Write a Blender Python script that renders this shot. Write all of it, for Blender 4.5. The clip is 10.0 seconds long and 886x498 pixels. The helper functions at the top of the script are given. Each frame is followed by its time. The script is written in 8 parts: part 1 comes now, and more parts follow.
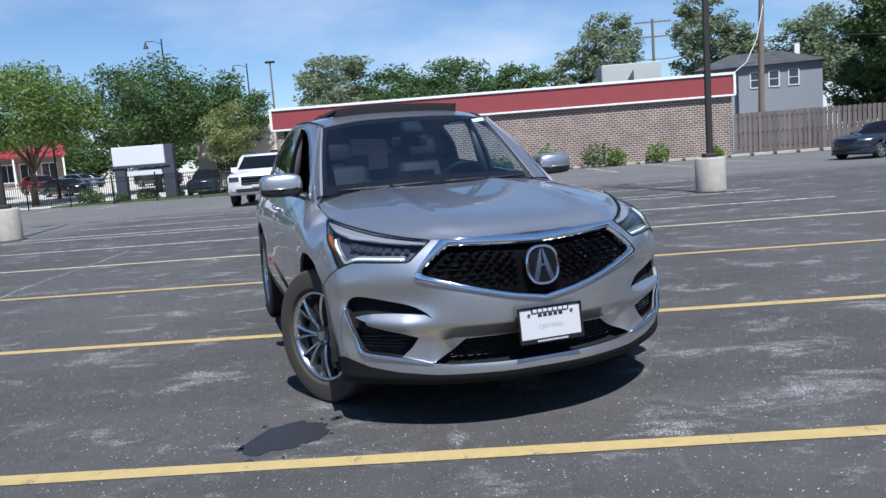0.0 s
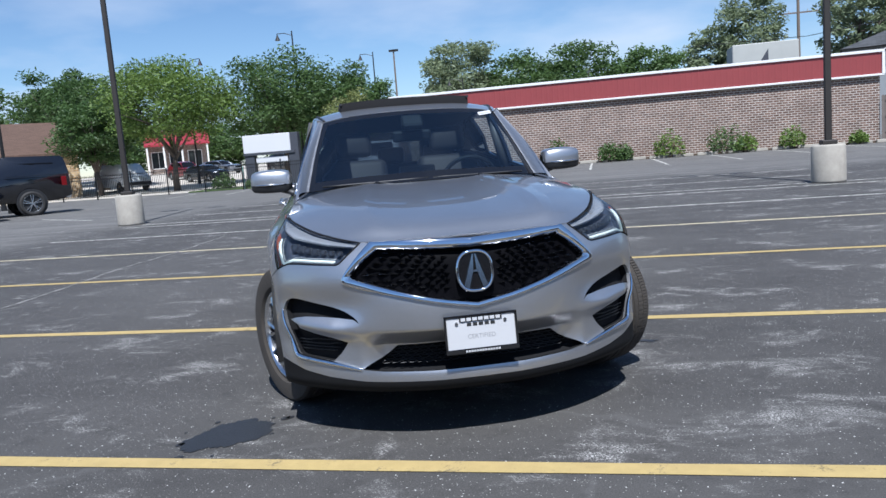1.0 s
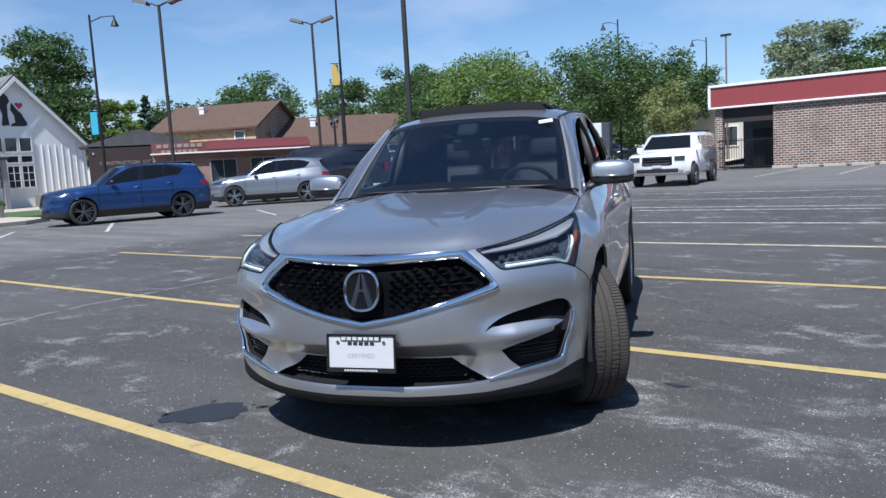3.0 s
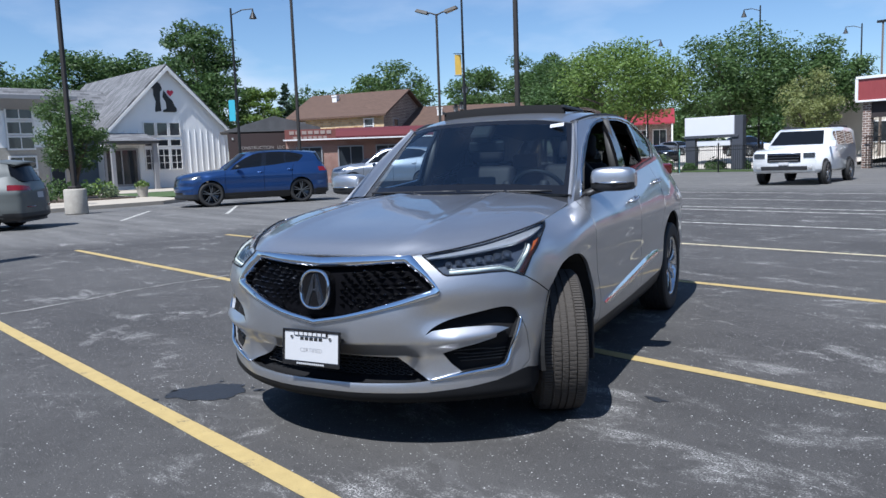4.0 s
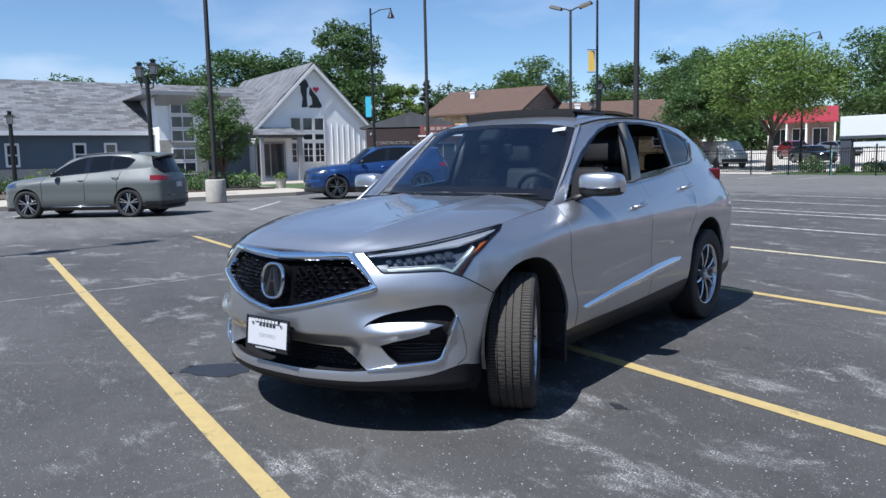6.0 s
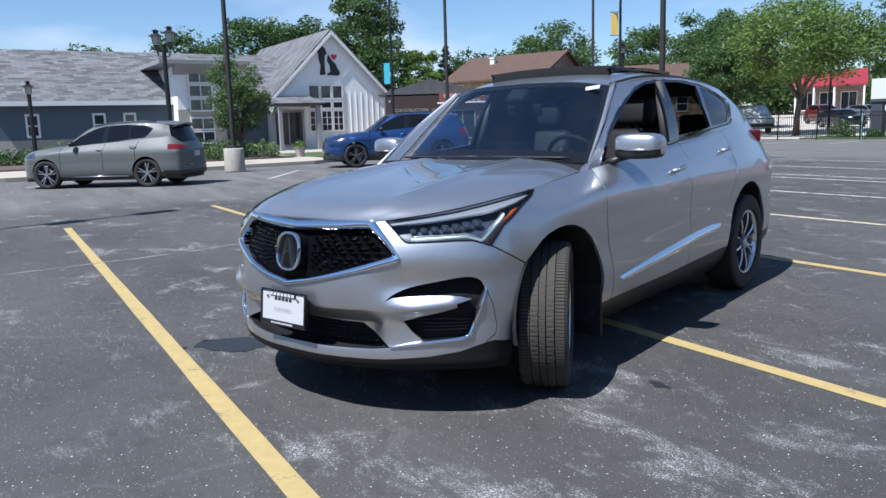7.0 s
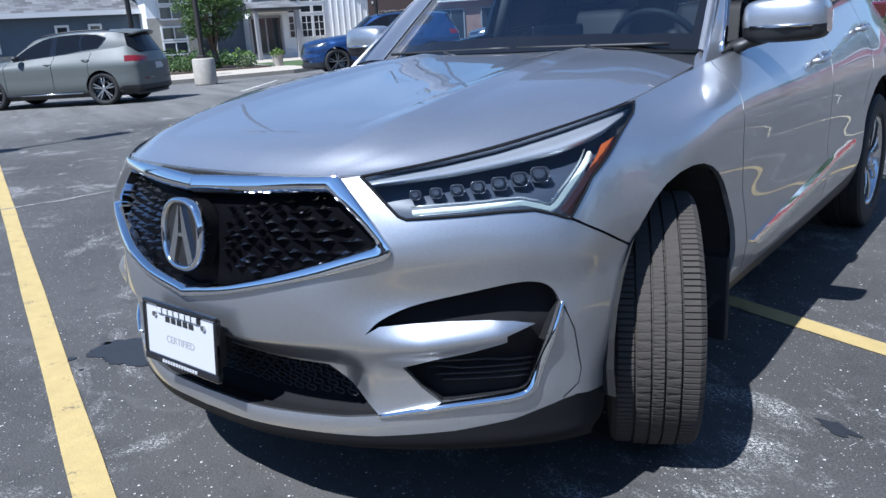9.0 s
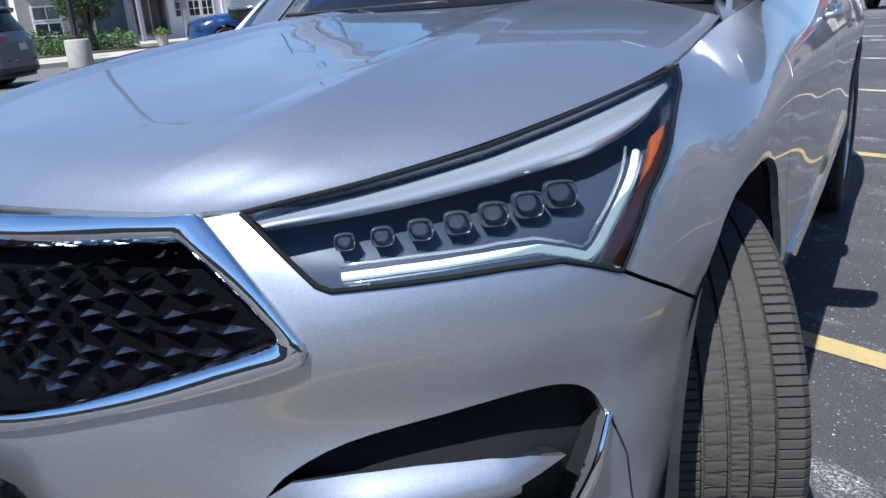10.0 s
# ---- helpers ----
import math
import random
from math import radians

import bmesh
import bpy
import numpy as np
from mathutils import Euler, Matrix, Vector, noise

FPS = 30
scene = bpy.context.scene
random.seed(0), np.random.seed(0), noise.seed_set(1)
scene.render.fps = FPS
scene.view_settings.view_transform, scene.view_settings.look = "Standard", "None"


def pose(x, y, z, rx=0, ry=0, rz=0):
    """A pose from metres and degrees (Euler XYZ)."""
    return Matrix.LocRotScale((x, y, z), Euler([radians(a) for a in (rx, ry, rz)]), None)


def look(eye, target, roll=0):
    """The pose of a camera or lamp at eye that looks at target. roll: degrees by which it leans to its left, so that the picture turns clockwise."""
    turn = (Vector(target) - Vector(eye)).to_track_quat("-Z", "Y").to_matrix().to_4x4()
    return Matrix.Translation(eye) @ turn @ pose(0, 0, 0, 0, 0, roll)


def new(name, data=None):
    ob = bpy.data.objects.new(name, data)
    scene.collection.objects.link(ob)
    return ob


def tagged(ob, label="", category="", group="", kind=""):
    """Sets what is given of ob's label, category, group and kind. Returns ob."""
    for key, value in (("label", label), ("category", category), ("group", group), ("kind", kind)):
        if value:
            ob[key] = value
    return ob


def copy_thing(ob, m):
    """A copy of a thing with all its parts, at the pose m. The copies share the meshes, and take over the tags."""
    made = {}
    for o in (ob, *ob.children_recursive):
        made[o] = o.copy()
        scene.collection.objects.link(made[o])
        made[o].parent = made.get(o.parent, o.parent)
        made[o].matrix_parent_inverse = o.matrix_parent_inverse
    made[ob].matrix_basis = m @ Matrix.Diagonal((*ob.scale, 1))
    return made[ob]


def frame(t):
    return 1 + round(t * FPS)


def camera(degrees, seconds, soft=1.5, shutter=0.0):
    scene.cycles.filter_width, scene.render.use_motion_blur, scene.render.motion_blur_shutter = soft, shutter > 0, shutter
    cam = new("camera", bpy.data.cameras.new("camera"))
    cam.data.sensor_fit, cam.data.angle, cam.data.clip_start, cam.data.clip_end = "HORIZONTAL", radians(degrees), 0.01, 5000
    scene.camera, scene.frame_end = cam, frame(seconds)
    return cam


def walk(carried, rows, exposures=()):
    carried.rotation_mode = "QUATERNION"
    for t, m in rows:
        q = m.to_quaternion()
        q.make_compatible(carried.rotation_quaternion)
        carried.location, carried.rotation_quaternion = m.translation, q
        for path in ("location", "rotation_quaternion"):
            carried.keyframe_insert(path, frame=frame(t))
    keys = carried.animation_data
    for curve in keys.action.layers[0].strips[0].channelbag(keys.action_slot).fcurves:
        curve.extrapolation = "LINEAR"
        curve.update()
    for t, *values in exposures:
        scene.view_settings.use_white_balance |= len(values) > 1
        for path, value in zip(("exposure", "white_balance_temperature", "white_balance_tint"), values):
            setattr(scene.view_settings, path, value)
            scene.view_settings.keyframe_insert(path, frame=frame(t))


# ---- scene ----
cam = camera(60.5, 10.0)
PATH = [
    (0, (0.193, 0.044, 1.281), (0.054, 2.024, 1.039), -4.3),
    (0.5, (0.618, 0.181, 1.266), (0.319, 2.142, 1.014), -4.3),
    (1, (1.052, 0.322, 1.275), (0.575, 2.248, 1.022), -4.5),
    (1.5, (1.508, 0.495, 1.277), (0.834, 2.361, 1.028), -4.4),
    (2, (1.883, 0.718, 1.267), (1.026, 2.508, 1.024), -3.9),
    (2.5, (2.287, 0.957, 1.261), (1.232, 2.64, 1.03), -3.5),
    (2.7, (2.465, 1.064, 1.27), (1.322, 2.69, 1.044), -3.5),
    (3.1, (2.795, 1.249, 1.287), (1.51, 2.777, 1.062), -3.16),
    (3.5, (3.097, 1.426, 1.317), (1.706, 2.855, 1.085), -2.684),
    (4, (3.381, 1.681, 1.333), (1.886, 2.988, 1.096), -2.1),
    (4.5, (3.593, 1.97, 1.322), (2.003, 3.162, 1.089), -1.6),
    (5, (3.789, 2.193, 1.338), (2.131, 3.289, 1.109), -1.2),
    (5.5, (3.969, 2.302, 1.351), (2.273, 3.337, 1.123), -1.1),
    (5.75, (4.04, 2.322, 1.353), (2.334, 3.339, 1.122), -1.141),
    (6.1, (4.083, 2.34, 1.344), (2.367, 3.338, 1.104), -1.246),
    (6.45, (4.051, 2.362, 1.33), (2.328, 3.344, 1.069), -1.398),
    (6.75, (3.956, 2.395, 1.318), (2.228, 3.363, 1.029), -1.555),
    (7, (3.823, 2.442, 1.311), (2.092, 3.393, 0.993), -1.7),
    (7.5, (3.489, 2.596, 1.296), (1.754, 3.513, 0.911), -2.1),
    (8, (3.12, 2.827, 1.268), (1.389, 3.719, 0.815), -2.7),
    (8.5, (2.727, 3.005, 1.231), (1.011, 3.896, 0.72), -3.2),
    (9, (2.329, 3.167, 1.21), (0.649, 4.101, 0.655), -3.6),
    (9.5, (1.947, 3.35, 1.174), (0.329, 4.361, 0.575), -4.0),
    (10, (1.633, 3.499, 1.131), (0.101, 4.625, 0.509), -4.2),
]
walk(cam, [(t, look(eye, target, roll)) for t, eye, target, roll in PATH], [(0, 0.50, 5700, 10), (4, 0.54, 5700, 10), (6, 0.59, 5700, 10), (7.5, 0.67, 5700, 10), (8.4, 0.78, 5680, 10), (9, 0.78, 5440, 10), (10, 0.77, 5520, 10)])
# ---- light ----
SUN_TO = Vector((0.18, -0.60, 1.0)).normalized()
world = bpy.data.worlds.new("sky")
scene.world = world
world.use_nodes = True
wn, wl = world.node_tree.nodes, world.node_tree.links
sky = wn.new("ShaderNodeTexSky")
sky.sky_type, sky.sun_disc = "NISHITA", False
sky.sun_elevation = math.asin(SUN_TO.z)
sky.sun_rotation = math.atan2(SUN_TO.x, SUN_TO.y)
sky.air_density, sky.dust_density, sky.ozone_density, sky.altitude = 1.0, 0.0, 4.0, 180
# a few thin clouds low over the horizon
wcoord = wn.new("ShaderNodeTexCoord")
wmap = wn.new("ShaderNodeMapping")
wmap.inputs["Scale"].default_value = (1.6, 1.6, 5.0)
wnoise = wn.new("ShaderNodeTexNoise")
wnoise.inputs["Scale"].default_value, wnoise.inputs["Detail"].default_value = 2.2, 6.0
wramp = wn.new("ShaderNodeValToRGB")
wramp.color_ramp.elements[0].position, wramp.color_ramp.elements[1].position = 0.47, 0.74
wsep = wn.new("ShaderNodeSeparateXYZ")
wband = wn.new("ShaderNodeValToRGB")
for pos, val in ((0.0, 0.75), (0.10, 0.8), (0.24, 0.22)):
    e = wband.color_ramp.elements.new(pos) if pos not in (0.0,) else wband.color_ramp.elements[0]
    e.position, e.color = pos, (val, val, val, 1)
wband.color_ramp.elements[-1].position, wband.color_ramp.elements[-1].color = 0.5, (0.1, 0.1, 0.1, 1)
wmul = wn.new("ShaderNodeMath")
wmul.operation = "MULTIPLY"
wmix = wn.new("ShaderNodeMix")
wmix.data_type = "RGBA"
wmix.inputs["B"].default_value = (7.5, 7.8, 8.4, 1)
wl.new(wcoord.outputs["Generated"], wmap.inputs["Vector"])
wl.new(wmap.outputs[0], wnoise.inputs["Vector"])
wl.new(wnoise.outputs["Fac"], wramp.inputs["Fac"])
wl.new(wcoord.outputs["Generated"], wsep.inputs[0])
wl.new(wsep.outputs["Z"], wband.inputs["Fac"])
wl.new(wramp.outputs["Color"], wmul.inputs[0])
wl.new(wband.outputs["Color"], wmul.inputs[1])
wl.new(wmul.outputs[0], wmix.inputs["Factor"])
wl.new(sky.outputs["Color"], wmix.inputs["A"])
wl.new(wmix.outputs["Result"], wn["Background"].inputs["Color"])
wn["Background"].inputs["Strength"].default_value = 0.079
sun = new("sun", bpy.data.lights.new("sun", "SUN"))
sun.data.energy, sun.data.angle, sun.data.color = 5.0, radians(0.53), (1.0, 0.955, 0.89)
sun.matrix_world = look(SUN_TO * 60, (0, 0, 0))
# ---- materials ----
def material(name):
    m = bpy.data.materials.new(name)
    m.use_nodes = True
    return m, m.node_tree.nodes, m.node_tree.links, m.node_tree.nodes["Principled BSDF"]


def plain(name, colour, rough=0.5, metal=0.0, coat=0.0, vary=0.12, scale=8.0, bump=0.0, bump_scale=60.0, spec=0.5, per_object=0.0):
    """A painted, plastic, metal or stone surface with a slight variation in tone at two scales and an optional relief."""
    m, n, l, b = material(name)
    b.inputs["Roughness"].default_value, b.inputs["Metallic"].default_value = rough, metal
    b.inputs["Coat Weight"].default_value, b.inputs["Specular IOR Level"].default_value = coat, spec
    b.inputs["Coat Roughness"].default_value = 0.03
    tex = n.new("ShaderNodeTexCoord")
    nz = n.new("ShaderNodeTexNoise")
    nz.inputs["Scale"].default_value, nz.inputs["Detail"].default_value, nz.inputs["Roughness"].default_value = scale, 6.0, 0.65
    l.new(tex.outputs["Object"], nz.inputs["Vector"])
    mix = n.new("ShaderNodeMix")
    mix.data_type = "RGBA"
    mix.inputs["A"].default_value = (*[c * (1 - vary) for c in colour], 1)
    mix.inputs["B"].default_value = (*[min(1, c * (1 + vary)) for c in colour], 1)
    l.new(nz.outputs["Fac"], mix.inputs["Factor"])
    out = mix.outputs["Result"]
    if per_object:
        info, hsv, mp = n.new("ShaderNodeObjectInfo"), n.new("ShaderNodeHueSaturation"), n.new("ShaderNodeMapRange")
        mp.inputs["To Min"].default_value, mp.inputs["To Max"].default_value = 1 - per_object, 1 + per_object
        l.new(info.outputs["Random"], mp.inputs["Value"])
        l.new(mp.outputs[0], hsv.inputs["Value"])
        l.new(out, hsv.inputs["Color"])
        out = hsv.outputs["Color"]
    l.new(out, b.inputs["Base Color"])
    if bump:
        nb, bp = n.new("ShaderNodeTexNoise"), n.new("ShaderNodeBump")
        nb.inputs["Scale"].default_value, nb.inputs["Detail"].default_value = bump_scale, 5.0
        bp.inputs["Strength"].default_value, bp.inputs["Distance"].default_value = bump, 0.01
        l.new(tex.outputs["Object"], nb.inputs["Vector"])
        l.new(nb.outputs["Fac"], bp.inputs["Height"])
        l.new(bp.outputs[0], b.inputs["Normal"])
    return m


def car_paint(name, colour, metal=0.95, rough=0.36, flake=0.10, coat=1.0):
    m, n, l, b = material(name)
    b.inputs["Metallic"].default_value, b.inputs["Roughness"].default_value = metal, rough
    b.inputs["Coat Weight"].default_value, b.inputs["Coat Roughness"].default_value, b.inputs["Coat IOR"].default_value = coat, 0.02, 1.5
    tex = n.new("ShaderNodeTexCoord")
    vor = n.new("ShaderNodeTexVoronoi")
    vor.inputs["Scale"].default_value = 900
    hs, mp = n.new("ShaderNodeHueSaturation"), n.new("ShaderNodeMapRange")
    mp.inputs["To Min"].default_value, mp.inputs["To Max"].default_value = 1 - flake, 1 + flake
    sp = n.new("ShaderNodeSeparateColor")
    l.new(tex.outputs["Object"], vor.inputs["Vector"])
    l.new(vor.outputs["Color"], sp.inputs[0])
    l.new(sp.outputs[0], mp.inputs["Value"])
    hs.inputs["Color"].default_value = (*colour, 1)
    l.new(mp.outputs[0], hs.inputs["Value"])
    l.new(hs.outputs[0], b.inputs["Base Color"])
    # thin film of dust
    nz, rr = n.new("ShaderNodeTexNoise"), n.new("ShaderNodeMapRange")
    nz.inputs["Scale"].default_value, nz.inputs["Detail"].default_value = 3.0, 8.0
    rr.inputs["To Min"].default_value, rr.inputs["To Max"].default_value = rough - 0.04, rough + 0.06
    l.new(tex.outputs["Object"], nz.inputs["Vector"])
    l.new(nz.outputs["Fac"], rr.inputs["Value"])
    l.new(rr.outputs[0], b.inputs["Roughness"])
    return m


def pane(name, tint, ior=1.5, rough=0.0, body=None, opaque=0.0):
    """Thin glass: what is behind shows through a tint, the sky is mirrored by Fresnel."""
    m, n, l, b = material(name)
    n.remove(b)
    tr, gl, fr, mx = n.new("ShaderNodeBsdfTransparent"), n.new("ShaderNodeBsdfGlossy"), n.new("ShaderNodeFresnel"), n.new("ShaderNodeMixShader")
    tr.inputs[0].default_value = (*tint, 1)
    gl.inputs["Roughness"].default_value = rough
    fr.inputs["IOR"].default_value = ior
    l.new(fr.outputs[0], mx.inputs[0])
    first = tr.outputs[0]
    if opaque:
        df, m2 = n.new("ShaderNodeBsdfDiffuse"), n.new("ShaderNodeMixShader")
        df.inputs[0].default_value = (*(body or (0.01, 0.01, 0.012)), 1)
        m2.inputs[0].default_value = opaque
        l.new(tr.outputs[0], m2.inputs[1])
        l.new(df.outputs[0], m2.inputs[2])
        first = m2.outputs[0]
    l.new(first, mx.inputs[1])
    l.new(gl.outputs[0], mx.inputs[2])
    l.new(mx.outputs[0], n["Material Output"].inputs[0])
    return m


def ramp(n, l, source, stops):
    r = n.new("ShaderNodeValToRGB")
    for i, (pos, col) in enumerate(stops):
        e = r.color_ramp.elements[i] if i < 2 else r.color_ramp.elements.new(pos)
        e.position, e.color = pos, (*col, 1) if len(col) == 3 else col
    l.new(source, r.inputs["Fac"])
    return r.outputs["Color"]


def noise_node(n, l, vec, scale, detail=6.0, rough=0.6, dist=0.0):
    x = n.new("ShaderNodeTexNoise")
    x.inputs["Scale"].default_value, x.inputs["Detail"].default_value = scale, detail
    x.inputs["Roughness"].default_value, x.inputs["Distortion"].default_value = rough, dist
    l.new(vec, x.inputs["Vector"])
    return x.outputs["Fac"]


def blend(n, l, fac, a, b, kind="MIX"):
    x = n.new("ShaderNodeMix")
    x.data_type, x.blend_type = "RGBA", kind
    for key, v in (("Factor", fac), ("A", a), ("B", b)):
        if isinstance(v, bpy.types.NodeSocket):
            l.new(v, x.inputs[key])
        else:
            x.inputs[key].default_value = v if key == "Factor" else (*v, 1)
    return x.outputs["Result"]


def asphalt_material(name, base, worn, painted=None, wear=0.5):
    """Asphalt with aggregate, scuffed pale patches, sand and dark drips; painted: the colour of line paint worn down to it."""
    m, n, l, b = material(name)
    tex = n.new("ShaderNodeTexCoord").outputs["Object"]
    grain = ramp(n, l, noise_node(n, l, tex, 150, 3, 0.8), ((0.36, (0, 0, 0)), (0.66, (1, 1, 1))))
    col = blend(n, l, grain, tuple(c * 0.35 for c in base), tuple(c * 1.85 for c in base))
    big = noise_node(n, l, tex, 0.35, 5, 0.6)
    col = blend(n, l, ramp(n, l, big, ((0.38, (0, 0, 0)), (0.66, (0.55, 0.55, 0.55)))), col, tuple(c * 1.25 for c in worn))
    # scuffed patches where the binder is gone
    drag = n.new("ShaderNodeMapping")
    drag.inputs["Scale"].default_value, drag.inputs["Rotation"].default_value = (0.8, 1.25, 1.0), (0, 0, radians(14))
    l.new(tex, drag.inputs["Vector"])
    scuff = noise_node(n, l, drag.outputs[0], 1.6, 10, 0.76, 0.35)
    fine = noise_node(n, l, tex, 100, 3, 0.85)
    mul = n.new("ShaderNodeMath")
    mul.operation = "MULTIPLY"
    bay = n.new("ShaderNodeMapping")
    bay.vector_type = "TEXTURE"
    bay.inputs["Location"].default_value, bay.inputs["Scale"].default_value = (1.95, 4.55, 0.0), (2.3, 1.5, 1.0)
    l.new(tex, bay.inputs["Vector"])
    ball = n.new("ShaderNodeTexGradient")
    ball.gradient_type = "SPHERICAL"
    l.new(bay.outputs[0], ball.inputs["Vector"])
    more = n.new("ShaderNodeMath")
    more.operation, more.inputs[1].default_value = "MULTIPLY_ADD", 0.032
    l.new(ball.outputs["Fac"], more.inputs[0])
    l.new(scuff, more.inputs[2])
    l.new(ramp(n, l, more.outputs[0], ((0.545, (0, 0, 0)), (0.655, (1, 1, 1)))), mul.inputs[0])
    l.new(ramp(n, l, fine, ((0.50, (0, 0, 0)), (0.55, (1, 1, 1)))), mul.inputs[1])
    sc = n.new("ShaderNodeMath")
    sc.operation, sc.inputs[1].default_value = "MULTIPLY", 0.8
    l.new(mul.outputs[0], sc.inputs[0])
    col = blend(n, l, sc.outputs[0], col, (0.57, 0.555, 0.525))
    # long streaks worn by traffic
    squeeze = n.new("ShaderNodeMapping")
    squeeze.inputs["Scale"].default_value, squeeze.inputs["Rotation"].default_value = (0.16, 1.5, 1.0), (0, 0, radians(-8))
    l.new(tex, squeeze.inputs["Vector"])
    streak = noise_node(n, l, squeeze.outputs[0], 1.0, 7, 0.65)
    col = blend(n, l, ramp(n, l, streak, ((0.45, (0, 0, 0)), (0.75, (0.25, 0.25, 0.25)))), col, tuple(c * 1.5 for c in worn))
    col = blend(n, l, ramp(n, l, noise_node(n, l, tex, 6.0, 8, 0.8), ((0.30, (0.55, 0.55, 0.55)), (0.48, (0, 0, 0)))), col, tuple(c * 0.45 for c in base))
    # loose pale grit, fine and coarse
    for size, reach, share, tone in ((105, 0.26, 0.88, (0.32, 0.31, 0.29)), (52, 0.19, 0.93, (0.60, 0.59, 0.56))):
        vor = n.new("ShaderNodeTexVoronoi")
        vor.inputs["Scale"].default_value = size
        l.new(tex, vor.inputs["Vector"])
        vsep = n.new("ShaderNodeSeparateColor")
        l.new(vor.outputs["Color"], vsep.inputs[0])
        near, few, both = n.new("ShaderNodeMath"), n.new("ShaderNodeMath"), n.new("ShaderNodeMath")
        near.operation, near.inputs[1].default_value = "LESS_THAN", reach
        l.new(vor.outputs["Distance"], near.inputs[0])
        few.operation, few.inputs[1].default_value = "GREATER_THAN", share
        l.new(vsep.outputs[0], few.inputs[0])
        both.operation = "MULTIPLY"
        l.new(near.outputs[0], both.inputs[0])
        l.new(few.outputs[0], both.inputs[1])
        col = blend(n, l, both.outputs[0], col, tone)
    # fine cracks
    crack = n.new("ShaderNodeTexVoronoi")
    crack.feature = "DISTANCE_TO_EDGE"
    crack.inputs["Scale"].default_value = 0.16
    warp = n.new("ShaderNodeTexNoise")
    warp.inputs["Scale"].default_value, warp.inputs["Detail"].default_value = 0.9, 6
    l.new(tex, warp.inputs["Vector"])
    vadd = n.new("ShaderNodeVectorMath")
    vadd.operation = "MULTIPLY_ADD"
    vadd.inputs[1].default_value = (1.4, 1.4, 0)
    l.new(warp.outputs["Color"], vadd.inputs[0])
    l.new(tex, vadd.inputs[2])
    l.new(vadd.outputs[0], crack.inputs["Vector"])
    col = blend(n, l, ramp(n, l, crack.outputs["Distance"], ((0.0, (0.16, 0.16, 0.16)), (0.0012, (0, 0, 0)))), col, (0.20, 0.195, 0.19))
    # paler where cars drive between the rows of bays
    sep = n.new("ShaderNodeSeparateXYZ")
    l.new(tex, sep.inputs[0])
    west, north, aisle = n.new("ShaderNodeMapRange"), n.new("ShaderNodeMapRange"), n.new("ShaderNodeMath")
    for node, axis, lo, hi in ((west, "X", -10.0, -13.5), (north, "Y", 22.5, 27.0)):
        node.interpolation_type = "SMOOTHSTEP"
        node.inputs["From Min"].default_value, node.inputs["From Max"].default_value = lo, hi
        l.new(sep.outputs[axis], node.inputs["Value"])
    aisle.operation = "MAXIMUM"
    l.new(west.outputs[0], aisle.inputs[0])
    l.new(north.outputs[0], aisle.inputs[1])
    patch = n.new("ShaderNodeMath")
    patch.operation = "MULTIPLY"
    l.new(aisle.outputs[0], patch.inputs[0])
    l.new(ramp(n, l, streak, ((0.35, (0.25, 0.25, 0.25)), (0.65, (0.8, 0.8, 0.8)))), patch.inputs[1])
    if not painted:
        col = blend(n, l, patch.outputs[0], col, (0.175, 0.169, 0.158))
    if painted:
        w1 = noise_node(n, l, tex, 5.0, 8, 0.75)
        w2 = noise_node(n, l, tex, 90, 3, 0.7)
        wm = n.new("ShaderNodeMath")
        wm.operation = "MULTIPLY_ADD"
        wm.inputs[1].default_value, wm.inputs[2].default_value = 0.5, 0.0
        l.new(w2, wm.inputs[0])
        wa = n.new("ShaderNodeMath")
        wa.operation = "ADD"
        l.new(w1, wa.inputs[0])
        l.new(wm.outputs[0], wa.inputs[1])
        tone = blend(n, l, noise_node(n, l, tex, 12, 5, 0.6), tuple(c * 0.78 for c in painted), tuple(min(1, c * 1.15) for c in painted))
        col = blend(n, l, ramp(n, l, wa.outputs[0], ((wear + 0.25, (0, 0, 0)), (wear + 0.36, (0.8, 0.8, 0.8)))), tone, col)
    l.new(col, b.inputs["Base Color"])
    b.inputs["Roughness"].default_value = 0.82
    b.inputs["Specular IOR Level"].default_value = 0.4
    bp = n.new("ShaderNodeBump")
    bp.inputs["Strength"].default_value, bp.inputs["Distance"].default_value = 0.5, 0.006
    l.new(noise_node(n, l, tex, 110, 4, 0.75), bp.inputs["Height"])
    l.new(bp.outputs[0], b.inputs["Normal"])
    return m


ASPHALT = asphalt_material("asphalt", (0.0505, 0.048, 0.0455), (0.082, 0.0785, 0.074))
LINE_YELLOW = asphalt_material("line_paint_yellow", (0.045, 0.045, 0.048), (0.07, 0.07, 0.07), (0.44, 0.33, 0.135), 0.59)
LINE_CREAM = asphalt_material("line_paint_cream", (0.045, 0.045, 0.048), (0.07, 0.07, 0.07), (0.54, 0.47, 0.31), 0.52)
LINE_WHITE = asphalt_material("line_paint_white", (0.045, 0.045, 0.048), (0.07, 0.07, 0.07), (0.62, 0.60, 0.54), 0.46)
CRACK = asphalt_material("chalky_crack", (0.047, 0.0448, 0.0425), (0.076, 0.073, 0.069), (0.30, 0.29, 0.27), 0.46)
PAINT = car_paint("silver_paint", (0.495, 0.50, 0.515), 0.90, 0.38)
CHROME = plain("chrome", (0.78, 0.79, 0.80), 0.05, 1.0, vary=0.03)
SATIN = plain("satin_chrome", (0.62, 0.63, 0.64), 0.16, 1.0, vary=0.04)
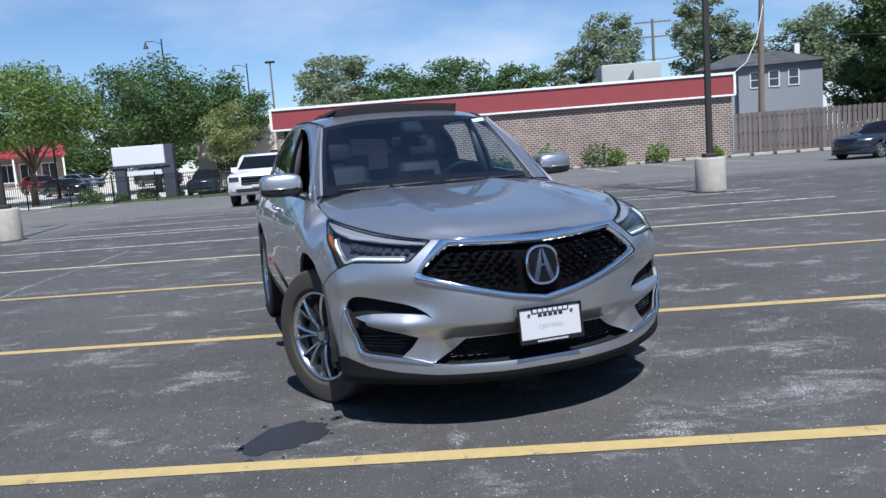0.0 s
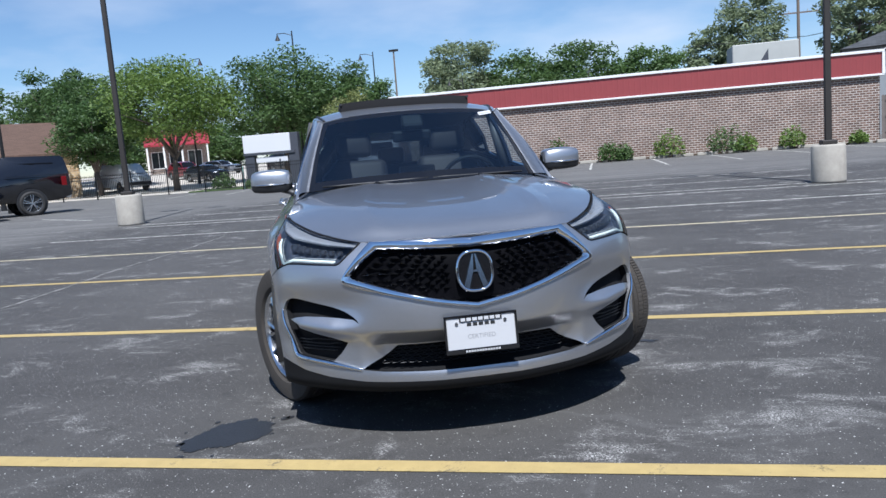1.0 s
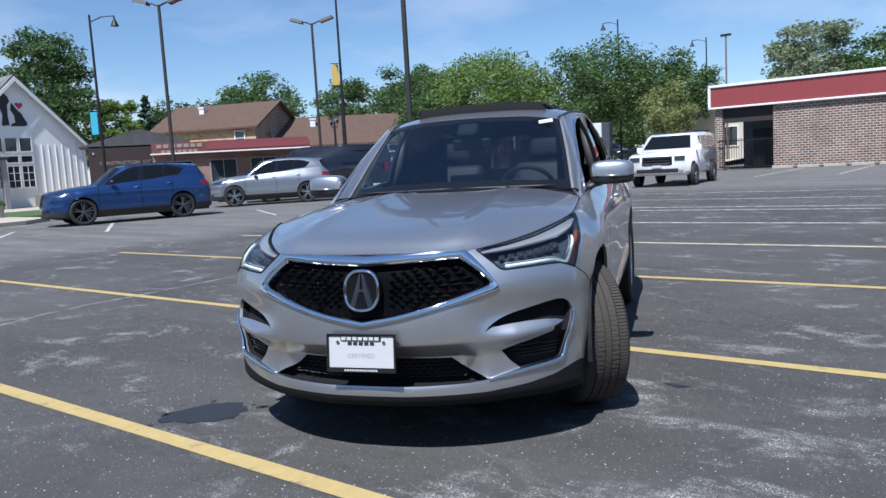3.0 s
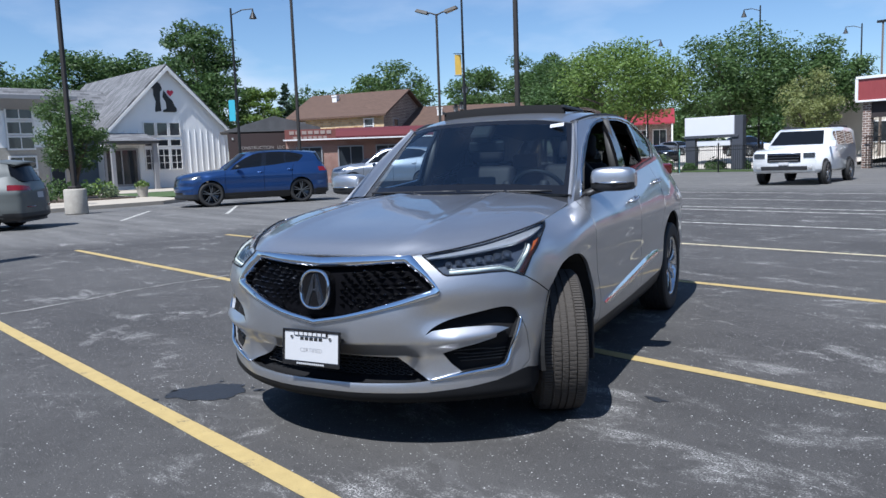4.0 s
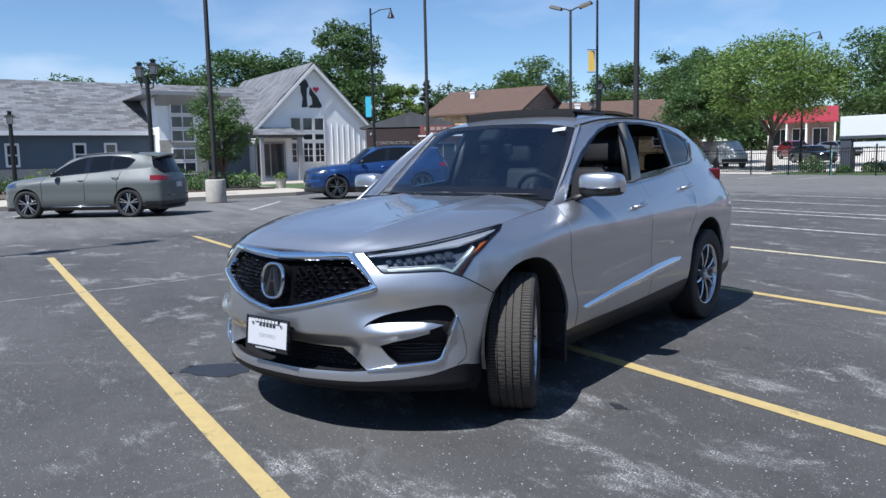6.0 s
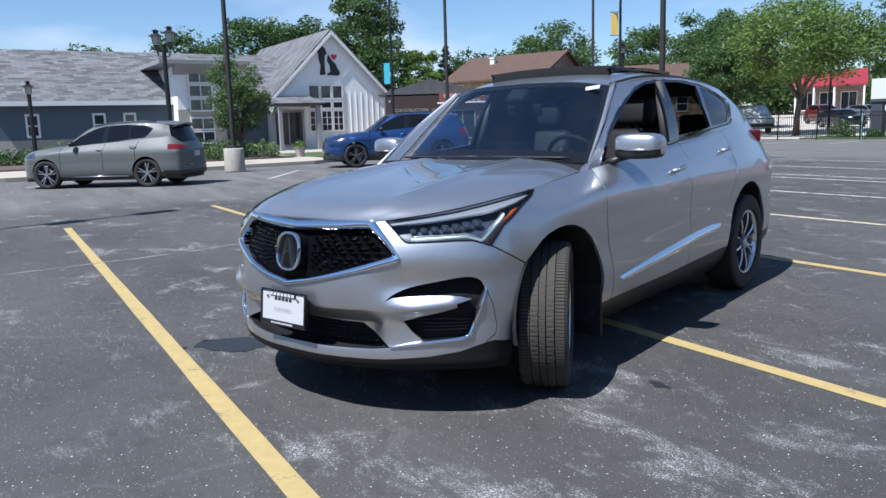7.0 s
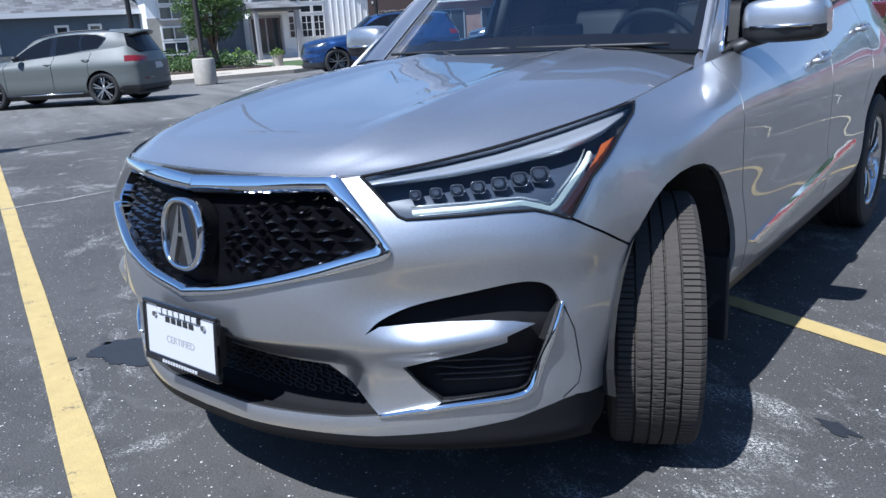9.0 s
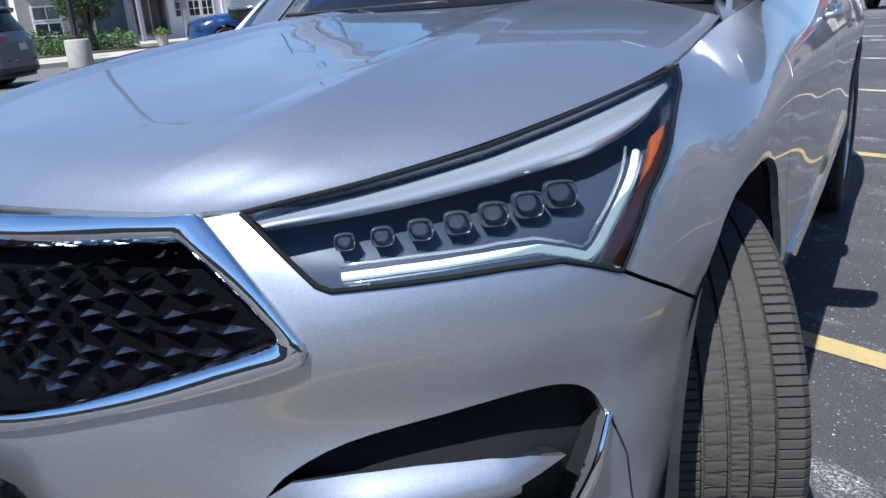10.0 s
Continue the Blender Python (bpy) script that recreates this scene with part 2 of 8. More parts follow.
ALLOY = plain("machined_alloy", (0.66, 0.67, 0.69), 0.24, 1.0, vary=0.06, scale=30)
ALLOY_DARK = plain("grey_wheel_paint", (0.11, 0.115, 0.12), 0.35, 0.6, coat=0.5, vary=0.08)
BLACK = plain("black_plastic", (0.018, 0.018, 0.019), 0.48, vary=0.2, bump=0.05, bump_scale=400)
GLOSS_BLACK = plain("gloss_black", (0.008, 0.008, 0.009), 0.08, coat=0.6, vary=0.1)
LOWER = plain("grey_lower_cladding", (0.012, 0.0122, 0.013), 0.6, 0.0, vary=0.1, spec=0.12, bump=0.04, bump_scale=500)
RUBBER = plain("rubber", (0.022, 0.021, 0.020), 0.72, vary=0.25, scale=20, bump=0.1, bump_scale=300)
TREAD = plain("worn_tread", (0.048, 0.041, 0.034), 0.85, vary=0.25, scale=25, bump=0.2, bump_scale=200)
WELL = plain("wheel_well", (0.012, 0.012, 0.012), 0.9)
GLASS = pane("windscreen_glass", (0.62, 0.76, 0.83), 2.3)
GUIDE = plain("light_guide", (0.74, 0.77, 0.76), 0.22, 0.75, vary=0.05, coat=0.6)
DAY_LIGHT = plain("lit_running_light", (0.74, 0.78, 0.75), 0.25, 0.0, vary=0.05)
DAY_LIGHT.node_tree.nodes["Principled BSDF"].inputs["Emission Color"].default_value = (0.86, 1.0, 0.88, 1)
DAY_LIGHT.node_tree.nodes["Principled BSDF"].inputs["Emission Strength"].default_value = 0.22
DARK_CHROME = plain("dark_chrome", (0.24, 0.25, 0.275), 0.18, 1.0, vary=0.1)
BROW_SILVER = plain("brushed_silver_brow", (0.52, 0.54, 0.58), 0.20, 0.6, vary=0.05)
GRILLE_BLACK = plain("grille_black", (0.003, 0.003, 0.004), 0.5, vary=0.1, spec=0.03)
DULL_BLACK = plain("dull_black", (0.010, 0.010, 0.011), 0.9, vary=0.2, spec=0.2)
GLASS_DARK = pane("privacy_glass", (0.09, 0.10, 0.11), 1.5)
GLASS_CLEAR = pane("lamp_lens", (0.93, 0.95, 0.97), 1.45)
GLASS_FAR = pane("car_window", (0.02, 0.022, 0.025), 1.5, 0.02, (0.012, 0.013, 0.015), 0.6)
AMBER = plain("amber_lens", (0.36, 0.085, 0.022), 0.12, coat=0.8, vary=0.15, scale=60)
TAIL_RED = plain("red_lens", (0.15, 0.006, 0.008), 0.12, coat=0.8, vary=0.2, scale=40)
LAMP_INNER = plain("lamp_reflector", (0.30, 0.31, 0.33), 0.22, 1.0, vary=0.05)
# housing base colour tinted blue to stand in for sky mirrored by the lens
LAMP_SKY_TINT = plain("lamp_housing_sky_tint", (0.040, 0.050, 0.072), 0.35, 0.0, vary=0.15, spec=0.5)
LAMP_CELL = plain("lamp_cell_grey", (0.13, 0.14, 0.165), 0.22, 0.55, vary=0.05)
LEATHER = plain("black_leather", (0.011, 0.011, 0.012), 0.6, spec=0.25, vary=0.2, bump=0.1, bump_scale=120)
LEATHER_PALE = plain("grey_leather", (0.065, 0.064, 0.062), 0.5, vary=0.12, bump=0.1, bump_scale=120)
WHITE_PAPER = plain("white_paper", (0.48, 0.48, 0.485), 0.55, vary=0.03)
PRINT = plain("printed_black", (0.02, 0.02, 0.02), 0.5, vary=0.1)
PRINT_PALE = plain("printed_pale_grey", (0.30, 0.30, 0.31), 0.5, vary=0.05)
PRINT_GREY = plain("printed_grey", (0.25, 0.25, 0.26), 0.5, vary=0.1)
CONCRETE = plain("concrete", (0.37, 0.34, 0.29), 0.9, vary=0.34, scale=5, bump=0.25, bump_scale=70)
PAVING = plain("pavement_concrete", (0.41, 0.36, 0.29), 0.9, vary=0.14, scale=1.5, bump=0.1, bump_scale=60)
BRONZE = plain("bronze_pole_paint", (0.022, 0.018, 0.015), 0.6, 0.0, vary=0.15)
IRON = plain("black_iron", (0.012, 0.012, 0.012), 0.5, 0.2, vary=0.2)


def brick_material(name, c1, c2, mortar, scale=1.0, w=0.21, h=0.075):
    m, n, l, b = material(name)
    tex = n.new("ShaderNodeTexCoord").outputs["Object"]
    cut, along, mp = n.new("ShaderNodeSeparateXYZ"), n.new("ShaderNodeMath"), n.new("ShaderNodeCombineXYZ")
    l.new(tex, cut.inputs[0])
    l.new(cut.outputs["X"], along.inputs[0])
    l.new(cut.outputs["Y"], along.inputs[1])
    l.new(along.outputs[0], mp.inputs["X"])
    l.new(cut.outputs["Z"], mp.inputs["Y"])
    br = n.new("ShaderNodeTexBrick")
    br.inputs["Scale"].default_value = scale
    br.inputs["Brick Width"].default_value, br.inputs["Row Height"].default_value, br.inputs["Mortar Size"].default_value = w, h, 0.011
    br.inputs["Color1"].default_value, br.inputs["Color2"].default_value, br.inputs["Mortar"].default_value = (*c1, 1), (*c2, 1), (*mortar, 1)
    br.inputs["Bias"].default_value = 0.1
    l.new(mp.outputs[0], br.inputs["Vector"])
    nz = noise_node(n, l, tex, 0.8, 7, 0.7)
    col = blend(n, l, ramp(n, l, nz, ((0.4, (0, 0, 0)), (0.75, (0.5, 0.5, 0.5)))), br.outputs["Color"], tuple(c * 0.45 for c in c1))
    l.new(col, b.inputs["Base Color"])
    b.inputs["Roughness"].default_value = 0.9
    br.inputs["Mortar Size"].default_value = 0.12 * h + 0.004
    bp = n.new("ShaderNodeBump")
    bp.inputs["Strength"].default_value, bp.inputs["Distance"].default_value = 0.6, 0.01
    l.new(br.outputs["Fac"], bp.inputs["Height"])
    bp.invert = True
    l.new(bp.outputs[0], b.inputs["Normal"])
    return m


def shingle_material(name, c, low=0.42, high=1.6, wide=0.62, tall=0.20):
    m, n, l, b = material(name)
    tex = n.new("ShaderNodeTexCoord").outputs["Object"]
    br = n.new("ShaderNodeTexBrick")
    br.inputs["Scale"].default_value = 1.0
    br.inputs["Brick Width"].default_value, br.inputs["Row Height"].default_value, br.inputs["Mortar Size"].default_value = wide, tall, 0.012
    br.inputs["Color1"].default_value, br.inputs["Color2"].default_value = (*[x * low for x in c], 1), (*[x * high for x in c], 1)
    br.inputs["Mortar"].default_value = (*[x * 0.4 for x in c], 1)
    l.new(tex, br.inputs["Vector"])
    col = blend(n, l, ramp(n, l, noise_node(n, l, tex, 1.5, 7, 0.7), ((0.3, (0.05, 0.05, 0.05)), (0.7, (0.5, 0.5, 0.5)))), br.outputs["Color"], tuple(x * 1.0 for x in c))
    l.new(col, b.inputs["Base Color"])
    b.inputs["Roughness"].default_value = 0.92
    return m


def leaf_material(name, c, other):
    m, n, l, b = material(name)
    geo = n.new("ShaderNodeNewGeometry")
    tex = n.new("ShaderNodeTexCoord").outputs["Object"]
    col = blend(n, l, geo.outputs["Random Per Island"], c, other)
    col = blend(n, l, ramp(n, l, noise_node(n, l, tex, 0.9, 4, 0.6), ((0.35, (0, 0, 0)), (0.7, (0.6, 0.6, 0.6)))), col, tuple(x * 1.35 for x in other))
    l.new(col, b.inputs["Base Color"])
    b.inputs["Roughness"].default_value = 0.55
    b.inputs["Subsurface Weight"].default_value = 0.0
    tr, mx = n.new("ShaderNodeBsdfTranslucent"), n.new("ShaderNodeMixShader")
    l.new(col, tr.inputs[0])
    mx.inputs[0].default_value = 0.35
    l.new(b.outputs[0], mx.inputs[1])
    l.new(tr.outputs[0], mx.inputs[2])
    l.new(mx.outputs[0], n["Material Output"].inputs[0])
    return m


BRICK = brick_material("brown_brick", (0.10, 0.060, 0.046), (0.19, 0.115, 0.086), (0.50, 0.445, 0.39), 1.0, 0.30, 0.125)
BRICK_TAN = brick_material("tan_brick", (0.36, 0.22, 0.10), (0.64, 0.45, 0.24), (0.5, 0.42, 0.3), 1.0, 0.42, 0.16)
BRICK_RED = brick_material("red_brick", (0.24, 0.09, 0.06), (0.32, 0.14, 0.10), (0.35, 0.28, 0.24))
RED_METAL = plain("red_metal_fascia", (0.25, 0.048, 0.048), 0.45, vary=0.12, scale=0.8)
WHITE = plain("white_trim_paint", (0.72, 0.71, 0.69), 0.6, vary=0.06, scale=2)
SIDING_WHITE = plain("white_siding", (0.80, 0.80, 0.79), 0.65, vary=0.05, scale=1.5)
SIDING_BLUE = plain("slate_blue_siding", (0.10, 0.13, 0.165), 0.65, vary=0.1, scale=1.5)
SIDING_GREY = plain("grey_siding", (0.27, 0.285, 0.30), 0.7, vary=0.08, scale=1.5)
SHINGLE = shingle_material("grey_shingles", (0.135, 0.135, 0.14))
SHINGLE_DARK = shingle_material("dark_shingles", (0.06, 0.062, 0.066))
SHINGLE_BROWN = shingle_material("brown_shingles", (0.105, 0.064, 0.046), 0.85, 1.2, 0.33, 0.14)
WINDOW = plain("window_glass", (0.03, 0.035, 0.04), 0.06, vary=0.3, scale=0.7, spec=0.8)
WOOD_GREY = plain("weathered_wood", (0.135, 0.112, 0.10), 0.9, vary=0.35, scale=6, bump=0.3, bump_scale=40, per_object=0.25)
WOOD_POLE = plain("utility_pole_wood", (0.17, 0.135, 0.11), 0.9, vary=0.3, scale=5, bump=0.3, bump_scale=30)
BARK = plain("bark", (0.085, 0.068, 0.055), 0.95, vary=0.35, scale=9, bump=0.5, bump_scale=35)
GRASS = plain("grass", (0.06, 0.095, 0.028), 0.9, vary=0.4, scale=3, bump=0.6, bump_scale=50)
MULCH = plain("mulch", (0.10, 0.075, 0.055), 0.95, vary=0.4, scale=8, bump=0.5, bump_scale=40)
ROAD_PALE = plain("pale_concrete_yard", (0.52, 0.475, 0.41), 0.9, vary=0.12, scale=0.4)
LEAF_LOCUST = leaf_material("locust_leaves", (0.070, 0.128, 0.024), (0.15, 0.22, 0.045))
LEAF_DARK = leaf_material("maple_leaves", (0.035, 0.075, 0.022), (0.075, 0.13, 0.035))
LEAF_MID = leaf_material("ash_leaves", (0.042, 0.085, 0.024), (0.088, 0.145, 0.04))
LEAF_PALE = leaf_material("pale_leaves", (0.125, 0.165, 0.085), (0.21, 0.25, 0.14))
LEAF_YELLOW = leaf_material("yellowish_leaves", (0.13, 0.16, 0.05), (0.24, 0.26, 0.09))
LEAF_FIR = leaf_material("fir_needles", (0.022, 0.048, 0.03), (0.045, 0.08, 0.045))
YELLOW_BANNER = plain("yellow_banner", (0.62, 0.40, 0.07), 0.7, vary=0.08)
TEAL_BANNER = plain("teal_banner", (0.05, 0.36, 0.48), 0.7, vary=0.15, scale=2)
SIGN_GREY = plain("sign_grey_panel", (0.055, 0.058, 0.07), 0.5, vary=0.1)
SIGN_WHITE = plain("sign_blank_face", (0.62, 0.615, 0.63), 0.5, vary=0.04, scale=1)
ROOF_RED = plain("red_metal_roof", (0.27, 0.03, 0.04), 0.45, vary=0.1, scale=1)
LAMP_FROST = plain("frosted_lamp_glass", (0.36, 0.36, 0.35), 0.3, vary=0.1)
HVAC = plain("painted_steel_unit", (0.40, 0.40, 0.37), 0.55, vary=0.12, scale=2)
STAIN = plain("wet_asphalt", (0.022, 0.023, 0.026), 0.5, vary=0.3, scale=12, bump=0.3, bump_scale=110)
WIRE = plain("black_cable", (0.02, 0.02, 0.02), 0.7)
WIRE_PALE = plain("pale_cable", (0.45, 0.44, 0.42), 0.6)
PAINTS = {k: car_paint(k + "_car_paint", c, mt, rg, coat=0.45 if k == "grey" else 1.0) for k, c, mt, rg in (("grey", (0.096, 0.104, 0.097), 0.0, 0.5), ("blue", (0.018, 0.055, 0.17), 0.6, 0.3), ("silver", (0.30, 0.315, 0.345), 0.75, 0.35),
          ("black", (0.012, 0.014, 0.020), 0.2, 0.2), ("white", (0.78, 0.78, 0.77), 0.0, 0.3), ("red", (0.22, 0.012, 0.02), 0.4, 0.3), ("slate", (0.03, 0.036, 0.05), 0.5, 0.3))}
# ---- building tools ----
def part(name, bm, mat, parent=None, label="", smooth=False, at=None):
    """Links a bmesh as one mesh object, under a thing if one is given."""
    me = bpy.data.meshes.new(name)
    bm.to_mesh(me)
    bm.free()
    for mt in mat if isinstance(mat, (list, tuple)) else (mat,):
        me.materials.append(mt)
    if smooth:
        me.shade_smooth()
    ob = new(name, me)
    if parent is not None:
        ob.parent = parent
    if at is not None:
        ob.matrix_basis = at
    if label:
        ob["label"] = label
    return ob


def thing(name, m, label, category, group="", kind=""):
    ob = new(name)
    ob.matrix_basis = m
    ob.empty_display_size = 0.2
    return tagged(ob, label, category, group, kind)


def box(bm, x0, x1, y0, y1, z0, z1, bevel=0.0, m=None, seg=1):
    r = bmesh.ops.create_cube(bm, size=1.0)
    vs = r["verts"]
    for v in vs:
        v.co = Vector(((x0 + x1) / 2 + v.co.x * (x1 - x0), (y0 + y1) / 2 + v.co.y * (y1 - y0), (z0 + z1) / 2 + v.co.z * (z1 - z0)))
    if bevel:
        es = list({e for v in vs for e in v.link_edges})
        out = bmesh.ops.bevel(bm, geom=es, offset=bevel, segments=seg, affect="EDGES", profile=0.5)
        vs = list({v for f in out["faces"] for v in f.verts} | {v for v in vs if v.is_valid})
    if m is not None:
        for v in vs:
            v.co = m @ v.co
    return vs


def cylinder(bm, r0, r1, z0, z1, n=24, m=None, caps=True):
    r = bmesh.ops.create_cone(bm, cap_ends=caps, segments=n, radius1=r0, radius2=r1, depth=z1 - z0)
    for v in r["verts"]:
        v.co.z += (z0 + z1) / 2
        if m is not None:
            v.co = m @ v.co
    return r["verts"]


def lathe(bm, profile, n=48, axis="x", close=False):
    """Turns (along, radius) points round an axis."""
    rings = []
    for i in range(n):
        a = 2 * math.pi * i / n
        ring = []
        for h, r in profile:
            p = (h, r * math.cos(a), r * math.sin(a)) if axis == "x" else (r * math.cos(a), r * math.sin(a), h)
            ring.append(bm.verts.new(p))
        rings.append(ring)
    k = len(profile)
    for i in range(n):
        a, b = rings[i], rings[(i + 1) % n]
        for j in range(k if close else k - 1):
            jj = (j + 1) % k
            bm.faces.new((a[j], a[jj], b[jj], b[j]))
    return rings


def tube(bm, pts, radius, n=8, flat=1.0):
    """A round bar along points; radius may be a list."""
    pts = [Vector(p) for p in pts]
    rad = radius if isinstance(radius, (list, tuple)) else [radius] * len(pts)
    rings, up = [], Vector((0, 0, 1))
    for i, p in enumerate(pts):
        d = (pts[min(i + 1, len(pts) - 1)] - pts[max(i - 1, 0)]).normalized()
        u = up if abs(d.dot(up)) < 0.95 else Vector((1, 0, 0))
        s = d.cross(u).normalized()
        w = s.cross(d)
        rings.append([bm.verts.new(p + rad[i] * (math.cos(2 * math.pi * k / n) * s + flat * math.sin(2 * math.pi * k / n) * w)) for k in range(n)])
    for a, b in zip(rings, rings[1:]):
        for k in range(n):
            bm.faces.new((a[k], a[(k + 1) % n], b[(k + 1) % n], b[k]))
    bm.faces.new(rings[0][::-1])
    bm.faces.new(rings[-1])


def prism(bm, poly, lo, hi, m=None):
    """A flat outline (a, b) raised from lo to hi along z, then set by m."""
    bot = [bm.verts.new((a, b, lo)) for a, b in poly]
    top = [bm.verts.new((a, b, hi)) for a, b in poly]
    n = len(poly)
    bm.faces.new(bot[::-1])
    bm.faces.new(top)
    for i in range(n):
        bm.faces.new((bot[i], bot[(i + 1) % n], top[(i + 1) % n], top[i]))
    if m is not None:
        for v in bot + top:
            v.co = m @ v.co
    return bot + top


def catmull(ctrl, n):
    """Smooth values at n even steps through the control rows (axis 0)."""
    c = np.asarray(ctrl, float)
    k = len(c)
    t = np.linspace(0, k - 1, n)
    i = np.minimum(t.astype(int), k - 2)
    u = (t - i).reshape(-1, *([1] * (c.ndim - 1)))
    p0 = np.where((i > 0).reshape(u.shape), c[np.maximum(i - 1, 0)], 2 * c[i] - c[i + 1])
    p3 = np.where((i + 2 < k).reshape(u.shape), c[np.minimum(i + 2, k - 1)], 2 * c[i + 1] - c[i])
    p1, p2 = c[i], c[i + 1]
    return 0.5 * (2 * p1 + (p2 - p0) * u + (2 * p0 - 5 * p1 + 4 * p2 - p3) * u ** 2 + (3 * p1 - p0 - 3 * p2 + p3) * u ** 3)


def grid_mesh(bm, pts):
    """Quads over an array (a, b, 3)."""
    vs = [[bm.verts.new(p) for p in row] for row in pts]
    for a, b in zip(vs, vs[1:]):
        for j in range(len(a) - 1):
            bm.faces.new((a[j], b[j], b[j + 1], a[j + 1]))
    return vs


def inside(poly, a, b):
    hit, n = False, len(poly)
    for i in range(n):
        (x0, y0), (x1, y1) = poly[i], poly[(i + 1) % n]
        if (y0 > b) != (y1 > b) and a < (x1 - x0) * (b - y0) / (y1 - y0) + x0:
            hit = not hit
    return hit


def carve(bm, poly, ax, ok):
    """Cuts a skin along an outline drawn on two directions; ok(centre): which faces may be cut. Returns the faces inside."""
    A, B = Vector(ax[0]), Vector(ax[1])
    n = len(poly)
    lo = [min(p[k] for p in poly) for k in (0, 1)]
    hi = [max(p[k] for p in poly) for k in (0, 1)]

    def near(f, x0, x1, y0, y1):
        a = [v.co.dot(A) for v in f.verts]
        b = [v.co.dot(B) for v in f.verts]
        return max(a) >= x0 and min(a) <= x1 and max(b) >= y0 and min(b) <= y1

    pool = [f for f in bm.faces if near(f, lo[0], hi[0], lo[1], hi[1]) and ok(f.calc_center_median())]
    for k in range(n):
        p, q = poly[k], poly[(k + 1) % n]
        d = (q[0] - p[0], q[1] - p[1])
        if abs(d[0]) + abs(d[1]) < 1e-6:
            continue
        e = 1e-4
        sel = [f for f in pool if near(f, min(p[0], q[0]) - e, max(p[0], q[0]) + e, min(p[1], q[1]) - e, max(p[1], q[1]) + e)]
        if not sel:
            continue
        co = A * (p[0] / A.dot(A)) + B * (p[1] / B.dot(B))
        no = A * -d[1] + B * d[0]
        geom = list({v for f in sel for v in f.verts} | {x for f in sel for x in f.edges}) + sel
        out = bmesh.ops.bisect_plane(bm, geom=geom, dist=1e-5, plane_co=co, plane_no=no.normalized())
        pool = list({f for f in pool if f.is_valid} | {g for g in out["geom"] if isinstance(g, bmesh.types.BMFace)})
    res = []
    for f in pool:
        c = f.calc_center_median()
        if ok(c) and inside(poly, c.dot(A), c.dot(B)):
            res.append(f)
    return res


FRONT, SIDE, TOP = ((1, 1, 0), (0, 0, 1)), ((0, 1, 0), (0, 0, 1)), ((1, 0, 0), (0, 1, 0))


def strip(line, w):
    """The outline of a polyline of width w."""
    left, right = [], []
    for k, p in enumerate(line):
        a, b = Vector(line[max(k - 1, 0)]), Vector(line[min(k + 1, len(line) - 1)])
        d = (b - a).normalized()
        nrm = Vector((-d.y, d.x)) * w / 2
        left.append(tuple(Vector(p) + nrm))
        right.append(tuple(Vector(p) - nrm))
    return left + right[::-1]


def lift(faces, off=0.0, rim=0.012, both=True):
    """A new bmesh from faces of a skin: moved out by off along the skin's normals, with an edge turned in by rim; mirrored across x = 0 where asked."""
    bm = bmesh.new()
    vmap, out = {}, []
    for f in faces:
        vs = []
        for v in f.verts:
            if v not in vmap:
                nm = v.normal.copy()
                if abs(v.co.x) < 1e-4:
                    nm = Vector((0, nm.y, nm.z)).normalized()
                vmap[v] = bm.verts.new(v.co + nm * off)
                vmap[v].normal = nm
            vs.append(vmap[v])
        try:
            out.append(bm.faces.new(vs))
        except ValueError:
            pass
    normals = {nv: nv.normal.copy() for nv in vmap.values()}
    for f in out:
        f.smooth = True
    if rim:
        edge = [e for e in bm.edges if len(e.link_faces) == 1 and not all(abs(v.co.x) < 1e-4 for v in e.verts)]
        inner = {}
        for e in edge:
            e.smooth = False
            for v in e.verts:
                if v not in inner:
                    inner[v] = bm.verts.new(v.co - normals[v] * rim)
        for e in edge:
            a, b = e.verts
            lp = e.link_loops[0]
            a, b = lp.vert, lp.link_loop_next.vert
            try:
                bm.faces.new((b, a, inner[a], inner[b]))
            except ValueError:
                pass
    return bm


def lift_all(bm, off=0.0, rim=0.012):
    out = lift(bm.faces[:], off, rim)
    bm.free()
    return out


def mirrored(bm):
    """A copy with x turned round."""
    b2 = bm.copy()
    for v in b2.verts:
        v.co.x = -v.co.x
    bmesh.ops.reverse_faces(b2, faces=b2.faces)
    return b2


def both_sides(bm):
    """Adds the mirrored half and welds the two along x = 0."""
    g = bmesh.ops.duplicate(bm, geom=bm.verts[:] + bm.edges[:] + bm.faces[:])["geom"]
    vs = [x for x in g if isinstance(x, bmesh.types.BMVert)]
    fs = [x for x in g if isinstance(x, bmesh.types.BMFace)]
    for v in vs:
        v.co.x = -v.co.x
    bmesh.ops.reverse_faces(bm, faces=fs)
    bmesh.ops.remove_doubles(bm, verts=[v for v in bm.verts if abs(v.co.x) < 1e-4], dist=2e-4)
    return bm


def islands(faces):
    left, res = set(faces), []
    while left:
        seed = left.pop()
        grp, todo = [seed], [seed]
        while todo:
            f = todo.pop()
            for e in f.edges:
                for g in e.link_faces:
                    if g in left:
                        left.remove(g)
                        grp.append(g)
                        todo.append(g)
        res.append(grp)
    return res
# ---- the place: ground, kerbs, lines ----
def flat(name, poly, z, mat, label, category, thick=0.0, kind="structure"):
    bm = bmesh.new()
    if thick:
        prism(bm, poly, z - thick, z)
    else:
        bm.faces.new([bm.verts.new((x, y, z)) for x, y in poly])
    return tagged(part(name, bm, mat), label, category, kind=kind)


